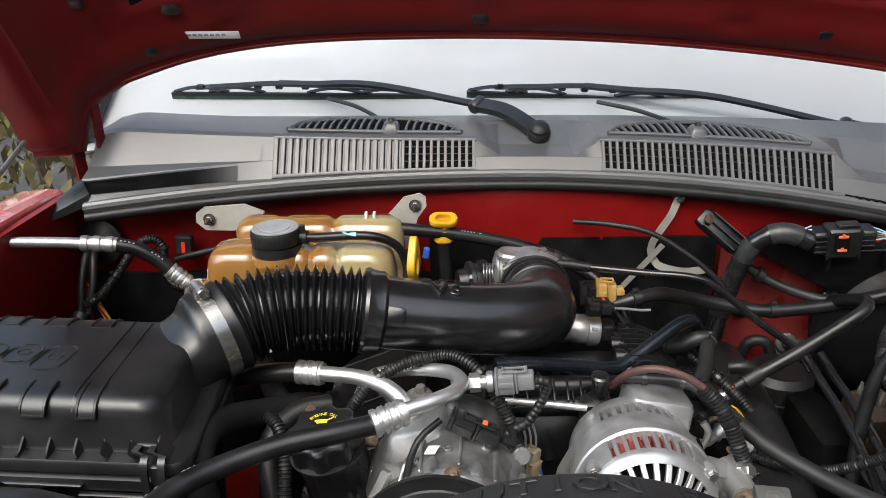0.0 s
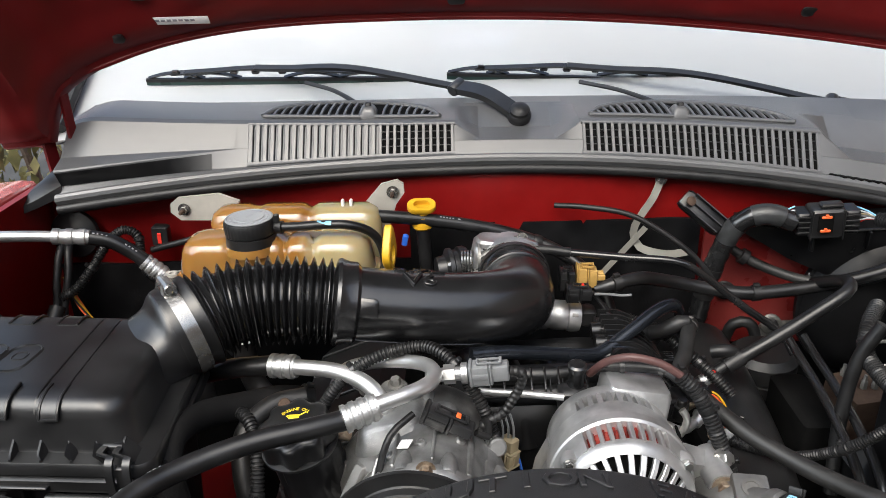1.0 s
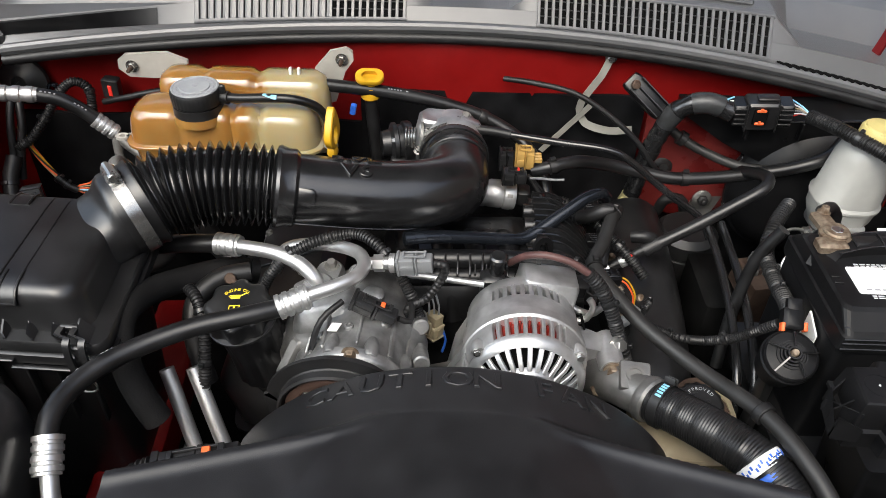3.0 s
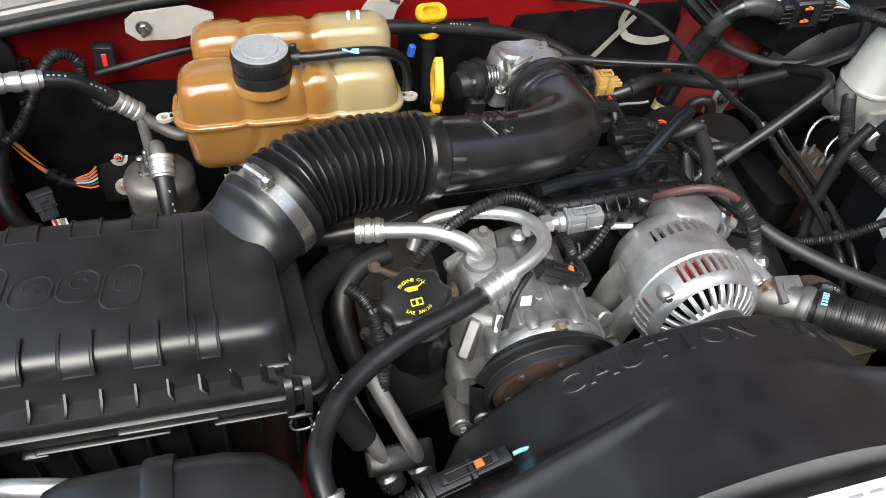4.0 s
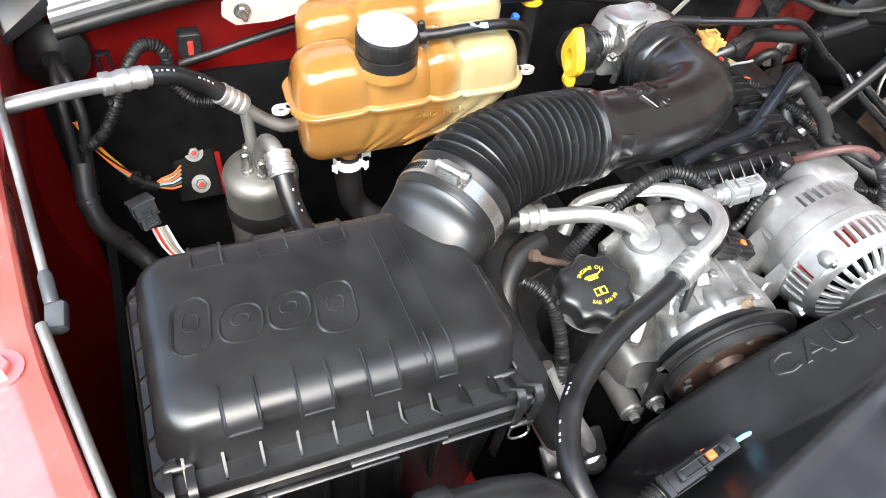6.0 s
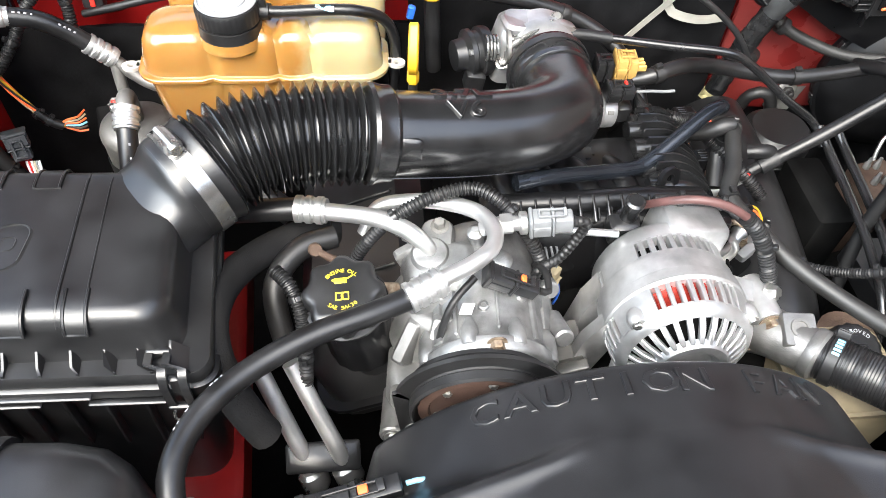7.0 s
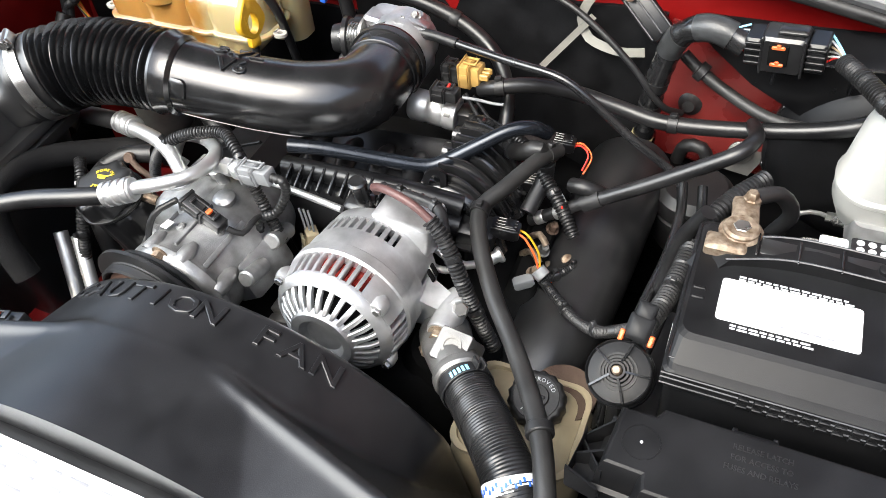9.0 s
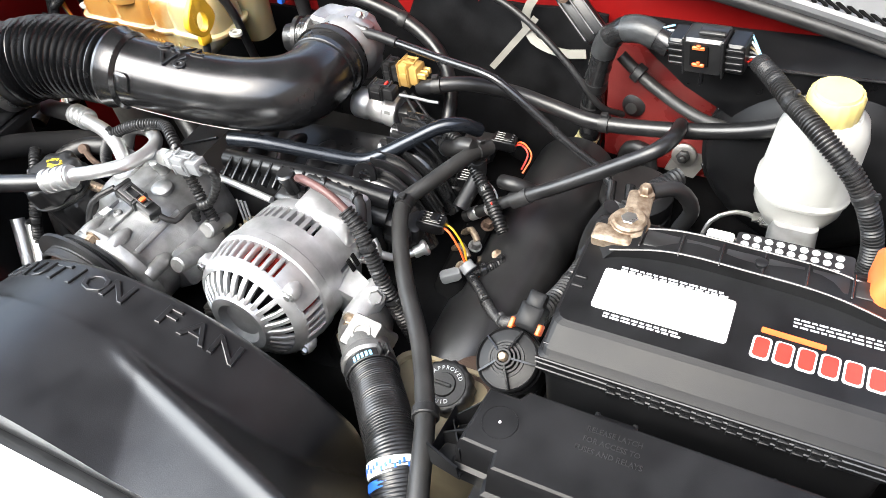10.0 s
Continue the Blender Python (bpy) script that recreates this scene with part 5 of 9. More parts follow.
# ---- compressor, pulley, belt ----
def compressor():
    t = thing("ac_compressor", (0.0, 0.58, 0.8), "cast aluminium air-conditioning compressor", "compressor")
    c0 = (0.012, 0.515, 0.893)
    m = axis(c0, (0.06, 1, 0.02))
    bm = B()
    lathe(bm, [(0.050, -0.018), (0.0625, -0.014), (0.0655, -0.010), (0.0655, 0.000), (0.0620, 0.004), (0.0600, 0.010), (0.0590, 0.056), (0.0615, 0.060), (0.0620, 0.066), (0.0620, 0.076), (0.0590, 0.080), (0.0580, 0.13), (0.05, 0.145)], m, 48)
    part("body", bm, CASTC, t)
    for a, h0, h1, r in ((70, 0.0, 0.022, 0.0085), (112, 0.0, 0.022, 0.0085), (20, 0.0, 0.030, 0.0095), (160, 0.0, 0.030, 0.0095)):
        bm = B()
        q = m.copy()
        q.translation = m @ V((0.060 * math.cos(radians(a)), 0.060 * math.sin(radians(a)), 0))
        lathe(bm, [(r * 0.9, h0 - 0.006), (r, h0 - 0.004), (r * 1.05, h0 + 0.004), (r * 0.95, h1 - 0.010), (r * 0.5, h1)], q, 16)
        part("bolt_boss", bm, CASTC, t)
    bolt(t, (0.014, 0.506, 0.957), (0, -1, 0.05), 0.0068, 0.008, BRASS, washer=0.0095)
    # parting seam, flats and small lands along the body
    for a, w, h0, h1 in ((38, 0.010, 0.006, 0.076), (58, 0.004, 0.008, 0.074), (96, 0.003, 0.010, 0.056), (134, 0.006, 0.006, 0.076), (15, 0.004, 0.006, 0.074)):
        bm = B()
        q = m @ pose(0, 0, 0, 0, 0, a)
        box(bm, q @ pose(0.0600, 0, (h0 + h1) / 2), 0.006, w, h1 - h0, 0.0012)
        part("land", bm, CASTC, t)
    for a, h in ((50, 0.030), (26, 0.052), (84, 0.034), (122, 0.050)):
        bm = B()
        q = m @ pose(0, 0, 0, 0, 0, a)
        lathe(bm, [(0.0055, 0), (0.0050, 0.0035), (0.0032, 0.0042), (0.0028, 0.003)], axis(q @ V((0.0588, 0, h)), (q.to_3x3() @ V((1, 0, 0)))), 16)
        part("pad", bm, CASTC, t)
    # stepped casting between the body and the cylinder head
    bm = B()
    slab(bm, axis((-0.022, 0.600, 0.925), (-0.22, -0.05, 1), (0, 1, 0)), [(0.100, 0.100, 0.016, -0.05), (0.092, 0.092, 0.016, -0.012), (0.080, 0.074, 0.014, 0.010), (0.062, 0.052, 0.012, 0.026), (0.050, 0.040, 0.010, 0.030)], 5)
    part("manifold_block", bm, CASTC, t)
    bm = B()
    slab(bm, axis((-0.058, 0.585, 0.895), (-1, -0.15, 0.55)), [(0.10, 0.085, 0.014, -0.03), (0.090, 0.075, 0.012, 0.0), (0.060, 0.050, 0.010, 0.014), (0.040, 0.034, 0.008, 0.020)], 5)
    part("side_casting", bm, CASTM, t)
    for k, (p, d, w, l) in enumerate((((-0.062, 0.548, 0.900), (-0.5, -0.6, 0.7), 0.018, 0.052), ((-0.036, 0.540, 0.918), (-0.3, -0.7, 0.7), 0.015, 0.046), ((-0.080, 0.575, 0.885), (-0.8, -0.3, 0.6), 0.016, 0.050), ((-0.050, 0.635, 0.935), (-0.4, -0.1, 0.9), 0.014, 0.046))):
        bm = B()
        slab(bm, axis(p, d), [(w, l, 0.003, -0.012), (w * 0.9, l * 0.95, 0.003, 0.004), (w * 0.55, l * 0.8, 0.003, 0.008)])
        part("casting_rib", bm, CASTC if k % 2 else CASTM, t)
    # the pipe's entry flange with its bolt
    bm = B()
    lathe(bm, [(0.026, -0.016), (0.0225, -0.008), (0.0195, -0.002), (0.0195, 0.004), (0.0165, 0.008), (0.0125, 0.0085)], axis((-0.036, 0.612, 0.950), (-0.12, -0.16, 1)), 28)
    slab(bm, axis((-0.028, 0.632, 0.948), (-0.12, -0.05, 1), (0.2, 1, 0)), [(0.036, 0.052, 0.014, -0.012), (0.034, 0.050, 0.014, 0.004), (0.030, 0.046, 0.012, 0.007)], 5)
    part("entry_flange", bm, CASTC, t)
    bolt(t, (-0.024, 0.645, 0.956), (-0.1, -0.1, 1), 0.0062, 0.009, CASTD, washer=0.0095)
    bm = B()
    lathe(bm, [(0.0055, 0), (0.0055, 0.022), (0.0045, 0.024), (0.0045, 0.030), (0.003, 0.031)], axis((-0.050, 0.635, 0.952), (-0.75, -0.1, 0.65)), 12)
    lathe(bm, [(0.0075, 0.0), (0.0075, 0.012), (0.006, 0.014)], axis((-0.050, 0.635, 0.952), (-0.75, -0.1, 0.65)), 6)
    part("service_valve", bm, CASTM, t)
    bm = B()
    lathe(bm, [(0.006, 0), (0.006, 0.02), (0.0045, 0.022)], axis((-0.07, 0.59, 0.93), (-0.9, -0.2, 0.4)), 12)
    part("side_port", bm, BRASS, t)
    bm = B()
    lathe(bm, [(0.012, 0), (0.013, 0.006), (0.011, 0.008), (0.006, 0.010)], axis((0.030, 0.600, 0.950), (0, -0.1, 1)), 20)
    lathe(bm, [(0.007, 0), (0.007, 0.012), (0.009, 0.013), (0.009, 0.02), (0.004, 0.024)], axis((0.012, 0.625, 0.952), (-0.2, -0.1, 1)), 10)
    part("valve_cap", bm, CASTC, t)
    # lugs low on the near side, with their bolts
    bm = B()
    slab(bm, axis((-0.055, 0.520, 0.850), (-0.25, -1, 0.25)), [(0.070, 0.060, 0.012, -0.03), (0.062, 0.050, 0.012, 0.0), (0.050, 0.040, 0.012, 0.012)], 5)
    part("mounting_lug", bm, CASTM, t)
    for p, r in (((-0.080, 0.492, 0.818), 0.014), ((-0.030, 0.490, 0.858), 0.012), ((-0.058, 0.488, 0.834), 0.011)):
        bm = B()
        lathe(bm, [(r * 1.1, -0.05), (r, -0.01), (r, 0.004), (r * 0.85, 0.006)], axis(p, (-0.15, -1, 0.2)), 18)
        part("lug_boss", bm, CASTM, t)
        bolt(t, V(p) + V((-0.001, -0.0065, 0.0012)), (-0.15, -1, 0.2), 0.0062, 0.008, STEEL, washer=0.009)
    bm = B()
    slab(bm, axis((0.078, 0.575, 0.888), (1, -0.1, 0.3)), [(0.080, 0.060, 0.008, -0.02), (0.070, 0.050, 0.008, 0.004), (0.052, 0.034, 0.008, 0.010)])
    part("side_lug", bm, CASTC, t)
    for p in ((0.087, 0.548, 0.905), (0.084, 0.605, 0.905)):
        bm = B()
        lathe(bm, [(0.010, -0.02), (0.010, 0.016), (0.008, 0.018)], axis(p, (0.1, -0.9, 0.4)), 16)
        part("lug_boss", bm, CASTC, t)
    # diamond mark
    bm = B()
    outline(bm, [(-0.007, 0), (0, -0.009), (0.007, 0), (0, 0.009)], 0.001, axis((-0.008, 0.545, 0.9545), (-0.20, -0.1, 1)))
    part("diamond_tab", bm, PAPER, t)
    p = thing("clutch_pulley", (0.005, 0.475, 0.8), "grooved clutch pulley with brown worn face", "pulley")
    pm = axis((0.003, 0.503, 0.893), (-0.06, -1, -0.02))
    bm = B()
    prof = [(0.045, -0.002), (0.063, 0.0), (0.0670, 0.002), (0.0670, 0.006)]
    for k in range(5):
        prof += [(0.0655, 0.007 + 0.0036 * k), (0.0672, 0.009 + 0.0036 * k)]
    prof += [(0.0672, 0.031), (0.0645, 0.033), (0.0625, 0.032), (0.060, 0.023), (0.04, 0.023)]
    lathe(bm, prof, pm, 64)
    part("rim", bm, RUBBER, p)
    bm = B()
    lathe(bm, [(0.0595, 0.023), (0.059, 0.028), (0.050, 0.029), (0.048, 0.026), (0.02, 0.026), (0.018, 0.034), (0.01, 0.035)], pm, 48)
    part("face", bm, BROWN, p, "brown clutch plate")
    for a in (20, 80, 140, 200, 260, 320):
        bolt(p, pm @ V((0.043 * math.cos(radians(a)), 0.043 * math.sin(radians(a)), 0.026)), (-0.06, -1, -0.02), 0.0038, 0.003)
    bm = B()
    pts = []
    for k in range(15):
        a = radians(-40 + 230 * k / 14)
        pts.append(pm @ V((0.0685 * math.cos(a), 0.0685 * math.sin(a), 0.018)))
    pts = [pts[0] + V((0.02, 0, -0.2))] + pts + [pts[-1] + V((0.03, 0, -0.28))]
    ribbon(bm, pts, 0.026, 0.004, (0, 1, 0))
    solo("drive_belt", bm, RUBBER, "black ribbed serpentine drive belt", "drive belt")


# ---- alternator ----
def alternator():
    t = thing("alternator", (0.205, 0.57, 0.82), "bright cast aluminium alternator with red copper windings", "alternator")
    m = axis((0.208, 0.638, 0.894), (-0.02, -1, 0.10))
    R = 0.0705
    bm = B()
    lathe(bm, [(0.045, 0.002), (0.060, 0.006), (0.0665, 0.014), (0.0680, 0.032)], m, 56)
    lathe(bm, [(0.0685, 0.050), (R - 0.001, 0.053), (R, 0.058), (R, 0.076), (R + 0.0022, 0.078), (R + 0.0022, 0.090), (R, 0.0925)], m, 56)
    lathe(bm, [(R - 0.0060, 0.1165), (R - 0.0035, 0.1165), (R - 0.0040, 0.121), (R - 0.0075, 0.1265), (R - 0.0125, 0.1295), (R - 0.0140, 0.1275)], m, 56, (False, False))
    lathe(bm, [(0.0385, 0.139), (0.0375, 0.143), (0.0345, 0.1465), (0.026, 0.1465), (0.02, 0.140)], m, 48, (False, True))
    part("housing", bm, CAST, t)
    bm = B()
    lathe(bm, [(0.050, 0.070), (0.0560, 0.074), (0.0610, 0.080), (0.0610, 0.112), (0.052, 0.120)], m, 40)
    part("winding", bm, COPPER, t, "red copper windings behind the slots")
    for k in range(36):
        bm = B()
        q = m @ pose(0, 0, 0, 0, 0, 10 * k)
        tube(bm, [q @ V((0.0605, -0.003, 0.082)), q @ V((0.0630, 0.0, 0.097)), q @ V((0.0605, 0.003, 0.112))], 0.0022, 6)
        part("coil_turn", bm, COPPER, t)
    bm = B()
    lathe(bm, [(0.050, 0.008), (0.0555, 0.016), (0.0555, 0.069)], m, 40)
    part("core", bm, DARK, t)
    bm = B()
    lathe(bm, [(0.058, 0.116), (0.056, 0.122), (0.03, 0.130)], m, 40)
    part("fan", bm, DARK, t)
    # bars across the open shoulders, front and rear, and spokes on the face
    bm = B()
    rings(bm, [[m @ V((x, y, z)) for x, y, z in ((r - 0.007, -0.0023, h), (r - 0.007, 0.0023, h), (r - 0.001, 0.0023, h), (r, 0.0015, h), (r, -0.0015, h), (r - 0.001, -0.0023, h))] for r, h in ((R - 0.0003, 0.090), (R - 0.0005, 0.100), (R - 0.0018, 0.110), (R - 0.0035, 0.119))])
    fin = part("bar", bm, CAST, t)
    bm = B()
    rings(bm, [[m @ V((x, y, z)) for x, y, z in ((0.0585, -0.0026, h), (0.0585, 0.0026, h), (r, 0.0026, h), (r, -0.0026, h))] for r, h in ((0.0678, 0.030), (0.0684, 0.041), (0.0690, 0.052))])
    rear = part("rear_bar", bm, CAST, t)
    bm = B()
    rings(bm, [[m @ V((r, y, z)) for y, z in ((-0.0027, h - 0.006), (0.0027, h - 0.006), (0.0027, h - 0.001), (0.0018, h), (-0.0018, h), (-0.0027, h - 0.001))] for r, h in ((0.0580, 0.1285), (0.050, 0.1365), (0.036, 0.1445))])
    spoke = part("spoke", bm, CAST, t)
    solid = (36, 144, 216, 324)
    for i in range(1, 42):
        a = 360 * i / 42
        if min(abs((a - b + 180) % 360 - 180) for b in solid) < 17:
            continue  # under a solid land
        rot = m @ pose(0, 0, 0, 0, 0, a) @ m.inverted()
        like(fin, t, rot)
        like(rear, t, rot)
    for i in range(1, 28):
        like(spoke, t, m @ pose(0, 0, 0, 0, 0, 360 * i / 28) @ m.inverted())
    # solid stretches of the shoulder with the through-bolts
    for a in solid:
        bm = B()
        arc = [radians(a - 19 + 2 * k) for k in range(20)]
        rings(bm, [[m @ V((r * math.cos(b), r * math.sin(b), h)) for r, h in ((R - 0.006, 0.090), (R + 0.0006, 0.090), (R + 0.0004, 0.102), (R - 0.0012, 0.112), (R - 0.003, 0.1195), (R - 0.008, 0.1195))] for b in arc])
        part("land", bm, CAST, t)
        bm = B()
        rings(bm, [[m @ V((r * math.cos(b), r * math.sin(b), h)) for r, h in ((0.060, 0.028), (0.0680, 0.028), (0.0686, 0.041), (0.0692, 0.054), (0.060, 0.054))] for b in arc])
        part("rear_land", bm, CAST, t)
        bm = B()
        q = m @ pose(0, 0, 0, 0, 0, a)
        lathe(bm, [(0.0060, 0.104), (0.0092, 0.110), (0.0092, 0.117), (0.0078, 0.1215)], q @ pose(R - 0.003, 0, 0), 18)
        part("bolt_boss", bm, CAST, t)
        bm = B()
        lathe(bm, [(0.0048, 0.120), (0.0048, 0.1245), (0.004, 0.1255)], q @ pose(R - 0.001, 0, 0), 6)
        part("through_bolt", bm, STEEL, t)
    # rear cover, slotted side face, mounting ears
    bm = B()
    slab(bm, axis((0.238, 0.643, 0.947), (0.16, 0.10, 1), (0, 1, 0)), [(0.070, 0.058, 0.006, -0.03), (0.068, 0.056, 0.006, 0.006), (0.064, 0.052, 0.006, 0.0115), (0.058, 0.046, 0.006, 0.0130)], 3)
    part("rear_cover", bm, CAST, t)
    for k in range(2):
        bm = B()
        box(bm, axis((0.2795, 0.600 + 0.0085 * k, 0.915), (1, 0, 0.35)), 0.0055, 0.016, 0.003, 0.0008)
        part("side_slot", bm, DARK, t)
    bm = B()
    rings(bm, [[V((x, y, z)) for x, y, z in ((0.262, 0.575, 0.905), (0.318, 0.566, 0.902), (0.322, 0.566, 0.880), (0.300, 0.575, 0.862), (0.262, 0.58, 0.850))], [V((x, y, z)) for x, y, z in ((0.262, 0.612, 0.908), (0.318, 0.586, 0.905), (0.322, 0.586, 0.883), (0.300, 0.600, 0.865), (0.262, 0.615, 0.853))]])
    lathe(bm, [(0.014, 0), (0.0155, 0.004), (0.0155, 0.052), (0.014, 0.056)], axis((0.310, 0.602, 0.890), (0, -1, 0.1)), 20)
    part("mounting_ear", bm, CAST, t)
    bolt(t, (0.310, 0.546, 0.896), (0, -1, 0.1), 0.0085, 0.009, BRASS, washer=0.012)
    # plates on the compressor's side
    for k, (pts, y0, y1) in enumerate(((((0.150, 0.940), (0.118, 0.875), (0.108, 0.815), (0.135, 0.810), (0.160, 0.900)), 0.548, 0.562), (((0.152, 0.936), (0.128, 0.880), (0.118, 0.820), (0.150, 0.815), (0.165, 0.910)), 0.585, 0.612))):
        bm = B()
        rings(bm, [[V((x, y, z)) for x, z in pts] for y in (y0, y1)])
        part("bracket_plate", bm, CAST, t)
    bm = B()
    slab(bm, pose(0.105, 0.57, 0.845, 0, -18, 0), [(0.045, 0.05, 0.004, -0.06), (0.04, 0.045, 0.004, 0.0)])
    hs = thing("heat_sink_bracket", (0.105, 0.57, 0.78), "ribbed aluminium bracket beside the alternator", "bracket")
    part("block", bm, CASTD, hs)
    for i in range(7):
        bm = B()
        box(bm, pose(0.108 - 0.002 * i, 0.541, 0.838 - 0.007 * i, 0, -18, 0), 0.042, 0.012, 0.004, 0.001)
        part("fin", bm, CASTD, hs)


# ---- fan shroud ----
def shroud_z(x, y):
    dx = x - XC
    r = 0.262 + (0.455 - y) * 0.20
    dome = 0.744 + math.sqrt(max(r * r - dx * dx, 0.0004)) - 5.0 * max(0.0, abs(dx) - 0.226)
    dome -= 0.010 * max(0.0, (y - 0.447) / 0.008) ** 2
    yr = 0.386 - 0.27 * max(0.0, abs(dx) - 0.075)
    wing = 1.003 - 2.2 * max(0.0, y - yr) - 0.05 * max(0.0, yr - y)
    k = 0.0075
    h = max(dome, wing) + k * math.log(1 + math.exp(-abs(dome - wing) / k)) * 0.7
    # soft bead along the fold
    return h + 0.0030 * math.exp(-((y - yr + 0.006) / 0.007) ** 2) * max(0.0, min(1.0, (abs(dx) - 0.06) / 0.03))


def shroud():
    t = thing("fan_shroud", (XC, 0.37, 0.6), "matt black plastic fan shroud with raised warning lettering", "fan shroud")
    bm = B()
    nx, ny = 190, 84
    x0, x1 = -0.165, 0.418
    vs = []
    for i in range(nx + 1):
        x = x0 + (x1 - x0) * i / nx
        vs.append([bm.verts.new((x, 0.290 + 0.165 * j / ny, max(0.70, shroud_z(x, 0.290 + 0.165 * j / ny)))) for j in range(ny + 1)])
    for i in range(nx):
        for j in range(ny):
            bm.faces.new((vs[i][j], vs[i + 1][j], vs[i + 1][j + 1], vs[i][j + 1]))
    # rolled edges: front flange and rear rim drop down
    def skirt(line, d):
        low = [bm.verts.new(v.co + V(d)) for v in line]
        for a, b, c, e in zip(line, line[1:], low[1:], low):
            bm.faces.new((a, b, c, e))
    skirt([r[0] for r in vs], (0, 0.004, -0.10))
    skirt([r[-1] for r in vs], (0, 0.003, -0.012))
    skirt(vs[0], (0.004, 0, -0.10))
    skirt(vs[-1], (-0.004, 0, -0.10))
    part("shell", bm, SHROUD, t)
    word = "CAUTION FAN"
    n = len(word)
    for i, ch in enumerate(word):
        if ch == " ":
            continue
        a = (i - (n - 1) / 2) / ((n - 1) / 2)
        x = XC + 0.136 * a
        y = 0.4295
        e = 0.004
        gx = (shroud_z(x + e, y) - shroud_z(x - e, y)) / (2 * e)
        gy = (shroud_z(x, y + e) - shroud_z(x, y - e)) / (2 * e)
        nrm = V((-gx, -gy, 1)).normalized()
        d = V((1, 0, gx)).normalized()
        q = Matrix((d, nrm.cross(d), nrm)).transposed().to_4x4()
        q.translation = V((x, y, shroud_z(x, y)))
        bm = B()
        letters(bm, ch, 0.031, 0.0015, q, 1.25, 0.0006)
        part("raised_letter", bm, SHROUD, t)
    bm = B()
    lathe(bm, [(0.08, 0), (0.085, 0.02), (0.03, 0.05)], axis((XC, 0.45, 0.74), (0, -1, 0)), 32)
    f = solo("cooling_fan", bm, PLASTIC, "black plastic cooling fan inside its shroud", "fan")
    for i in range(9):
        a = 2 * math.pi * i / 9
        c, s = math.cos(a), math.sin(a)
        bm = B()
        rings(bm, [[V((XC + r * c - w * s, 0.42, 0.74 + r * s + w * c)), V((XC + r * c + w * s, 0.445, 0.74 + r * s - w * c)), V((XC + r * c + w * s, 0.448, 0.74 + r * s - w * c)), V((XC + r * c - w * s, 0.423, 0.74 + r * s + w * c))] for r, w in ((0.07, 0.02), (0.15, 0.03), (0.215, 0.033))])
        part("blade", bm, PLASTIC, f)


airbox()
intake()
throttle()
coolant()
compressor()
alternator()
shroud()

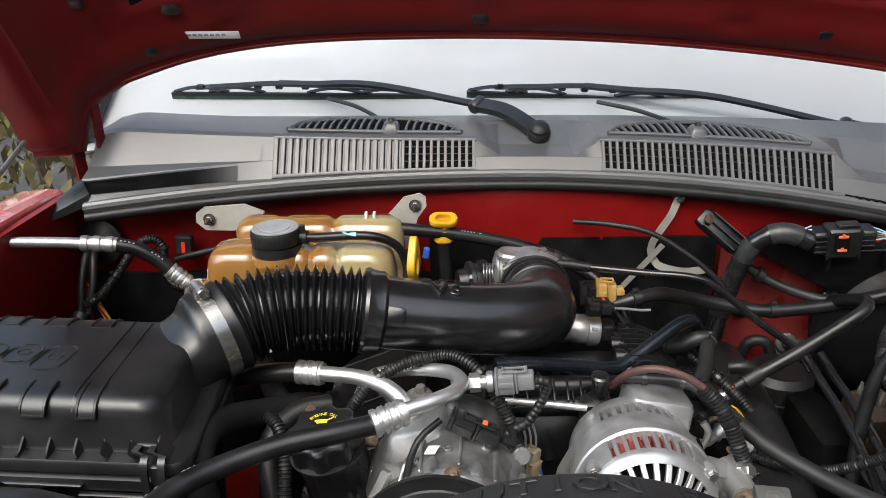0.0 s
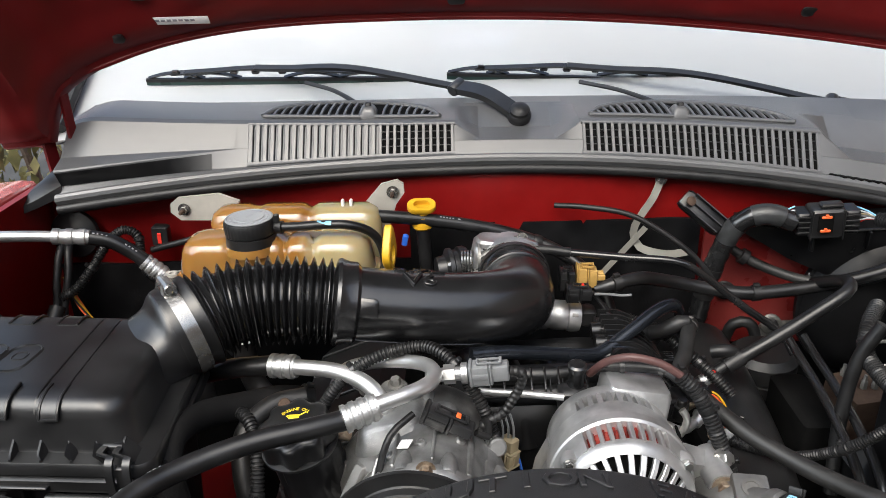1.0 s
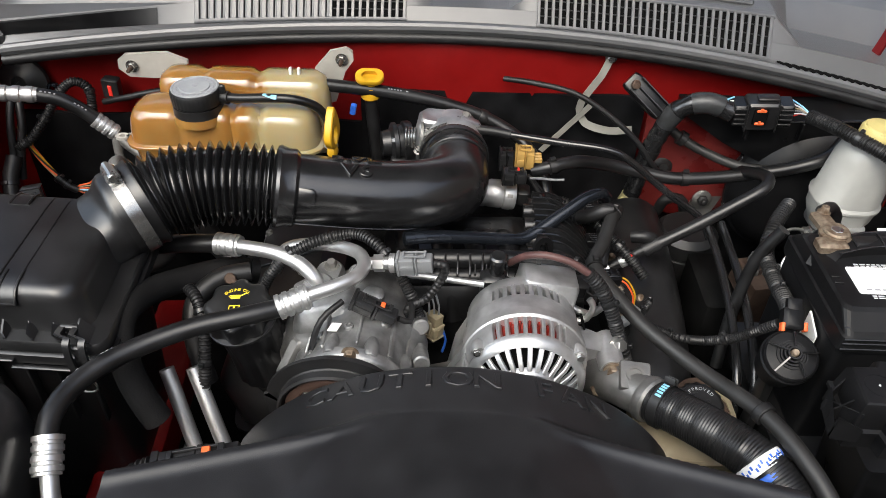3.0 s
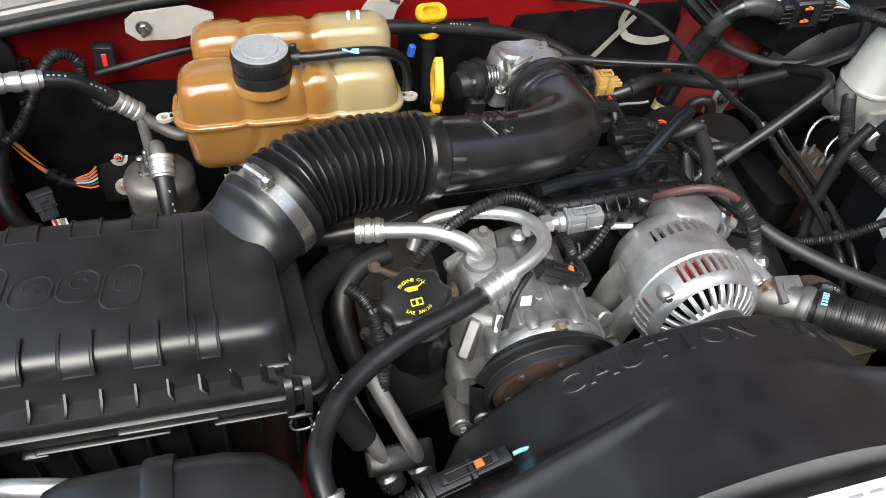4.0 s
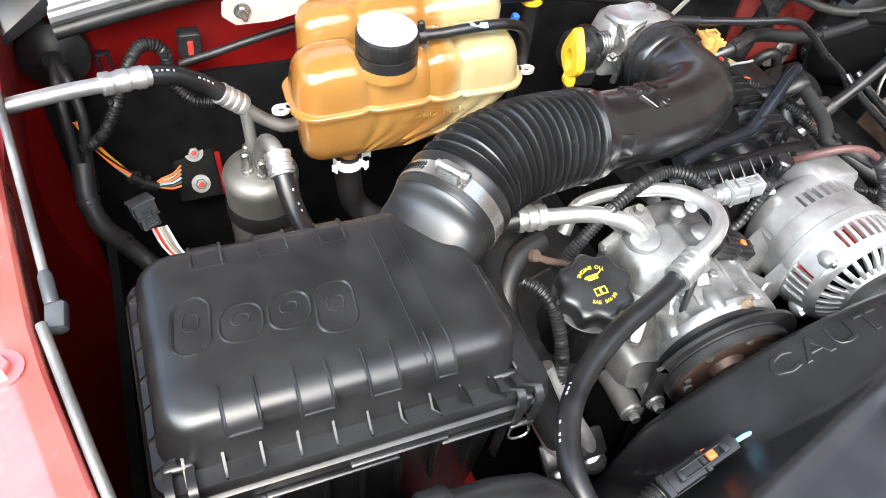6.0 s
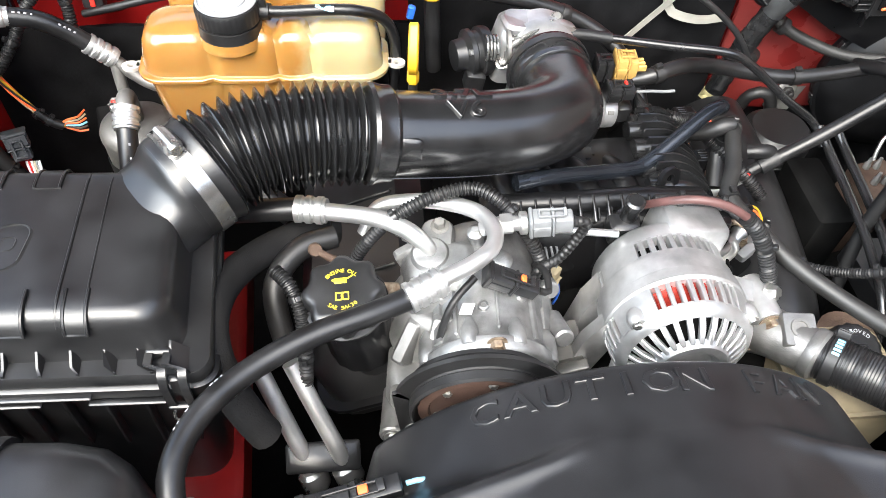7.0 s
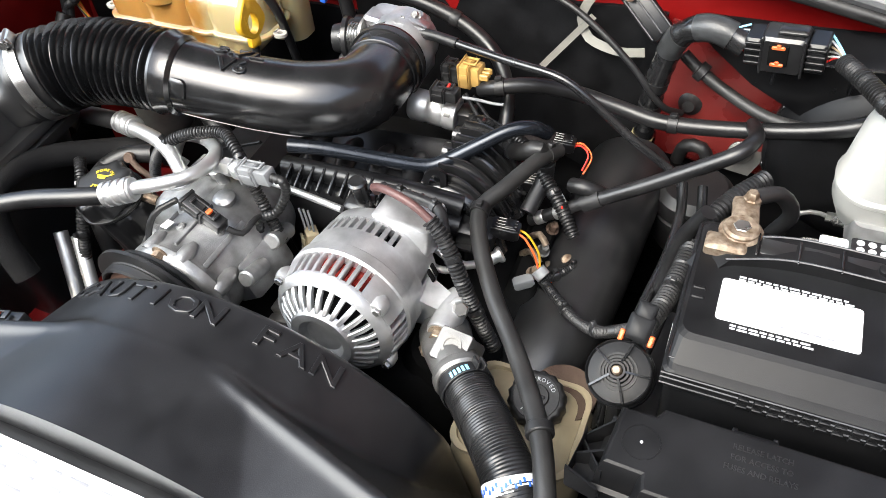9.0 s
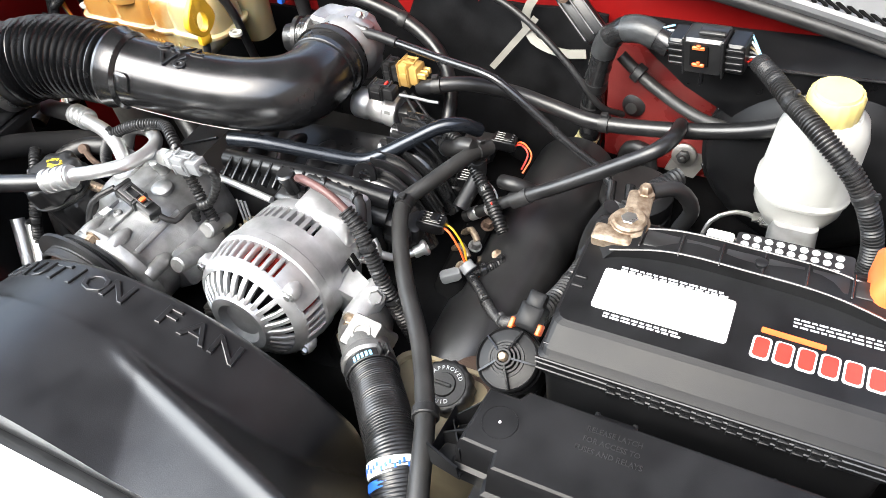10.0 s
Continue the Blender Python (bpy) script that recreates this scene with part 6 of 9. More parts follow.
# ---- battery side ----
def battery():
    t = thing("battery", (0.655, 0.597, 0.82), "black car battery with white labels and red print", "car battery")
    cx, cy = 0.655, 0.597
    bm = B()
    slab(bm, pose(cx, cy, 0), [(0.244, 0.156, 0.008, 0.82), (0.248, 0.16, 0.008, 0.83), (0.252, 0.164, 0.008, 0.975)])
    part("case", bm, PAN, t)
    bm = B()
    slab(bm, pose(cx, cy, 0), [(0.258, 0.17, 0.008, 0.974), (0.26, 0.173, 0.008, 0.978), (0.26, 0.173, 0.008, 0.996), (0.255, 0.168, 0.008, 0.998), (0.255, 0.160, 0.008, 1.002), (0.252, 0.130, 0.01, 1.014, 0, 0.002), (0.246, 0.12, 0.01, 1.0165, 0, 0.002)])
    lid = part("lid", bm, PAN, t, "", 8)
    for z in (0.9965, 0.9905, 0.9825):
        bm = B()
        tube(bm, [(0.5255, 0.5103, z), (0.60, 0.5100, z), (0.783, 0.5100, z)], 0.0011, 6, 0.05)
        part("edge_line", bm, GLOSSY, lid)
    bm = B()
    tube(bm, [(0.5285, 0.521, 1.0035), (0.60, 0.521, 1.0035), (0.782, 0.521, 1.0035)], 0.0007, 6, 0.05)
    part("edge_line", bm, GLOSSY, lid)
    for i in range(15):
        x = 0.588 + 0.0112 * i
        for z in (0.9925, 0.9830):
            bm = B()
            box(bm, pose(x, 0.5095, z), 0.0076, 0.0050, 0.0018, 0.0005)
            box(bm, pose(x - 0.0034, 0.5095, z - 0.0025), 0.0014, 0.0050, 0.0050, 0.0004)
            part("tooth", bm, PAN, lid)
    # the raised vent bar with its hollows
    bm = B()
    ribbon(bm, [(0.535, 0.615, 1.000), (0.552, 0.628, 1.018), (0.60, 0.638, 1.022), (0.66, 0.638, 1.022), (0.72, 0.634, 1.022), (0.775, 0.622, 1.018)], 0.026, 0.012, (0, 0, 1))
    bar = part("vent_bar", bm, PAN, lid)
    for dy in (-0.0128, 0.0128):
        bm = B()
        tube(bm, [(0.552, 0.628 + dy, 1.0245), (0.60, 0.638 + dy, 1.0285), (0.66, 0.638 + dy, 1.0285), (0.72, 0.634 + dy, 1.0285), (0.775, 0.622 + dy, 1.0245)], 0.0011, 6)
        part("rim", bm, GLOSSY, bar)
    for i in range(7):
        bm = B()
        box(bm, pose(0.574 + 0.032 * i, 0.6355, 1.0285, 3), 0.0018, 0.024, 0.0030, 0.0005)
        part("divider", bm, GLOSSY, bar)
    for i in range(6):
        bm = B()
        box(bm, pose(0.59 + 0.032 * i, 0.636, 1.0275, 3), 0.027, 0.017, 0.001, 0.0004)
        part("hollow", bm, BLACKINK, bar)
    bm = B()
    lathe(bm, [(0.005, 0), (0.005, 0.003), (0.003, 0.004)], pose(0.668, 0.636, 1.028), 14)
    part("vent_plug", bm, PAN, bar)
    for i in range(2):
        bm = B()
        box(bm, pose(0.538, 0.575 + 0.010 * i, 1.0165), 0.010, 0.003, 0.004, 0.0008)
        part("side_notch", bm, PAN, lid)
    # labels
    def label(cx, cy, w, d, z, mat=PAPER, note="", ang=0):
        bm = B()
        slab(bm, pose(cx, cy, z, 0, 0, ang), [(w, d, 0.003, 0), (w, d, 0.003, 0.0007)])
        return part("label", bm, mat, t, note)
    l1 = label(0.606, 0.580, 0.104, 0.043, 1.0168, PAPER, "worn white warranty label")
    bm = B()
    rnd = random.Random(9)
    for p in ((0.600, 0.593), (0.650, 0.590), (0.606, 0.576), (0.652, 0.566)):
        lathe(bm, [(0.0035, 0), (0.0035, 0.0003)], pose(*p, 1.0178), 14)
    for i in range(9):
        box(bm, pose(0.566 + 0.0088 * i, 0.5645, 1.0179), 0.0062, 0.0022, 0.0004, 0.0001)
    box(bm, pose(0.62, 0.5985, 1.0179), 0.05, 0.0012, 0.0004, 0.0001)
    tagged(part("print", bm, INK, l1), kind="stuff")
    bm = B()
    for row, y in ((0, 0.6035), (1, 0.6065), (2, 0.5555), (3, 0.5525)):
        x = 0.566
        while x < (0.645 if row < 2 else 0.62):
            w = rnd.uniform(0.003, 0.008)
            box(bm, pose(x + w / 2, y, 1.0170), w, 0.0018, 0.0004, 0.0001)
            x += w + 0.0015
    for row in range(3):
        x = 0.70
        while x < 0.765:
            w = rnd.uniform(0.003, 0.008)
            box(bm, pose(x + w / 2, 0.600 - 0.0035 * row, 1.0170), w, 0.0016, 0.0004, 0.0001)
            x += w + 0.0015
    tagged(part("fine_print", bm, LGREY, t), kind="stuff")
    # maker's mark as plain red and white bars
    for i in range(6):
        bm = B()
        slab(bm, pose(0.682 + 0.0155 * i, 0.5645, 1.0167, 0, 0, -2), [(0.0135, 0.021, 0.003, 0), (0.0135, 0.021, 0.003, 0.0006)])
        b = part("mark_edge", bm, PAPER, t)
        bm = B()
        slab(bm, pose(0.682 + 0.0155 * i, 0.5645, 1.0175, 0, 0, -2), [(0.0105, 0.018, 0.003, 0), (0.0105, 0.018, 0.003, 0.0005)])
        part("mark", bm, REDP, b, "red bar")
    bm = B()
    slab(bm, pose(0.702, 0.581, 1.0167, 0, 0, -2), [(0.045, 0.005, 0.001, 0), (0.045, 0.005, 0.001, 0.0006)])
    part("mark_line", bm, ORANGE, t)
    l2 = label(0.632, 0.663, 0.022, 0.022, 1.0166, PAPER, "small white sticker")
    l3 = label(0.690, 0.663, 0.090, 0.030, 1.0166, BLACKINK, "black and white warning sticker")
    bm = B()
    for r in range(2):
        for i in range(9):
            lathe(bm, [(0.0032, 0), (0.0032, 0.0003)], pose(0.652 + 0.009 * i, 0.673 - 0.008 * r, 1.0174), 12)
    box(bm, pose(0.672, 0.6545, 1.0176), 0.042, 0.0045, 0.0004, 0.0001)
    box(bm, pose(0.714, 0.655, 1.0176), 0.022, 0.009, 0.0004, 0.0001)
    tagged(part("print", bm, PAPER, l3), kind="stuff")
    for y, z, h in ((0.60, 0.92, 0.065), (0.565, 0.945, 0.05)):
        bm = B()
        rings(bm, [[V((0.5265 - 0.0022 * k, y + a, z + b)) for a, b in ((-0.014, -h / 2), (0.014, -h / 2 + 0.012), (0.014, h / 2), (-0.014, h / 2 - 0.012))] for k in (0, 1)])
        part("side_label", bm, PAPER, t, "white side sticker")
    # terminals
    bm = B()
    lathe(bm, [(0.0095, 0), (0.0088, 0.018)], pose(0.559, 0.648, 1.014), 20)
    part("post", bm, STEEL, t)
    k = thing("battery_terminal", (0.559, 0.648, 1.016), "corroded brass battery clamp with cable bolt", "battery terminal")
    bm = B()
    lathe(bm, [(0.0180, 0), (0.0180, 0.003), (0.016, 0.005), (0.011, 0.006), (0.011, 0.003)], pose(0.559, 0.648, 1.024), 20)
    part("washer", bm, BRASS, k)
    bm = B()
    lathe(bm, [(0.0150, 0), (0.0150, 0.014), (0.013, 0.016)], pose(0.559, 0.648, 1.0175), 18)
    box(bm, pose(0.550, 0.632, 1.022), 0.034, 0.02, 0.014, 0.003)
    box(bm, pose(0.560, 0.675, 1.020, 0, 0, 6), 0.022, 0.04, 0.014, 0.004)
    part("clamp", bm, BRASS, k)
    bm = B()
    lathe(bm, [(0.0085, 0), (0.0085, 0.008), (0.006, 0.010), (0.005, 0.016), (0.004, 0.017)], pose(0.562, 0.690, 1.018), 6)
    part("nut", bm, BRASS, k)
    bolt(k, (0.559, 0.648, 1.028), (0, 0, 1), 0.008, 0.006)
    k = thing("terminal_cover", (0.762, 0.655, 1.016), "red plastic positive terminal cover", "terminal cover")
    bm = B()
    slab(bm, pose(0.770, 0.652, 1.016), [(0.05, 0.055, 0.012, 0), (0.05, 0.055, 0.012, 0.02), (0.04, 0.045, 0.012, 0.03)])
    part("cover", bm, ORANGE, k)
    bm = B()
    slab(bm, pose(0.655, 0.597, 0.79), [(0.30, 0.22, 0.01, 0), (0.30, 0.22, 0.01, 0.03)])
    solo("battery_tray", bm, PLASTIC, "black plastic tray under the battery", "battery tray")
    bm = B()
    box(bm, pose(0.655, 0.597, 0.61), 0.26, 0.18, 0.36, 0.01)
    solo("battery_support", bm, DARK, "dark sheet metal stand below the battery tray", "support")


def fuse_box():
    t = thing("fuse_box", (0.63, 0.44, 0.8), "black fuse and relay box with moulded release text", "fuse box")
    plan = ((0.504, 0.417), (0.531, 0.416), (0.533, 0.404), (0.800, 0.404), (0.800, 0.468), (0.537, 0.471), (0.532, 0.463), (0.508, 0.463))

    def loop(grow, z):
        n = len(plan)
        out = []
        for i in range(n):
            a, b, c = V((*plan[i - 1], 0)), V((*plan[i], 0)), V((*plan[(i + 1) % n], 0))
            n0, n1 = (b - a).normalized().cross(V((0, 0, 1))), (c - b).normalized().cross(V((0, 0, 1)))
            k = n0 + n1
            out.append(b + k * (grow / max(0.5, k.dot(n1))) + V((0, 0, z)))
        return out
    bm = B()
    rings(bm, [loop(0.006, 0.952), loop(0.0055, 0.972), loop(0.0085, 0.9725), loop(0.0085, 0.977), loop(0.0050, 0.979), loop(0.0022, 1.0045), loop(0.0, 1.0085), loop(-0.002, 1.0095)])
    lid = part("lid", bm, PAN, t, "", 25)
    bm = B()
    slab(bm, pose(0.655, 0.425, 0), [(0.25, 0.07, 0.006, 0.80), (0.285, 0.085, 0.006, 0.953)])
    base = part("base", bm, BLACKP, t)
    for i in range(4):
        bm = B()
        box(bm, pose(0.56 + 0.05 * i, 0.378, 0.91), 0.004, 0.020, 0.07, 0.001)
        part("rib", bm, BLACKP, base)
    # gusseted bracket at the end
    bm = B()
    rings(bm, [[V((x, y, z)) for x, y in ((0.505, 0.455), (0.487, 0.444), (0.480, 0.408), (0.505, 0.404))] for z in (0.968, 0.972)])
    br = part("end_bracket", bm, PAN, t)
    for a, b2 in (((0.504, 0.455), (0.486, 0.444)), ((0.486, 0.444), (0.479, 0.408)), ((0.479, 0.408), (0.504, 0.404)), ((0.504, 0.430), (0.482, 0.426)), ((0.504, 0.412), (0.484, 0.440))):
        bm = B()
        rings(bm, [[V((x, y, 0.970)), V((x, y + 0.002, 0.970)), V((x, y + 0.002, z)), V((x, y, z))] for (x, y), z in ((a, 0.999), (b2, 0.986))])
        part("gusset", bm, PAN, br)
    bm = B()
    rings(bm, [[V((0.5255 + r * math.cos(a), 0.4395 + r * math.sin(a), z)) for a in [2 * math.pi * k / 32 for k in range(32)]] for r, z in ((0.0128, 1.0090), (0.0130, 1.0100), (0.0136, 1.0100), (0.0138, 1.0090))], loop=True)
    part("moulded_ring", bm, PAN, lid)
    bm = B()
    lathe(bm, [(0.0013, 1.0092), (0.0009, 1.0104)], pose(0.5255, 0.4395, 0), 10)
    part("moulded_dot", bm, LGREY, lid)
    for i, s in enumerate(("RELEASE LATCH", "FOR ACCESS TO", "FUSES AND RELAYS")):
        bm = B()
        letters(bm, s, 0.0060, 0.0005, pose(0.6045, 0.4585 - 0.0082 * i, 1.0098, 0, 0, 1), 0.92)
        part("lettering", bm, PLASTIC, lid)
    bm = B()
    box(bm, pose(0.600, 0.476, 0.990), 0.030, 0.008, 0.014, 0.002)
    latch = part("latch", bm, PAN, lid)
    for x in (0.586, 0.614):
        bm = B()
        box(bm, pose(x, 0.478, 0.986), 0.004, 0.010, 0.016, 0.001)
        part("latch_lug", bm, PLASTIC, latch)
    for x in (0.66, 0.71, 0.76):
        bm = B()
        box(bm, pose(x, 0.4715, 0.998), 0.003, 0.005, 0.008, 0.0008)
        part("edge_nib", bm, PAN, lid)
    bm = B()
    box(bm, pose(0.66, 0.43, 0.62), 0.26, 0.08, 0.36, 0.01)
    solo("fuse_box_support", bm, DARK, "dark metal bracket below the fuse box", "support")


def brakes():
    t = thing("brake_fluid_reservoir", (0.705, 0.865, 0.88), "milky white brake fluid bottle with cream cap", "fluid reservoir")
    m = pose(0.690, 0.862, 0.897, 3, 2, 0) @ Matrix.Diagonal((0.86, 0.86, 0.98, 1))
    bm = B()
    slab(bm, m, [(0.070, 0.065, 0.03, -0.020), (0.090, 0.085, 0.035, 0.0), (0.103, 0.096, 0.042, 0.012), (0.105, 0.098, 0.042, 0.03), (0.111, 0.104, 0.044, 0.033), (0.111, 0.104, 0.044, 0.037), (0.105, 0.096, 0.042, 0.041), (0.098, 0.088, 0.042, 0.105), (0.086, 0.078, 0.036, 0.123), (0.066, 0.066, 0.032, 0.131)], 7)
    part("bottle", bm, WHITE, t)
    bm = B()
    lobed(bm, [(0.029, 0.130), (0.0298, 0.133), (0.0288, 0.153), (0.0265, 0.156)], m, 18, 0.02)
    lathe(bm, [(0.025, 0.155), (0.023, 0.1585), (0.01, 0.159)], m, 30)
    part("cap", bm, CREAMY, t, "cream-yellow screw cap")
    k = thing("master_cylinder", (0.695, 0.86, 0.84), "cast aluminium brake master cylinder", "master cylinder")
    bm = B()
    lathe(bm, [(0.018, 0), (0.021, 0.004), (0.021, 0.12), (0.03, 0.125), (0.03, 0.14)], axis((0.695, 0.795, 0.862), (0.02, 1, 0)), 24)
    slab(bm, pose(0.695, 0.85, 0.872), [(0.05, 0.08, 0.01, 0), (0.045, 0.07, 0.01, 0.03)])
    part("body", bm, CAST, k)
    for y in (0.815, 0.86):
        bm = B()
        lathe(bm, [(0.009, 0), (0.009, 0.014), (0.006, 0.016), (0.006, 0.024)], axis((0.676, y, 0.866), (-1, 0, 0)), 6)
        part("union_nut", bm, STEEL, k)
        bm = B()
        tube(bm, [(0.655, y, 0.866), (0.635, y, 0.868), (0.61, y - 0.01, 0.855), (0.60, y - 0.03, 0.82), (0.585, 0.79, 0.79)], 0.0028, 8)
        solo("brake_pipe", bm, STEEL, "thin steel brake pipe", "pipe", "brake pipes")
    b = thing("brake_booster", (0.70, 0.99, 0.75), "large gloss black brake booster drum", "brake booster")
    bm = B()
    q = axis((0.705, 0.945, 0.862), (0, 1, 0))
    lathe(bm, [(0.03, -0.03), (0.05, -0.02), (0.09, -0.008), (0.118, 0.01), (0.130, 0.034)], q, 44)
    part("front_shell", bm, PAN, b)
    bm = B()
    lathe(bm, [(0.126, 0.030), (0.134, 0.035), (0.134, 0.042), (0.128, 0.046), (0.12, 0.085)], q, 44)
    part("rear_shell", bm, PAN, b)
    for a in (20, 95, 160, 200, 340):
        bm = B()
        box(bm, q @ pose(0.1335 * math.cos(radians(a)), 0.1335 * math.sin(radians(a)), 0.0385, 0, 0, a), 0.004, 0.022, 0.010, 0.0015)
        part("crimp_tab", bm, GLOSSY, b)
    p = thing("booster_bracket", (0.56, 1.03, 0.84), "dull metal bracket plate with studs and nuts", "bracket")
    bm = B()
    rings(bm, [[V((x, y + 0.25 * (z - 0.8), z)) for x, z in ((0.525, 0.785), (0.565, 0.780), (0.585, 0.82), (0.605, 0.88), (0.600, 0.905), (0.575, 0.915), (0.553, 0.895), (0.545, 0.84))] for y in (1.006, 1.012)])
    part("plate", bm, CASTD, p)
    for q in ((0.548, 1.004, 0.816), (0.574, 1.024, 0.888)):
        bm = B()
        lathe(bm, [(0.0165, 0), (0.0165, 0.003), (0.0150, 0.0042), (0.009, 0.0046)], axis(q, (0, -1, 0.25)), 22)
        w = part("washer", bm, CASTD, p)
        bm = B()
        lathe(bm, [(0.009, 0.004), (0.009, 0.011), (0.0075, 0.012)], axis(q, (0, -1, 0.25)), 6)
        lathe(bm, [(0.0045, 0.010), (0.0045, 0.019), (0.003, 0.020)], axis(q, (0, -1, 0.25)), 12)
        part("nut", bm, RUBBER, p)


def horn():
    t = thing("vacuum_valve", (0.492, 0.53, 0.9), "round black plastic valve with ribbed face and black plug", "valve")
    m = axis((0.492, 0.528, 0.950), (-0.10, -0.45, 0.88))
    bm = B()
    lathe(bm, [(0.024, -0.05), (0.026, -0.016), (0.0300, -0.014), (0.0300, -0.008), (0.0280, -0.006), (0.0290, -0.004), (0.0290, 0.001), (0.0275, 0.003), (0.0262, 0.001), (0.024, 0.0015), (0.014, 0.004)], m, 40)
    part("body", bm, PAN, t)
    for r, h in ((0.0062, 0.0135), (0.0092, 0.0105), (0.0122, 0.0075), (0.0155, 0.005)):
        bm = B()
        lathe(bm, [(r + 0.0012, 0.0), (r + 0.0010, h), (r - 0.0008, h), (r - 0.0010, 0.0)], m, 30)
        part("step_ring", bm, PAN, t)
    bm = B()
    lathe(bm, [(0.0042, 0.0), (0.0042, 0.015), (0.0030, 0.0165), (0.0012, 0.0165)], m, 14)
    part("centre_pin", bm, BRASS, t)
    for i in range(5):
        bm = B()
        q = m @ pose(0, 0, 0, 0, 0, 72 * i + 15)
        rings(bm, [[q @ V((r, y, h)) for y, h in ((-0.0012, 0.000), (0.0012, 0.000), (0.0009, z), (-0.0009, z))] for r, z in ((0.006, 0.0130), (0.0275, 0.0045))])
        part("rib", bm, GLOSSY, t)
    bm = B()
    box(bm, axis((0.500, 0.566, 0.968), (-0.1, -0.6, 0.8)), 0.022, 0.024, 0.02, 0.003)
    box(bm, axis((0.502, 0.576, 0.980), (-0.1, -0.6, 0.8)), 0.016, 0.016, 0.012, 0.002)
    part("plug", bm, PAN, t)
    for dx in (-0.0125, 0.0125):
        bm = B()
        box(bm, axis((0.499 + dx, 0.556, 0.966), (-0.1, -0.6, 0.8)), 0.004, 0.010, 0.010, 0.001)
        part("lock_tab", bm, ORANGE, t, "orange lock tab")
    bm = B()
    box(bm, pose(0.49, 0.545, 0.80), 0.012, 0.02, 0.26, 0.003)
    part("stalk", bm, PLASTIC, t)


def steering_pump():
    t = thing("power_steering_reservoir", (0.41, 0.53, 0.7), "tan power steering bottle with black knob cap", "fluid reservoir")
    bm = B()
    slab(bm, pose(0.405, 0.520, 0.0), [(0.12, 0.10, 0.02, 0.68), (0.13, 0.11, 0.02, 0.70), (0.13, 0.11, 0.02, 0.800), (0.122, 0.104, 0.02, 0.822), (0.112, 0.096, 0.02, 0.828), (0.060, 0.060, 0.02, 0.838)])
    part("bottle", bm, TAN, t)
    bm = B()
    rings(bm, [[V((0.405 + x * k, 0.520 + y * k, z)) for x, y in rrect(0.122, 0.106, 0.02, 5)] for k, z in ((1, 0.822), (1.03, 0.826), (1.03, 0.832), (0.94, 0.832), (0.92, 0.826))], loop=True)
    part("bottle_rim", bm, TAN, t)
    m = axis((0.417, 0.534, 0.848), (0.0, -0.25, 1))
    bm = B()
    lobed(bm, [(0.026, -0.014), (0.0285, -0.010), (0.0285, 0.008), (0.0265, 0.012), (0.0245, 0.013)], m, 16, 0.035)
    lathe(bm, [(0.023, 0.0125), (0.0225, 0.0142), (0.0130, 0.0142), (0.0120, 0.0165), (0.0105, 0.0165)], m, 30)
    box(bm, m @ pose(0, 0, 0.0165), 0.018, 0.004, 0.004, 0.001)
    c = part("cap", bm, RUBBER, t)
    bm = B()
    for word, flip in (("approved", 1), ("fluid", -1)):
        for i, ch in enumerate(word):
            a = radians((i - (len(word) - 1) / 2) * 15.0)
            letters(bm, ch.upper(), 0.0060, 0.0002, m @ pose(0.0178 * math.sin(a), flip * 0.0178 * math.cos(a), 0.0144, 0, 0, -flip * math.degrees(a)), 1.0)
    part("print", bm, LGREY, c)
    bm = B()
    lathe(bm, [(0.03, 0), (0.034, 0.004), (0.034, 0.01)], pose(0.436, 0.562, 0.82), 24)
    part("rusty_collar", bm, RUST, t)


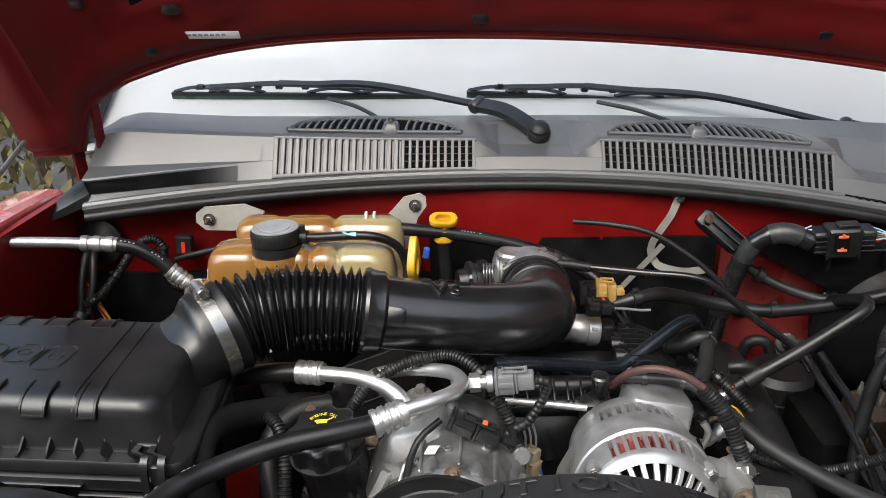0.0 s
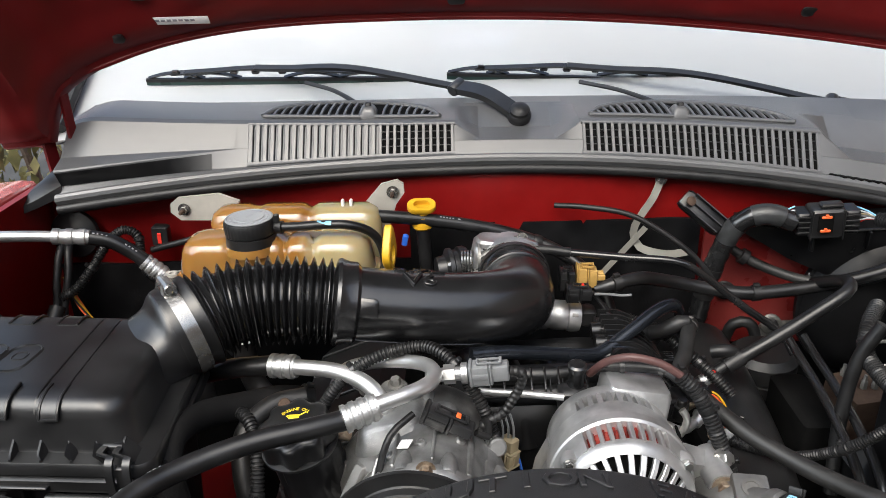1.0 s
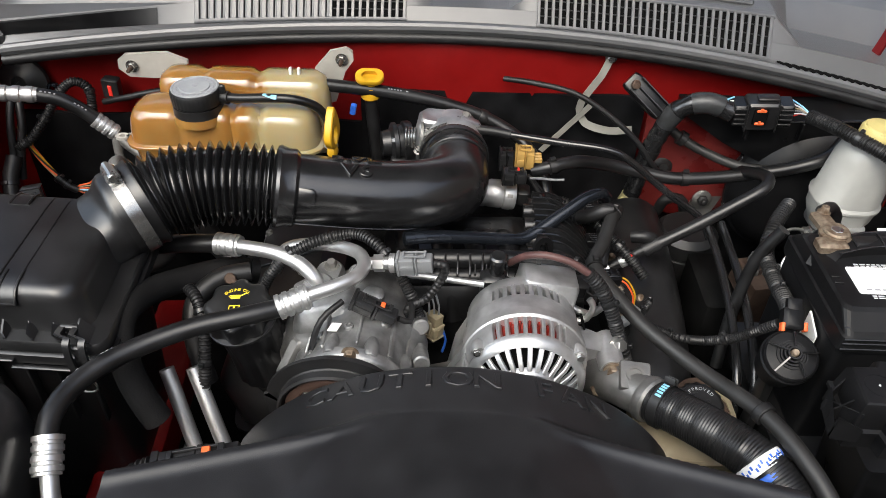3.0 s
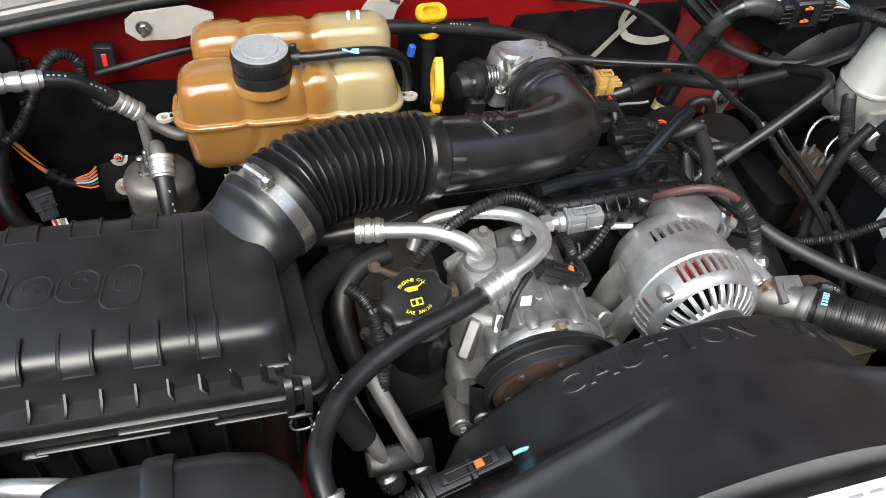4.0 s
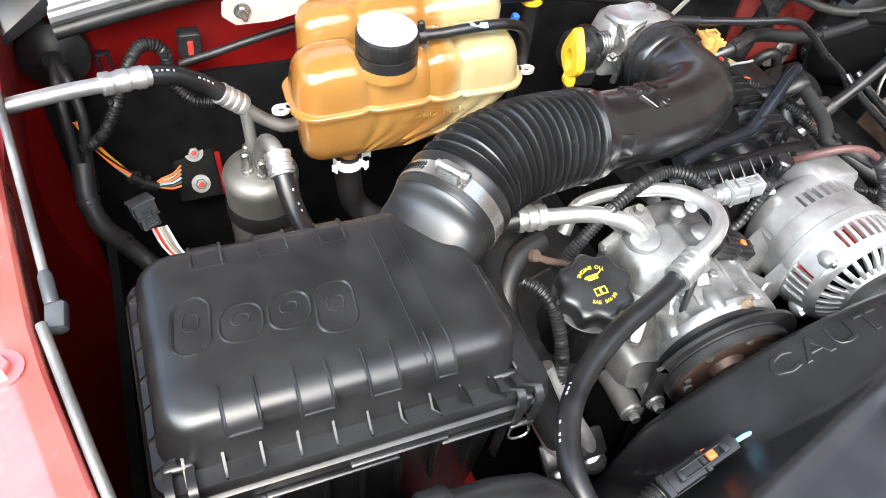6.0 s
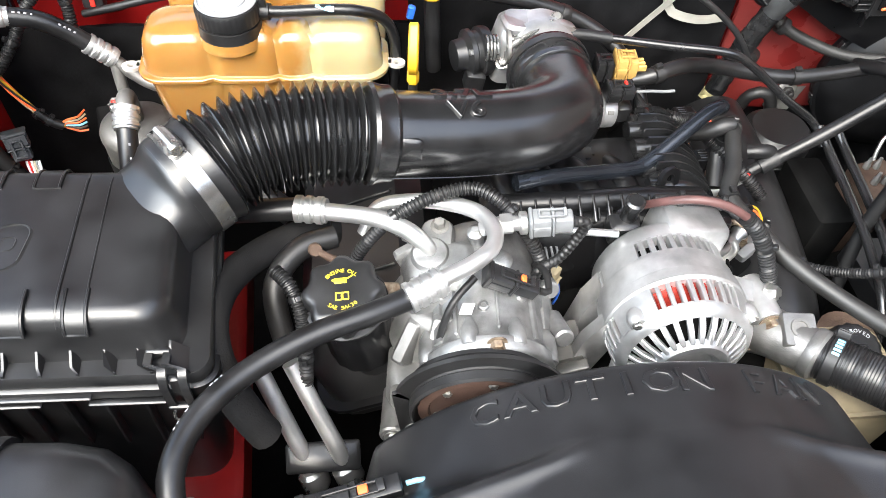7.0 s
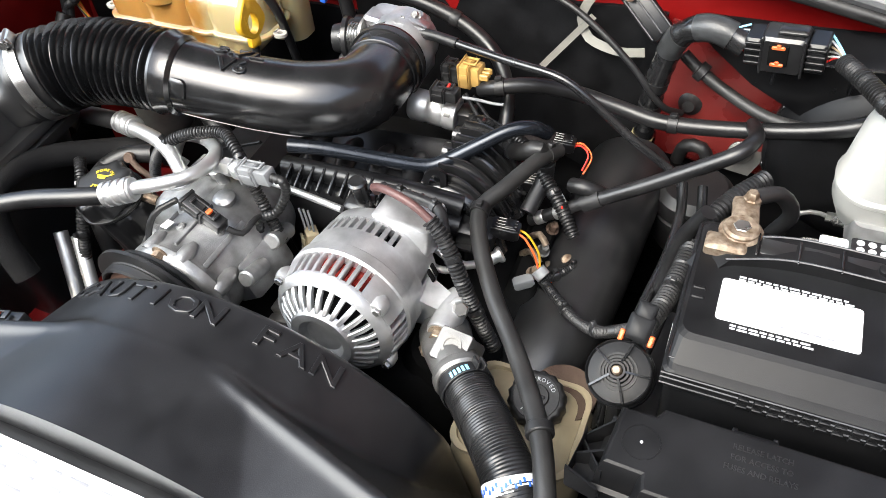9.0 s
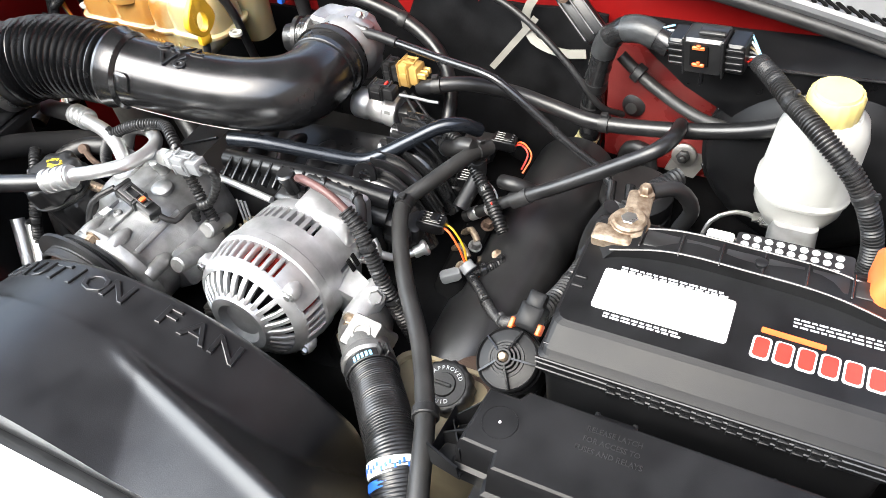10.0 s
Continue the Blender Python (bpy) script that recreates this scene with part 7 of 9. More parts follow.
def thermostat():
    t = thing("thermostat_housing", (0.335, 0.53, 0.84), "grey cast thermostat housing with square bolted pad", "thermostat housing")
    bm = B()
    tube(bm, [(0.30, 0.575, 0.85), (0.315, 0.55, 0.875), (0.335, 0.525, 0.885), (0.352, 0.506, 0.891)], (0.029, 0.0235), 26)
    lathe(bm, [(0.026, -0.004), (0.0275, 0.0), (0.0275, 0.006), (0.0250, 0.009)], axis((0.345, 0.513, 0.889), (0.6, -0.75, 0.2)), 30)
    part("casting", bm, CASTM, t)
    bm = B()
    slab(bm, axis((0.331, 0.533, 0.897), (0.0, -0.3, 1), (0.1, 1, 0)), [(0.044, 0.044, 0.006, -0.026), (0.036, 0.036, 0.004, -0.004), (0.035, 0.035, 0.003, 0.010), (0.033, 0.033, 0.003, 0.0115)])
    part("pad", bm, CASTM, t)
    bm = B()
    m = axis((0.331, 0.530, 0.9085), (0, -0.3, 1))
    lathe(bm, [(0.0105, 0.0), (0.0105, 0.0012), (0.0075, 0.0012), (0.0072, -0.002), (0.003, -0.002)], m, 26)
    part("plug_bolt", bm, CASTD, t)
    bolt(t, (0.298, 0.545, 0.868), (-0.2, -1, 0.4), 0.010, 0.010, BRASS)
    bolt(t, (0.318, 0.58, 0.902), (0.5, -0.6, 0.6), 0.008, 0.012, STEEL, washer=0.011)
    h = thing("radiator_hose", (0.42, 0.42, 0.85), "thick black ribbed radiator hose with printed band", "hose")
    pts = [(0.350, 0.508, 0.891), (0.375, 0.483, 0.899), (0.405, 0.450, 0.909), (0.433, 0.417, 0.912), (0.458, 0.377, 0.900), (0.468, 0.335, 0.868), (0.466, 0.30, 0.82)]
    bm = B()
    tube(bm, pts, 0.0243, 30, rib=(0.0030, 0.00028))
    part("hose", bm, HOSE, h)
    for k, (p, q, mat, r, w, lab) in enumerate(((pts[0], pts[1], RUBBER, 0.0268, 0.012, "black hose clamp"), (pts[3], pts[4], PAPER, 0.0253, 0.014, "white printed band"))):
        d = (V(q) - V(p)).normalized()
        off = 0.012 if k == 0 else 0.004
        m = axis(V(p) + d * off, d)
        bm = B()
        lathe(bm, [(r - 0.001, -w / 2), (r, -w / 2 + 0.001), (r, w / 2 - 0.001), (r - 0.001, w / 2)], m, 34, (False, False))
        part("band", bm, mat, h, lab)
        if k == 0:
            for a in (48, 62):
                bm = B()
                box(bm, m @ pose(0.0295 * math.cos(radians(a)), 0.0295 * math.sin(radians(a)), 0, 0, 0, a), 0.008, 0.0025, 0.013, 0.0006)
                part("clamp_ear", bm, RUBBER, h)
            for i in range(5):
                bm = B()
                a = radians(80 + 9 * i)
                box(bm, m @ pose(0.0269 * math.cos(a), 0.0269 * math.sin(a), 0.001, 0, 0, math.degrees(a)), 0.0008, 0.0028, 0.007, 0.0002)
                part("print_mark", bm, CYAN, h)
        else:
            bm = B()
            lathe(bm, [(0.0247, 0.010), (0.0254, 0.011), (0.0254, 0.017), (0.0247, 0.018)], m, 34, (False, False))
            part("blue_band", bm, BLUE, h, "blue edge of the band")
            for i in range(16):
                bm = B()
                a = radians(40 + 9 * i)
                box(bm, m @ pose(0.0255 * math.cos(a), 0.0255 * math.sin(a), 0.002 * (i % 3 - 1), 0, 0, math.degrees(a)), 0.0006, 0.0022, 0.004, 0.0002)
                part("print_mark", bm, BLUE, h)


def coil(p, wires):
    """An ignition coil with its mounting plate, posts, ribbed connector and two wires."""
    c = thing("ignition_coil", V(p) - V((0.03, 0, 0.05)), "black ignition coil with clipped connector", "ignition coil", "ignition coils")
    q = Matrix.Translation(p) @ pose(0, 0, 0, 0, 6, 6)
    bm = B()
    slab(bm, q @ pose(-0.034, 0, -0.014), [(0.044, 0.034, 0.005, -0.012), (0.046, 0.036, 0.005, -0.008), (0.044, 0.034, 0.005, 0.010), (0.036, 0.027, 0.005, 0.013)], 3)
    slab(bm, q @ pose(-0.034, 0, -0.014), [(0.040, 0.052, 0.010, -0.010), (0.040, 0.052, 0.010, -0.006)], 4)
    part("body", bm, PLASTIC, c)
    for dx, dy, h in ((-0.045, 0.022, 0.012), (-0.026, -0.022, 0.015)):
        bm = B()
        lathe(bm, [(0.0080, -0.022), (0.0080, -0.004), (0.0062, -0.003), (0.0062, h - 0.012), (0.0048, h - 0.010)], q @ pose(dx, dy, 0.0), 14)
        part("post", bm, PLASTIC, c)
    bm = B()
    lathe(bm, [(0.012, -0.075), (0.013, -0.05), (0.011, -0.022)], q @ pose(-0.034, 0, 0), 16)
    part("boot", bm, RUBBER, c)
    bm = B()
    slab(bm, q @ pose(0.0, 0, 0, 0, 90, 0), [(0.015, 0.018, 0.002, -0.016), (0.016, 0.020, 0.002, -0.013), (0.016, 0.020, 0.002, 0.010), (0.013, 0.016, 0.002, 0.0155)])
    k = part("connector", bm, BLACKP, c)
    for dy in (-0.0068, -0.0023, 0.0023, 0.0068):
        bm = B()
        box(bm, q @ pose(0.000, dy, 0.0088), 0.024, 0.0016, 0.0028, 0.0004)
        part("rib", bm, GLOSSY, k)
    bm = B()
    box(bm, q @ pose(0.004, 0, 0.0108), 0.010, 0.013, 0.0022, 0.0006)
    part("lock", bm, BLACKP, k)
    for j, (mat, pts) in enumerate(wires):
        bm = B()
        tube(bm, [q @ V((0.014, -0.003 + 0.006 * j, 0))] + [V(x) for x in pts], 0.0013, 8, 0.004)
        part("wire", bm, mat, c)


def engine():
    t = thing("engine_block", (0.12, 0.72, 0.45), "dark cast engine block with black manifold above", "engine")
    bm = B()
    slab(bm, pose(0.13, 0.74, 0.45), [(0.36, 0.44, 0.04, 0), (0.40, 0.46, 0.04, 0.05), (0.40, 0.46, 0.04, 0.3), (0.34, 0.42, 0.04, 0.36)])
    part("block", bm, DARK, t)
    m = thing("intake_manifold", (0.15, 0.73, 0.85), "ribbed black plastic intake manifold", "intake manifold")
    bm = B()
    slab(bm, pose(0.15, 0.742, 0.80, -4, 0, 4), [(0.24, 0.16, 0.03, 0), (0.25, 0.17, 0.03, 0.06), (0.24, 0.15, 0.04, 0.10), (0.20, 0.11, 0.04, 0.118)], 6)
    part("plenum", bm, BLACKP, m)
    for i in range(5):
        bm = B()
        x = 0.06 + 0.045 * i
        tube(bm, [(x - 0.01, 0.80, 0.885), (x, 0.745, 0.914), (x + 0.012, 0.690, 0.898), (x + 0.02, 0.668, 0.85)], 0.015, 14)
        part("runner", bm, BLACKP, m)
    for y, z in ((0.676, 0.915), (0.690, 0.932)):
        bm = B()
        tube(bm, [(0.05, y, z), (0.13, y - 0.004, z + 0.006), (0.21, y, z + 0.004), (0.275, y + 0.01, z - 0.012)], 0.0125, 12)
        part("rib", bm, BLACKP, m)
    for i in range(9):
        bm = B()
        y = 0.722 + 0.0135 * i
        ribbon(bm, [(0.232, y, 0.938), (0.262, y, 0.935), (0.290, y - 0.003, 0.914), (0.312, y - 0.006, 0.880)], 0.0026, 0.012, (0.5, 0, 0.8), 0.006)
        part("fin", bm, GLOSSY, m)
    for i in range(12):
        bm = B()
        box(bm, pose(0.066 + 0.0155 * i, 0.671, 0.9355 + 0.006 * math.sin(math.pi * i / 11), 25, 0, 0), 0.0026, 0.030, 0.010, 0.0006)
        part("tooth", bm, GLOSSY, m)
    for i in range(3):
        bm = B()
        box(bm, pose(0.150 + 0.014 * i, 0.672, 0.932, 30, 0, 0), 0.003, 0.016, 0.012, 0.001)
        part("tooth", bm, BLACKP, m)
    for i in range(4):
        bm = B()
        y = 0.715 + 0.032 * i
        tube(bm, [(0.22, y, 0.922), (0.262, y, 0.920), (0.292, y - 0.004, 0.896), (0.312, y - 0.008, 0.85)], 0.0125, 12)
        part("side_runner", bm, GLOSSY, m)
    bm = B()
    em = axis((0.238, 0.708, 0.930), (0.35, -0.9, 0.25), (0, 0.3, 1))
    shape = rrect(0.026, 0.052, 0.0125, 6)
    rings(bm, [[em @ V((x * kx, y * ky, z)) for x, y in shape] for kx, ky, z in ((0.5, 0.72, -0.003), (1, 1, -0.003), (1, 1, 0.003), (0.5, 0.72, 0.003))], loop=True)
    box(bm, em @ pose(0, -0.036, 0), 0.022, 0.03, 0.006, 0.002)
    part("lifting_eye", bm, BLACKP, m)
    # long tapering cover down the side of the engine
    v = thing("valve_cover", (0.39, 0.75, 0.75), "smooth matt black moulded valve cover", "valve cover")
    bm = B()
    tube(bm, [(0.41, 0.96, 0.785), (0.408, 0.86, 0.79), (0.402, 0.74, 0.785), (0.392, 0.64, 0.775), (0.375, 0.575, 0.755)], (0.062, 0.058), 26, flat=0.9)
    part("cover", bm, PLASTIC, v)
    bm = B()
    slab(bm, pose(0.30, 0.74, 0.74, 0, 25, 0), [(0.16, 0.42, 0.03, 0), (0.15, 0.40, 0.03, 0.07), (0.11, 0.37, 0.03, 0.085)])
    part("flange", bm, DARK, v)
    v = thing("valve_cover", (-0.08, 0.75, 0.75), "smooth matt black moulded valve cover", "valve cover")
    bm = B()
    slab(bm, pose(-0.07, 0.76, 0.74, 0, -22, 0), [(0.17, 0.40, 0.04, 0), (0.16, 0.38, 0.04, 0.09), (0.11, 0.34, 0.04, 0.115)])
    part("cover", bm, PLASTIC, v)
    cm = pose(-0.07, 0.76, 0.74, 0, -22, 0)
    bm = B()
    slab(bm, cm, [(0.182, 0.412, 0.04, 0.020), (0.184, 0.414, 0.04, 0.024), (0.182, 0.412, 0.04, 0.028)])
    part("flange", bm, BLACKP, v)
    for y in (-0.13, -0.02, 0.10):
        bolt(v, cm @ V((-0.05, y, 0.113)), cm.to_3x3() @ V((0, 0, 1)), 0.0058, 0.007, CASTD, washer=0.009)
        bm = B()
        box(bm, cm @ pose(0.0, y + 0.04, 0.116), 0.10, 0.004, 0.006, 0.001)
        part("rib", bm, PLASTIC, v)
    # ignition coils
    coil((0.327, 0.698, 0.902), ((ORANGE, ((0.350, 0.694, 0.898), (0.362, 0.690, 0.880), (0.366, 0.692, 0.855))), (YELLOW, ((0.352, 0.699, 0.899), (0.365, 0.695, 0.880), (0.368, 0.693, 0.855)))))
    coil((0.328, 0.799, 0.881), ((REDP, ((0.350, 0.797, 0.880), (0.362, 0.785, 0.880), (0.372, 0.762, 0.888))), (LGREY, ((0.352, 0.801, 0.880), (0.366, 0.790, 0.876), (0.378, 0.765, 0.880)))))
    coil((0.334, 0.893, 0.870), ((REDP, ((0.358, 0.892, 0.872), (0.370, 0.884, 0.866), (0.366, 0.870, 0.850))), (ORANGE, ((0.360, 0.896, 0.872), (0.374, 0.886, 0.862), (0.368, 0.868, 0.846)))))
    # scorched metal beside the coils
    h = thing("cylinder_head", (0.35, 0.75, 0.78), "brown stained cast cylinder head edge with bolts", "cylinder head")
    bm = B()
    slab(bm, pose(0.345, 0.765, 0.828, 0, 16, 4), [(0.040, 0.20, 0.010, -0.03), (0.034, 0.19, 0.010, 0.0), (0.026, 0.18, 0.010, 0.006)], 3)
    part("casting", bm, DARK, h)
    for y, mat in ((0.700, BRASS), (0.737, CASTD), (0.775, RUST), (0.815, BRASS)):
        bolt(h, (0.357, y, 0.834), (0.35, -0.2, 1), 0.0060, 0.012, mat, washer=0.0085)
    for y in (0.724, 0.752):
        bm = B()
        tube(bm, [(0.335, y, 0.835), (0.350, y - 0.006, 0.852), (0.362, y - 0.016, 0.846)], 0.0042, 10)
        part("stub_pipe", bm, BRASS, h)
    s = thing("sensor_plug", (0.368, 0.684, 0.82), "pale grey sensor plug on a braided lead", "connector")
    bm = B()
    slab(bm, axis((0.354, 0.678, 0.843), (1, 0.6, 0.2)), [(0.009, 0.011, 0.002, -0.013), (0.012, 0.014, 0.002, -0.010), (0.012, 0.014, 0.002, 0.006), (0.009, 0.010, 0.002, 0.011)])
    part("plug", bm, GREY, s)
    bm = B()
    lathe(bm, [(0.008, -0.006), (0.0092, -0.005), (0.0092, 0.005), (0.008, 0.006)], axis((0.369, 0.692, 0.848), (0.7, -0.3, -0.4)), 16)
    part("cable_clip", bm, GREY, s)
    bm = B()
    tube(bm, [(0.262, 0.646, 0.905), (0.282, 0.640, 0.898), (0.298, 0.645, 0.888), (0.312, 0.658, 0.884), (0.322, 0.669, 0.884)], 0.0048, 12)
    lathe(bm, [(0.0055, -0.010), (0.0072, -0.008), (0.0072, 0.0), (0.0095, 0.003), (0.0100, 0.006), (0.0080, 0.008), (0.0050, 0.0075), (0.0045, 0.004)], axis((0.324, 0.671, 0.884), (0.7, 0.65, 0.25)), 20)
    solo("fuel_line_end", bm, ALU, "bright metal fluid pipe with flared union", "pipe")
    b = thing("abs_unit", (0.56, 0.79, 0.7), "dull metal hydraulic block with pipe unions", "hydraulic unit")
    bm = B()
    box(bm, pose(0.570, 0.785, 0.79, 6, 0, 12), 0.056, 0.062, 0.13, 0.004)
    part("block", bm, RUST, b)
    for i in range(5):
        bm = B()
        p = V((0.556 + 0.014 * (i % 3), 0.770 + 0.026 * (i // 3), 0.854))
        lathe(bm, [(0.0045, 0), (0.0045, 0.010), (0.003, 0.012), (0.0022, 0.020)], Matrix.Translation(p), 6)
        part("union_nut", bm, CASTD, b)
    bm = B()
    box(bm, pose(0.515, 0.80, 0.72), 0.05, 0.12, 0.2, 0.006)
    part("module", bm, DARK, b)


battery()
fuse_box()
brakes()
horn()
steering_pump()
thermostat()
engine()

# ---- hoses, pipes and looms ----
def hose(name, label, pts, r, mat=None, category="hose", rib=None, seg=14, group="", step=0.008, marks=(), clips=()):
    """A hose along pts; marks: stretches (from, to) of pale print; clips: places of black clips, both as shares of its length."""
    bm = B()
    tube(bm, pts, r, seg, step, rib)
    if name == "wiring_loom" and not clips:
        clips = (0.28, 0.68)
    if not marks and not clips:
        return solo(name, bm, mat or HOSE, label, category, group)
    t = thing(name, pts[0], label, category, group)
    part("hose", bm, mat or HOSE, t)
    line_print(t, pts, r, marks)
    line = spline(pts, 0.004)
    for f in clips:
        i = int(f * (len(line) - 2))
        d = line[i + 1] - line[i]
        bm = B()
        if name == "wiring_loom":
            lathe(bm, [(r, -0.0028), (r + 0.0014, -0.0026), (r + 0.0014, 0.0026), (r, 0.0028)], axis(line[i], d), 18)
            box(bm, axis(line[i], d) @ pose(0, r + 0.0030, 0), 0.0055, 0.0050, 0.0058, 0.0008)
            part("cable_tie", bm, PLASTIC, t)
            continue
        lathe(bm, [(r, -0.006), (r * 1.18, -0.0055), (r * 1.18, 0.0055), (r, 0.006)], axis(line[i], d), 18)
        box(bm, axis(line[i], d) @ pose(0, r * 1.25, 0), 0.007, 0.006, 0.009, 0.001)
        part("clip", bm, RUBBER, t)
    return t


def line_print(t, pts, r, marks, side=(0, -0.5, 1)):
    """Unreadable pale print along a hose, as small bars."""
    line = spline(pts, 0.0045)
    rnd = random.Random(len(line))
    for a, b in marks:
        bm = B()
        for i in range(int(a * (len(line) - 2)), int(b * (len(line) - 2))):
            if rnd.random() < 0.25:
                continue
            d = (line[i + 1] - line[i]).normalized()
            n = (V(side) - d * V(side).dot(d)).normalized()
            m = axis(line[i] + n * (r - 0.0001), n, d)
            box(bm, m, 0.0022, rnd.uniform(0.0018, 0.0034), 0.0008, 0.0002)
        tagged(part("print", bm, INK, t, "rows of pale print"), kind="stuff")


def crimp(parent, p, d, r, n=3, length=0.034):
    """A ribbed aluminium crimp collar along d."""
    bm = B()
    prof = [(r * 0.75, -length / 2)]
    for i in range(n):
        a = -length / 2 + length * i / n
        b = length / n
        prof += [(r * 1.12, a + 0.1 * b), (r * 1.12, a + 0.6 * b), (r, a + 0.68 * b), (r, a + 0.95 * b)]
    prof.append((r * 0.75, length / 2))
    lathe(bm, prof, axis(p, d), 22)
    return part("crimp_collar", bm, ALU, parent)


def plug(name, label, p, d, size, body, tab=None, up=(0, 0, 1), category="connector"):
    """A moulded connector along d: two halves, collar, ribs, latch, seal, optional coloured lock."""
    t = thing(name, p, label, category)
    m = axis(p, d, up)
    w, h, l = size
    bm = B()
    box(bm, m @ pose(0, 0, -l * 0.24), w, h, l * 0.50, 0.0018)
    box(bm, m @ pose(0, 0, -l * 0.46), w * 1.12, h * 1.12, l * 0.10, 0.0012)
    part("shell", bm, body, t)
    bm = B()
    box(bm, m @ pose(0, 0, l * 0.24), w * 0.84, h * 0.82, l * 0.50, 0.0014)
    box(bm, m @ pose(0, 0, l * 0.04), w * 1.06, h * 1.06, l * 0.07, 0.0010)
    part("inner_half", bm, body, t)
    bm = B()
    for sx in (-1, 1):
        box(bm, m @ pose(sx * w * 0.22, h * 0.5 + 0.0022, 0), w * 0.10, 0.0026, l * 0.62, 0.0006)
    box(bm, m @ pose(0, h * 0.5 + 0.0030, l * 0.30), w * 0.52, 0.0026, l * 0.08, 0.0006)
    box(bm, m @ pose(0, h * 0.5 + 0.0030, -l * 0.28), w * 0.52, 0.0026, l * 0.06, 0.0006)
    part("latch", bm, body, t)
    for i in (-1.0, -0.33, 0.33, 1.0):
        bm = B()
        box(bm, m @ pose(i * w * 0.40, -h / 2 - 0.0006, -l * 0.22), w * 0.08, 0.0022, l * 0.42, 0.0005)
        part("rib", bm, body, t)
    for sx in (-1, 1):
        bm = B()
        box(bm, m @ pose(sx * w * 0.51, 0, -l * 0.22), 0.0020, h * 0.30, l * 0.40, 0.0005)
        part("side_rib", bm, body, t)
    if tab:
        bm = B()
        box(bm, m @ pose(0, h / 2 + 0.0022, l * 0.13), w * 0.40, 0.0040, l * 0.10, 0.0008)
        part("lock_tab", bm, tab, t, "coloured lock tab")
        bm = B()
        box(bm, m @ pose(w * 0.42, -h * 0.1, l * 0.13), w * 0.16, h * 0.5, l * 0.09, 0.0008)
        part("lock_tab", bm, tab, t, "coloured lock tab")
    return t


# heater, vacuum and throttle lines across the bay
hose("vacuum_hose", "long black rubber hose to the brake booster", [(0.235, 0.865, 0.955), (0.262, 0.862, 0.966), (0.30, 0.878, 0.965), (0.35, 0.898, 0.948), (0.40, 0.900, 0.936), (0.459, 0.893, 0.931), (0.545, 0.894, 0.939), (0.62, 0.892, 0.957), (0.664, 0.896, 0.974), (0.70, 0.93, 0.985)], 0.0095, clips=(0.06, 0.5))
hose("throttle_cable", "thin black throttle cable in its sleeve", [(0.145, 0.888, 1.008), (0.20, 0.882, 1.004), (0.27, 0.866, 1.003), (0.335, 0.852, 1.002), (0.37, 0.848, 0.985), (0.43, 0.845, 0.937), (0.485, 0.842, 0.897), (0.498, 0.82, 0.875)], 0.0052, GLOSSY, "cable")
hose("throttle_cable_sleeve", "black sleeve over the throttle cable end", [(0.14, 0.888, 1.008), (0.17, 0.886, 1.007), (0.20, 0.882, 1.004)], 0.0068, RUBBER, "cable sleeve")
for k, dx in ((0, 0.0), (1, 0.022)):
    hose("cooler_pipe", "dark painted metal pipe running down beside the wing", [(0.494 + dx, 0.838, 0.893), (0.500 + dx, 0.80, 0.878), (0.498 + dx, 0.74, 0.872), (0.488 + dx, 0.66, 0.868), (0.478 + dx, 0.585, 0.85), (0.475 + dx, 0.55, 0.80)], 0.0058, GLOSSY, "pipe", group="cooler pipes")
c = thing("crankcase_hose", (0.43, 0.79, 0.9), "slim black hose with printed sleeve and metal joints", "hose")
bm = B()
tube(bm, [(0.398, 0.779, 0.889), (0.45, 0.787, 0.919), (0.50, 0.797, 0.949), (0.543, 0.808, 0.975), (0.556, 0.830, 0.978), (0.556, 0.86, 0.965), (0.552, 0.905, 0.94)], 0.0085, 14)
part("hose", bm, HOSE, c)
bm = B()
lathe(bm, [(0.0105, -0.012), (0.0105, 0.012)], axis((0.402, 0.780, 0.891), (0.55, 0.1, 0.33)), 16)
part("joint_sleeve", bm, RUBBER, c)
bm = B()
tube(bm, [(0.330, 0.770, 0.846), (0.355, 0.773, 0.862), (0.392, 0.779, 0.886)], 0.0075, 12)
part("elbow", bm, RUBBER, c)
for p in ((0.366, 0.774, 0.868), (0.343, 0.772, 0.854)):
    bm = B()
    lathe(bm, [(0.0082, -0.006), (0.0086, -0.005), (0.0086, 0.005), (0.0082, 0.006)], axis(p, (0.5, 0.05, 0.33)), 16)
    part("ferrule", bm, ALU, c)
c = thing("fuel_pipe", (0.2, 0.74, 0.93), "gloss dark metal pipe with a shallow bend", "pipe")
bm = B()
tube(bm, [(0.06, 0.694, 0.962), (0.10, 0.706, 0.957), (0.16, 0.724, 0.942), (0.205, 0.738, 0.931), (0.228, 0.748, 0.932), (0.27, 0.772, 0.951), (0.30, 0.790, 0.964), (0.322, 0.802, 0.964), (0.335, 0.82, 0.945)], 0.0088, 16)
part("pipe", bm, PAINTED, c)
hose("breather_hose", "black hose crossing to the radiator side", [(0.352, 0.812, 0.930), (0.338, 0.780, 0.938), (0.318, 0.725, 0.940), (0.302, 0.688, 0.935), (0.318, 0.645, 0.930), (0.352, 0.592, 0.921), (0.398, 0.533, 0.920), (0.443, 0.460, 0.937), (0.466, 0.405, 0.938), (0.482, 0.355, 0.925), (0.487, 0.305, 0.895)], 0.0092, GREYHOSE, clips=(0.03, 0.235))
bm = B()
lathe(bm, [(0.0115, -0.005), (0.0125, -0.004), (0.0125, 0.004), (0.0115, 0.005)], axis((0.444, 0.459, 0.937), (0.4, -0.9, 0.1)), 16)
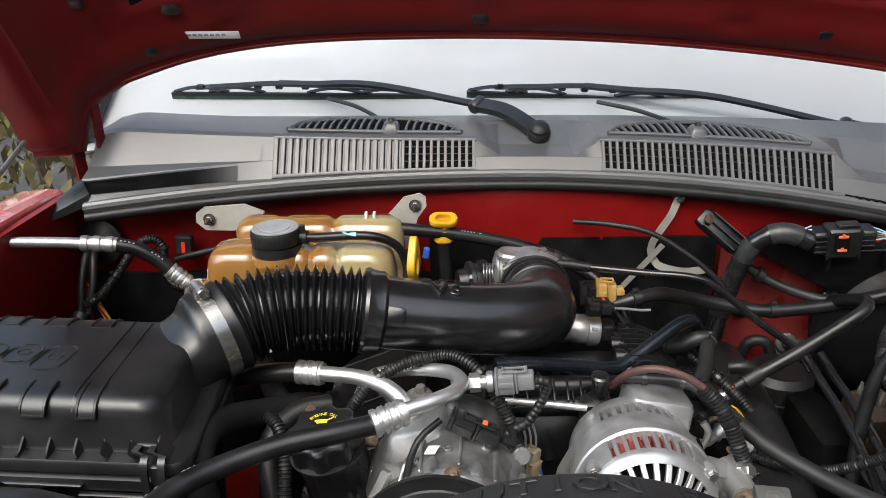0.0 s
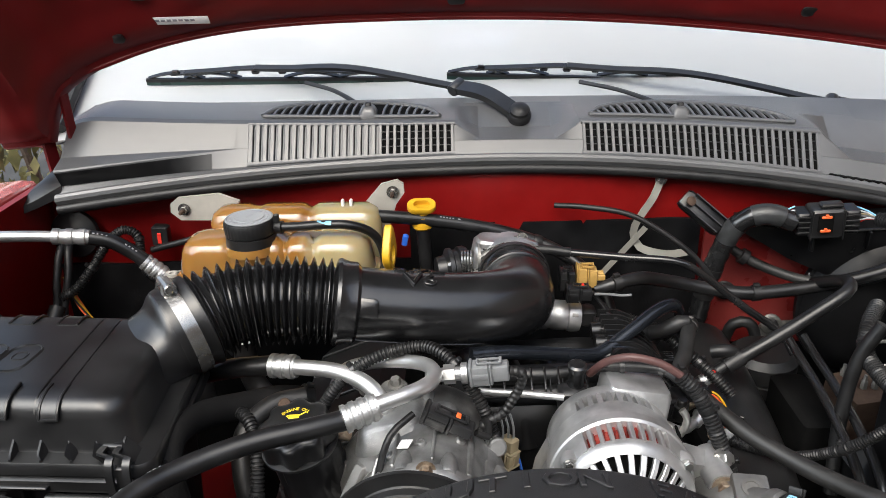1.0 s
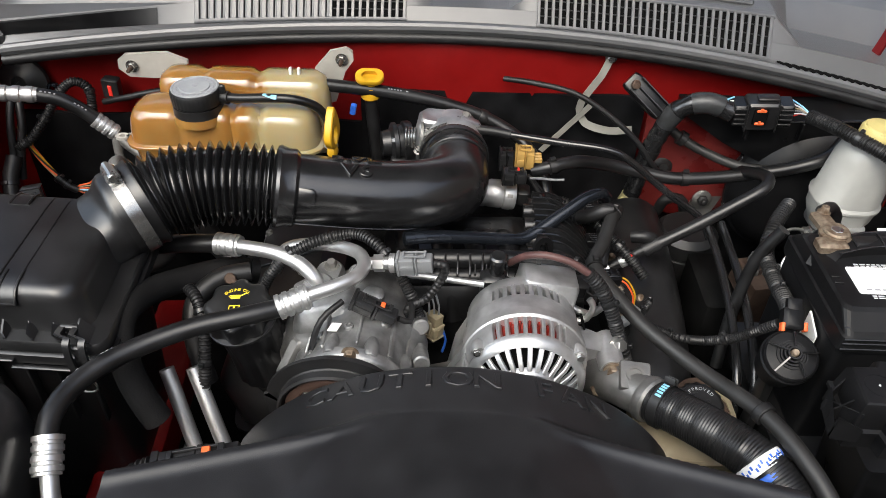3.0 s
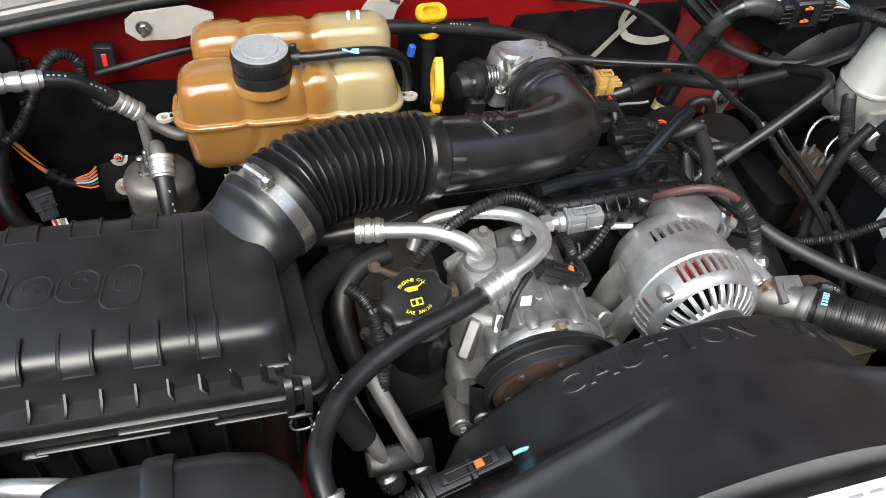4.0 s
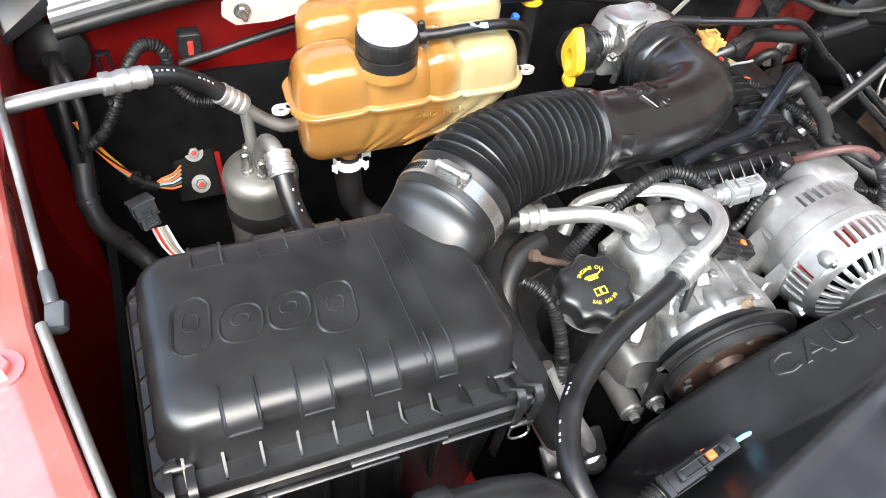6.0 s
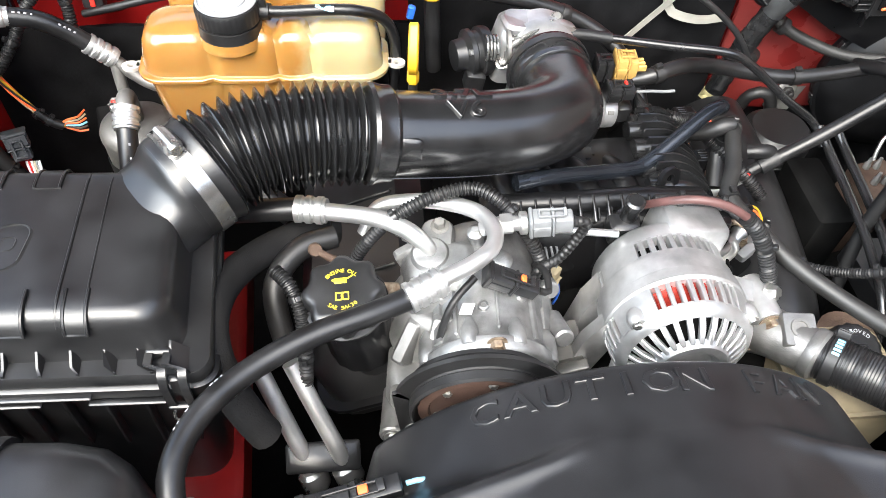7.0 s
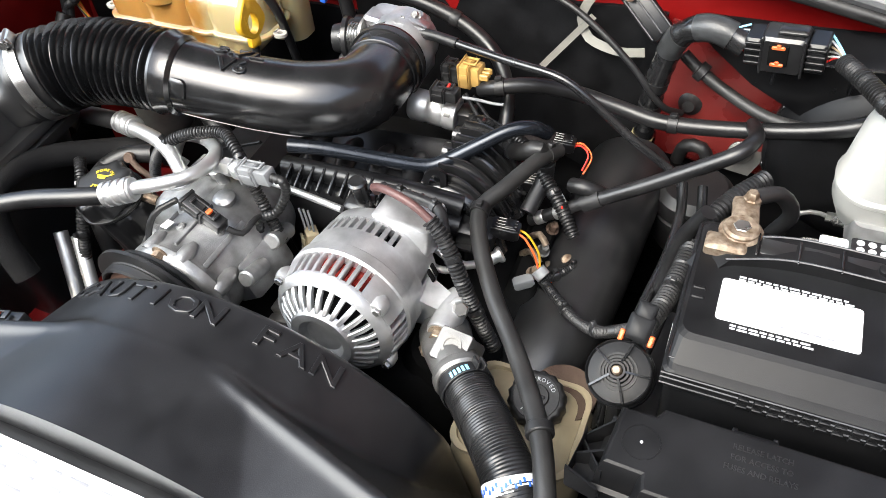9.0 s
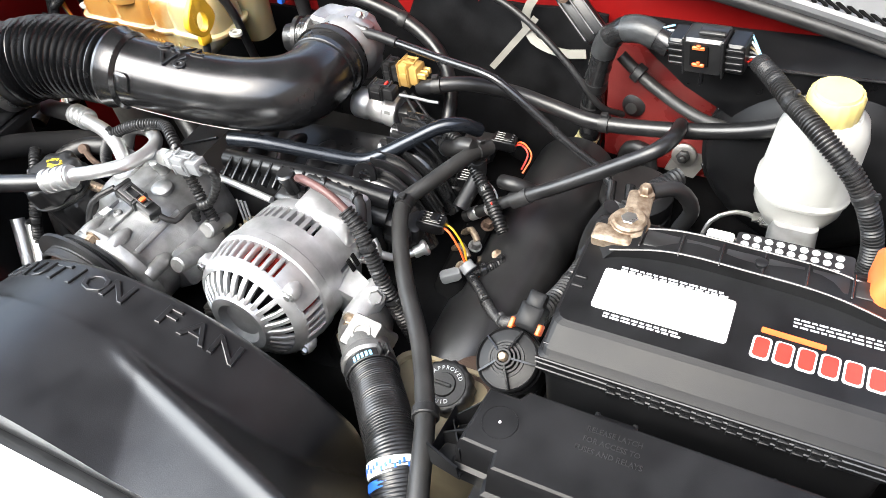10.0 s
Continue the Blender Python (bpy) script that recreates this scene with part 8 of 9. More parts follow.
solo("hose_clip", bm, RUBBER, "black clip joining two hoses", "clip")
hose("wire_sleeve", "faded red-brown wire sleeve over the alternator", [(0.192, 0.662, 0.955), (0.205, 0.640, 0.985), (0.228, 0.628, 0.998), (0.258, 0.622, 0.993), (0.280, 0.617, 0.980)], 0.0044, PINK, "wire sleeve")
hose("wiring_loom", "black corrugated wiring loom beside the alternator", [(0.278, 0.617, 0.981), (0.292, 0.612, 0.968), (0.305, 0.604, 0.948), (0.318, 0.596, 0.918), (0.332, 0.591, 0.88), (0.350, 0.588, 0.834)], 0.0078, RUBBER, "wiring loom", (0.0042, 0.0009), 16)
hose("wiring_loom", "black taped loom lying behind the alternator", [(0.20, 0.66, 0.965), (0.235, 0.655, 0.968), (0.272, 0.648, 0.966), (0.292, 0.62, 0.962)], 0.0058, RUBBER, "wiring loom")
hose("heater_hose", "black heater hose along the firewall", [(-0.118, 0.952, 1.040), (-0.06, 0.955, 1.034), (0.02, 0.962, 1.022), (0.10, 0.966, 1.005), (0.172, 0.962, 0.982), (0.225, 0.942, 0.955), (0.255, 0.905, 0.925), (0.262, 0.87, 0.895), (0.262, 0.84, 0.86)], 0.0095, marks=((0.28, 0.36),))
bm = B()
lathe(bm, [(0.0110, -0.006), (0.0115, -0.005), (0.0115, 0.005), (0.0110, 0.006)], axis((0.163, 0.963, 0.985), (0.8, 0, -0.3)), 16)
solo("hose_clip", bm, RUBBER, "black ratchet clip on the heater hose", "clip")
t = thing("overflow_hose", (-0.12, 0.89, 1.04), "slim black overflow hose with pale blue marks", "hose")
bm = B()
tube(bm, [(-0.205, 0.876, 1.053), (-0.175, 0.872, 1.054), (-0.13, 0.868, 1.058), (-0.095, 0.868, 1.056), (-0.068, 0.876, 1.040), (-0.056, 0.880, 1.010), (-0.056, 0.888, 0.96), (-0.06, 0.90, 0.90)], 0.0062, 14)
part("hose", bm, HOSE, t)
for p, q in (((-0.128, 0.8795, 1.0583), (1, -0.1, 0)),):
    bm = B()
    rings(bm, [[axis((-0.14 + 0.016 * k, 0.868 - 0.001 * k, 1.0572 + 0.001 * k), (1, -0.15, 0.06)) @ V((0.0066 * math.cos(a), 0.0066 * math.sin(a), 0)) for a in [radians(60 + 50 * k + 9 * i) for i in range(7)]] + [axis((-0.136 + 0.016 * k, 0.868 - 0.001 * k, 1.0572 + 0.001 * k), (1, -0.15, 0.06)) @ V((0.0066 * math.cos(a), 0.0066 * math.sin(a), 0)) for a in [radians(60 + 50 * k + 9 * i) for i in range(6, -1, -1)]] for k in (0, 1)])
    part("blue_mark", bm, CYAN, t, "pale blue paint stripe")
bm = B()
lathe(bm, [(0.009, -0.007), (0.009, 0.007)], axis((-0.196, 0.875, 1.053), (1, -0.2, 0)), 14)
box(bm, pose(-0.196, 0.873, 1.066), 0.008, 0.006, 0.014, 0.002)
part("spring_clip", bm, RUBBER, t)
t = thing("hose_clamp", (-0.118, 0.95, 1.04), "pale spring clamp on the heater hose end", "hose clamp")
bm = B()
lathe(bm, [(0.0112, -0.007), (0.0122, -0.006), (0.0122, 0.006), (0.0112, 0.007)], axis((-0.112, 0.952, 1.039), (1, 0, -0.1)), 18)
part("band", bm, PAPER, t)
for dx in (-0.006, 0.006):
    bm = B()
    box(bm, pose(-0.112 + dx, 0.948, 1.056), 0.004, 0.008, 0.016, 0.001)
    part("tang", bm, PAPER, t)

# air-conditioning lines
t = thing("ac_line", (-0.09, 0.64, 0.96), "bright aluminium air-conditioning pipe with crimped hose", "ac pipe", "ac lines")
bm = B()
tube(bm, [(-0.150, 0.659, 0.972), (-0.125, 0.652, 0.975), (-0.09, 0.643, 0.976), (-0.06, 0.630, 0.972), (-0.042, 0.618, 0.962), (-0.034, 0.612, 0.946)], 0.0088, 18, 0.004)
part("pipe", bm, ALU, t)
crimp(t, (-0.150, 0.660, 0.972), (1, -0.2, 0.05), 0.0125, 3, 0.032)
bm = B()
tube(bm, [(-0.165, 0.662, 0.972), (-0.21, 0.668, 0.965), (-0.27, 0.69, 0.94), (-0.32, 0.72, 0.91)], 0.0115, 16)
part("hose", bm, HOSE, t)
bm = B()
lathe(bm, [(0.013, 0), (0.014, 0.003), (0.010, 0.006)], axis((-0.034, 0.612, 0.950), (0.1, -0.1, 1)), 20)
part("flange", bm, ALU, t)
t = thing("ac_line", (-0.03, 0.56, 0.98), "bright aluminium air-conditioning pipe joined to a thick hose", "ac pipe", "ac lines")
bm = B()
tube(bm, [(-0.060, 0.535, 0.993), (-0.035, 0.546, 1.000), (-0.005, 0.560, 1.003), (0.015, 0.578, 1.002), (0.021, 0.602, 0.998), (0.010, 0.632, 0.990), (-0.020, 0.655, 0.980), (-0.055, 0.668, 0.970), (-0.085, 0.672, 0.957), (-0.10, 0.662, 0.93)], 0.0078, 18, 0.004)
part("pipe", bm, ALU, t)
crimp(t, (-0.048, 0.540, 0.997), (1, 0.42, 0.2), 0.0125, 4, 0.036)
bm = B()
pts = [(-0.060, 0.535, 0.993), (-0.095, 0.520, 0.994), (-0.145, 0.502, 0.993), (-0.190, 0.478, 0.990), (-0.222, 0.450, 0.989), (-0.240, 0.420, 0.988), (-0.246, 0.392, 0.985), (-0.243, 0.372, 0.978)]
tube(bm, pts, 0.0102, 18)
part("hose", bm, HOSE, t)
line_print(t, pts, 0.0102, ((0.62, 0.7), (0.78, 0.84)), (-0.8, 0.1, 0.6))
crimp(t, (-0.240, 0.362, 0.970), (0.15, -0.8, -0.5), 0.0125, 4, 0.036)
bm = B()
tube(bm, [(-0.238, 0.355, 0.965), (-0.230, 0.33, 0.945), (-0.225, 0.31, 0.90)], 0.008, 14)
part("lower_pipe", bm, ALU, t)
bm = B()
tube(bm, [(0.012, 0.615, 0.985), (0.030, 0.620, 0.985), (0.050, 0.617, 0.988)], 0.0075, 14)
lathe(bm, [(0.0105, -0.006), (0.0105, 0.006)], axis((0.036, 0.619, 0.986), (1, -0.05, 0.1)), 6)
lathe(bm, [(0.0095, -0.004), (0.0115, -0.003), (0.0115, 0.003), (0.0095, 0.004)], axis((0.052, 0.617, 0.9885), (1, -0.05, 0.1)), 20)
part("switch_fitting", bm, ALU, t)
plug("pressure_switch_plug", "grey ribbed pressure switch plug", (0.078, 0.614, 0.992), (1, -0.07, 0.12), (0.019, 0.021, 0.042), GREY)
hose("switch_lead", "black taped lead from the pressure switch", [(0.098, 0.612, 0.994), (0.112, 0.612, 0.990), (0.108, 0.612, 0.970), (0.092, 0.606, 0.945), (0.072, 0.60, 0.935), (0.068, 0.596, 0.918)], 0.005, RUBBER, "lead", (0.006, 0.0004))
plug("compressor_plug", "black compressor connector with orange locks", (0.035, 0.563, 0.968), (0.85, -0.15, -0.35), (0.019, 0.016, 0.054), PLASTIC, ORANGE)
hose("compressor_lead", "thin black lead beside the compressor", [(0.062, 0.560, 0.956), (0.074, 0.566, 0.946), (0.075, 0.59, 0.945), (0.07, 0.61, 0.93)], 0.0035, RUBBER, "lead")
hose("compressor_lead", "thin black lead down the compressor side", [(0.0, 0.565, 0.976), (-0.022, 0.545, 0.965), (-0.034, 0.530, 0.93), (-0.035, 0.520, 0.885)], 0.0036, RUBBER, "lead")
bm = B()
box(bm, pose(-0.043, 0.512, 0.878, 0, 0, 20), 0.010, 0.010, 0.014, 0.002)
solo("wire_tag", bm, CYAN, "small blue tag on the compressor lead", "tag")
hose("wiring_loom", "black corrugated loom arching over the pipes", [(-0.118, 0.634, 0.905), (-0.100, 0.634, 0.945), (-0.075, 0.638, 0.975), (-0.04, 0.648, 0.992), (0.003, 0.656, 0.998), (0.030, 0.642, 0.996), (0.052, 0.625, 0.978), (0.072, 0.612, 0.945), (0.088, 0.605, 0.90)], 0.0062, RUBBER, "wiring loom", (0.004, 0.0008), 14)
hose("wiring_loom", "black corrugated loom beside the oil filler", [(-0.185, 0.60, 0.955), (-0.172, 0.585, 0.952), (-0.162, 0.565, 0.935), (-0.160, 0.54, 0.90), (-0.165, 0.52, 0.85)], 0.0065, RUBBER, "wiring loom", (0.004, 0.0008), 14)
plug("ground_plug", "small cream and grey plug between the castings", (0.100, 0.638, 0.868), (0.1, 0.1, 1), (0.022, 0.018, 0.036), TAN)
for dx in (-0.006, 0, 0.006):
    bm = B()
    tube(bm, [(0.100 + dx, 0.639, 0.885), (0.100 + dx, 0.640, 0.90), (0.096 + dx, 0.644, 0.915)], 0.0014, 6)
    solo("plug_wire", bm, GREY, "thin wire above the cream plug", "wire", "plug wires")
hose("plug_wire", "thin blue wire below the cream plug", [(0.110, 0.64, 0.862), (0.116, 0.637, 0.84), (0.112, 0.635, 0.82)], 0.0018, BLUE, "wire")
hose("fuel_rail", "bright slim metal fuel rail", [(0.062, 0.648, 0.944), (0.10, 0.642, 0.945), (0.16, 0.634, 0.944)], 0.0042, ALU, "fuel rail")
hose("oil_pipe", "thin bright pipe curving beside the alternator", [(0.250, 0.63, 0.900), (0.272, 0.628, 0.892), (0.290, 0.628, 0.897), (0.296, 0.630, 0.915), (0.29, 0.634, 0.925)], 0.0042, ALU, "pipe")
t = thing("dipstick", (0.176, 0.656, 0.92), "black plastic dipstick knob beside the alternator", "dipstick")
bm = B()
lathe(bm, [(0.013, -0.035), (0.013, -0.012), (0.009, -0.010), (0.009, 0.012), (0.0105, 0.013), (0.0105, 0.019), (0.008, 0.021)], pose(0.176, 0.654, 0.955, 8, 0, 0), 20)
part("knob", bm, GLOSSY, t)
bm = B()
box(bm, pose(0.172, 0.652, 0.93), 0.032, 0.024, 0.03, 0.004)
part("clip_block", bm, PLASTIC, t)

# connectors behind the throttle
t = plug("throttle_plug", "yellow throttle sensor plug on a black body", (0.222, 0.872, 0.972), (1, -0.05, 0), (0.026, 0.030, 0.028), AMBERP)
plug("sensor_plug", "black base of the yellow throttle plug", (0.196, 0.872, 0.970), (1, -0.05, 0), (0.022, 0.026, 0.022), PLASTIC)
for dy in (-0.007, 0.0, 0.007):
    bm = B()
    box(bm, pose(0.240, 0.871 + dy, 0.974), 0.012, 0.004, 0.008, 0.001)
    part("prong", bm, AMBERP, t)
plug("air_sensor_plug", "black plug with a red lock", (0.205, 0.828, 0.970), (1, 0.0, -0.05), (0.020, 0.018, 0.034), PLASTIC, REDP)
plug("idle_valve_plug", "black plug with a red lock", (0.245, 0.822, 0.922), (1, 0.0, 0), (0.020, 0.018, 0.036), PLASTIC, REDP)
hose("sensor_lead", "grey taped end of a thin sensor lead", [(0.226, 0.828, 0.968), (0.245, 0.832, 0.965), (0.262, 0.834, 0.962), (0.276, 0.835, 0.962)], 0.0019, GREY, "lead")
for k, (a, b2) in enumerate((((0.225, 0.84, 0.965), (0.29, 0.80, 0.90)), ((0.23, 0.85, 0.955), (0.30, 0.82, 0.91)), ((0.265, 0.822, 0.92), (0.32, 0.78, 0.88)))):
    a, b2 = V(a), V(b2)
    hose("sensor_lead", "thin black sensor lead", [a, a.lerp(b2, 0.35) + V((0.006, 0, -0.016)), a.lerp(b2, 0.7) + V((0, 0, -0.018)), b2], 0.0026, RUBBER, "lead", group="sensor leads")
hose("wiring_loom", "black corrugated loom along the ignition coils", [(0.275, 0.835, 0.925), (0.31, 0.818, 0.918), (0.345, 0.79, 0.898), (0.372, 0.765, 0.88), (0.392, 0.745, 0.862)], 0.0075, RUBBER, "wiring loom", (0.0042, 0.0009), 14)
hose("wiring_loom", "black taped loom over the manifold", [(0.262, 0.84, 0.90), (0.305, 0.80, 0.925), (0.335, 0.79, 0.945), (0.34, 0.80, 0.90), (0.33, 0.76, 0.87)], 0.010, RUBBER, "wiring loom")
hose("wiring_loom", "thin braided loom draped over the dark cover", [(0.372, 0.690, 0.838), (0.395, 0.668, 0.842), (0.425, 0.635, 0.858), (0.458, 0.598, 0.90), (0.492, 0.572, 0.955)], 0.0055, RUBBER, "wiring loom", (0.0032, 0.0006), 12)
hose("wiring_loom", "short braided loom with orange wires", [(0.372, 0.690, 0.838), (0.392, 0.712, 0.838), (0.41, 0.745, 0.83)], 0.0055, RUBBER, "wiring loom", (0.0032, 0.0006), 12)
hose("orange_wire", "bare orange wire from the braided loom", [(0.380, 0.695, 0.832), (0.40, 0.70, 0.825), (0.425, 0.725, 0.818), (0.432, 0.748, 0.815)], 0.0018, ORANGE, "wire")
bm = B()
lathe(bm, [(0.006, 0), (0.007, 0.004), (0.007, 0.012), (0.004, 0.014)], axis((0.385, 0.735, 0.828), (0.4, -0.4, 0.8)), 10)
box(bm, pose(0.378, 0.728, 0.818, 0, 20, 30), 0.03, 0.02, 0.012, 0.003)
solo("stud_nut", bm, BRASS, "rusty stud and nut on the engine", "nut")
bm = B()
tube(bm, [(0.375, 0.79, 0.90), (0.39, 0.785, 0.905), (0.405, 0.79, 0.898), (0.41, 0.80, 0.885)], 0.009, 12)
solo("hose_elbow", bm, RUBBER, "dark rubber elbow behind the coils", "hose")

# right rear corner
t = thing("wiring_loom", (0.39, 0.96, 0.76), "thick black taped wiring trunk bending down the firewall", "wiring loom")
trunk = [(0.524, 0.938, 1.020), (0.492, 0.944, 1.030), (0.466, 0.951, 1.023), (0.447, 0.958, 1.002), (0.437, 0.966, 0.965), (0.428, 0.973, 0.919), (0.424, 0.980, 0.875), (0.420, 0.984, 0.834), (0.407, 0.976, 0.807), (0.39, 0.96, 0.76)]
bm = B()
tube(bm, trunk, 0.0146, 20, 0.005, (0.019, 0.0004))
part("sheath", bm, GLOSSY, t)
line = spline(trunk, 0.004)
for f0, f1, mat, name in ((0.06, 0.15, TAPE, "tape"), (0.24, 0.31, TAPE, "tape"), (0.46, 0.48, RUBBER, "cable_tie"), (0.58, 0.60, RUBBER, "cable_tie"), (0.765, 0.80, CREAMTAPE, "tape"), (0.86, 0.91, CREAMTAPE, "tape")):
    bm = B()
    seg = line[int(f0 * (len(line) - 1)):int(f1 * (len(line) - 1)) + 2]
    tube(bm, seg, 0.0156, 20, smooth=False)
    part(name, bm, mat, t)
t = thing("bulkhead_connector", (0.56, 0.915, 1.02), "large black wiring connector with orange clips", "connector")
cm = pose(0.566, 0.934, 1.024, 4, -5, -7)
bm = B()
slab(bm, cm @ pose(-0.003, 0, 0, 90, 0, 0), [(0.042, 0.040, 0.004, -0.017), (0.046, 0.044, 0.005, -0.013), (0.046, 0.044, 0.005, 0.014), (0.040, 0.038, 0.004, 0.0175)])
shell = part("shell", bm, PLASTIC, t)
bm = B()
box(bm, cm @ pose(-0.006, -0.0165, 0.003), 0.020, 0.006, 0.026, 0.001)
part("window", bm, DARK, shell)
for dz in (0.0135, -0.0075):
    bm = B()
    box(bm, cm @ pose(-0.006, -0.020, dz), 0.0135, 0.003, 0.0042, 0.001)
    box(bm, cm @ pose(-0.006, -0.0205, dz + 0.003), 0.004, 0.003, 0.003, 0.0006)
    part("clip", bm, ORANGE, shell, "orange clip")
for x, w, h in ((-0.033, 0.018, 0.034), (0.030, 0.020, 0.036)):
    bm = B()
    slab(bm, cm @ pose(x, 0, 0, 90, 0, 0), [(w, h, 0.003, -0.014), (w, h, 0.003, 0.012), (w * 0.8, h * 0.85, 0.003, 0.0145)])
    half = part("plug_half", bm, BLACKP, t)
    for k in range(4):
        bm = B()
        box(bm, cm @ pose(x, -0.0142, -0.012 + 0.008 * k), w * 0.9, 0.003, 0.003, 0.0006)
        part("rib", bm, PLASTIC, half)
for x in (-0.0235, 0.0185):
    bm = B()
    box(bm, cm @ pose(x, -0.0155, 0.0), 0.0024, 0.006, 0.046, 0.0008)
    part("flange", bm, PLASTIC, t)
bm = B()
box(bm, cm @ pose(0.004, -0.001, 0.0245), 0.030, 0.016, 0.006, 0.002)
part("latch", bm, PLASTIC, t)
rw = random.Random(8)
for x0, x1, y1, z1 in ((0.524, 0.500, 0.942, 1.030), (0.605, 0.624, 0.902, 1.036)):
    for i in range(6):
        bm = B()
        z = 1.022 + 0.005 * i
        tube(bm, [(x0, 0.930 + 0.003 * i, z - 0.006), ((x0 + x1) / 2, (0.935 + y1) / 2 + 0.004 * rw.random(), (z + z1) / 2), (x1, y1, z1)], 0.0012, 6)
        part("wire", bm, (REDP, LGREY, GREY, TAN, LGREY, CYAN)[i], t)
hose("wiring_loom", "thick black corrugated tube passing the brake fluid bottle", [(0.620, 0.903, 1.036), (0.638, 0.872, 1.040), (0.660, 0.838, 1.040), (0.695, 0.800, 1.032), (0.731, 0.780, 1.005), (0.756, 0.770, 0.958), (0.765, 0.765, 0.90)], 0.0092, RUBBER, "wiring loom", (0.0036, 0.0008), 18)
bm = B()
rings(bm, [[V((x, y0, z1)), V((x, y1, z1 + 0.004)), V((x, y1, z0)), V((x, y0 + 0.01, z0))] for x, y0, y1, z0, z1 in ((0.470, 0.990, 1.02, 0.985, 1.000), (0.500, 0.975, 1.02, 0.970, 1.000), (0.54, 0.960, 1.02, 0.948, 1.000), (0.60, 0.950, 1.02, 0.922, 1.000), (0.70, 0.950, 1.02, 0.925, 1.003), (0.82, 0.955, 1.02, 0.935, 1.006))])
t = thing("relay_tray", (0.66, 0.99, 0.95), "smooth black plastic tray under the wiring connector", "tray")
part("tray", bm, BLACKP, t)
bm = B()
tube(bm, [(0.470, 0.990, 1.000), (0.500, 0.975, 1.000), (0.54, 0.960, 1.000), (0.60, 0.950, 1.000), (0.70, 0.950, 1.003), (0.82, 0.955, 1.006)], 0.0022, 8)
part("rolled_edge", bm, GLOSSY, t)
for x in (0.56, 0.64):
    bm = B()
    box(bm, pose(x, 0.948, 0.985), 0.004, 0.010, 0.030, 0.001)
    part("rib", bm, BLACKP, t)
hose("firewall_hose", "grey-black rubber hose in front of the red firewall", [(0.455, 0.992, 0.962), (0.478, 0.986, 0.946), (0.515, 0.972, 0.930), (0.57, 0.948, 0.920), (0.63, 0.930, 0.928), (0.68, 0.92, 0.95)], 0.0074, GREYHOSE)
bm = B()
lathe(bm, [(0.0105, -0.006), (0.012, -0.005), (0.012, 0.005), (0.0105, 0.006)], axis((0.480, 0.9855, 0.945), (0.8, -0.2, -0.45)), 18)
solo("hose_clip", bm, RUBBER, "dark clip on the firewall hose", "clip")
t = thing("relay_bracket", (0.405, 0.98, 1.0), "black plastic arm bracket with a red bolt hole", "bracket")
bm = B()
m = axis((0.406, 0.978, 1.021), (0.62, -0.3, -0.5), (0.3, -1, 0.3))
slab(bm, m, [(0.026, 0.012, 0.004, -0.036), (0.030, 0.016, 0.004, -0.03), (0.030, 0.016, 0.004, 0.03), (0.026, 0.012, 0.004, 0.036)])
part("arm", bm, BLACKP, t)
for dx in (-0.0125, 0.0, 0.0125):
    bm = B()
    box(bm, m @ pose(dx, 0.010, 0.004), 0.0022, 0.008, 0.058, 0.0006)
    part("rib", bm, PLASTIC, t)
bm = B()
lathe(bm, [(0.007, 0), (0.007, 0.003), (0.004, 0.004)], axis((0.386, 0.972, 1.042), (0.2, -0.9, 0.4)), 12)
part("bolt", bm, RUST, t)
bm = B()
ribbon(bm, [(0.355, 1.03, 1.052), (0.345, 1.022, 1.03), (0.325, 1.015, 1.00), (0.318, 1.018, 0.975), (0.33, 1.015, 0.95), (0.37, 1.01, 0.94), (0.405, 1.008, 0.945)], 0.012, 0.0015, (0.2, -1, 0.2))
solo("ground_strap", bm, STRAP, "pale braided ground strap on the firewall", "ground strap")
bm = B()
ribbon(bm, [(0.335, 1.012, 0.985), (0.30, 1.014, 0.94), (0.265, 1.016, 0.895)], 0.009, 0.0015, (0.2, -1, 0.2))
solo("ground_strap", bm, STRAP, "pale flat strap across the sound pad", "ground strap")
t = thing("strap_bolt", (0.357, 1.035, 1.05), "small firewall bolt holding the strap", "bolt")
bolt(t, (0.357, 1.032, 1.055), (0, -1, 0), 0.006, 0.006, STEEL, washer=0.009)
hose("release_cable", "thin grey-black cable hanging from the firewall", [(0.195, 1.018, 1.022), (0.24, 1.0, 1.025), (0.30, 0.985, 1.018), (0.352, 0.972, 0.992), (0.40, 0.96, 0.955), (0.44, 0.96, 0.905), (0.465, 0.985, 0.878)], 0.0042, RUBBER, "cable")
bm = B()
lathe(bm, [(0.016, 0), (0.016, 0.006), (0.01, 0.01), (0.008, 0.016)], axis((0.472, 1.02, 0.872), (-0.1, -1, 0.2)), 20)
solo("cable_grommet", bm, RUBBER, "black rubber grommet in the firewall", "grommet")
bm = B()
tube(bm, [(0.47, 0.985, 0.80), (0.478, 0.98, 0.83), (0.50, 0.975, 0.835), (0.512, 0.97, 0.81), (0.51, 0.95, 0.76)], 0.009, 12)
solo("heater_pipe", bm, RUBBER, "short black bent heater hose", "hose")
bm = B()
lathe(bm, [(0.04, 0), (0.05, 0.02), (0.05, 0.06), (0.046, 0.062), (0.05, 0.066), (0.05, 0.09), (0.04, 0.1)], pose(0.505, 0.92, 0.72), 28)
solo("steering_boot", bm, RUBBER, "black ribbed rubber steering boot", "boot")
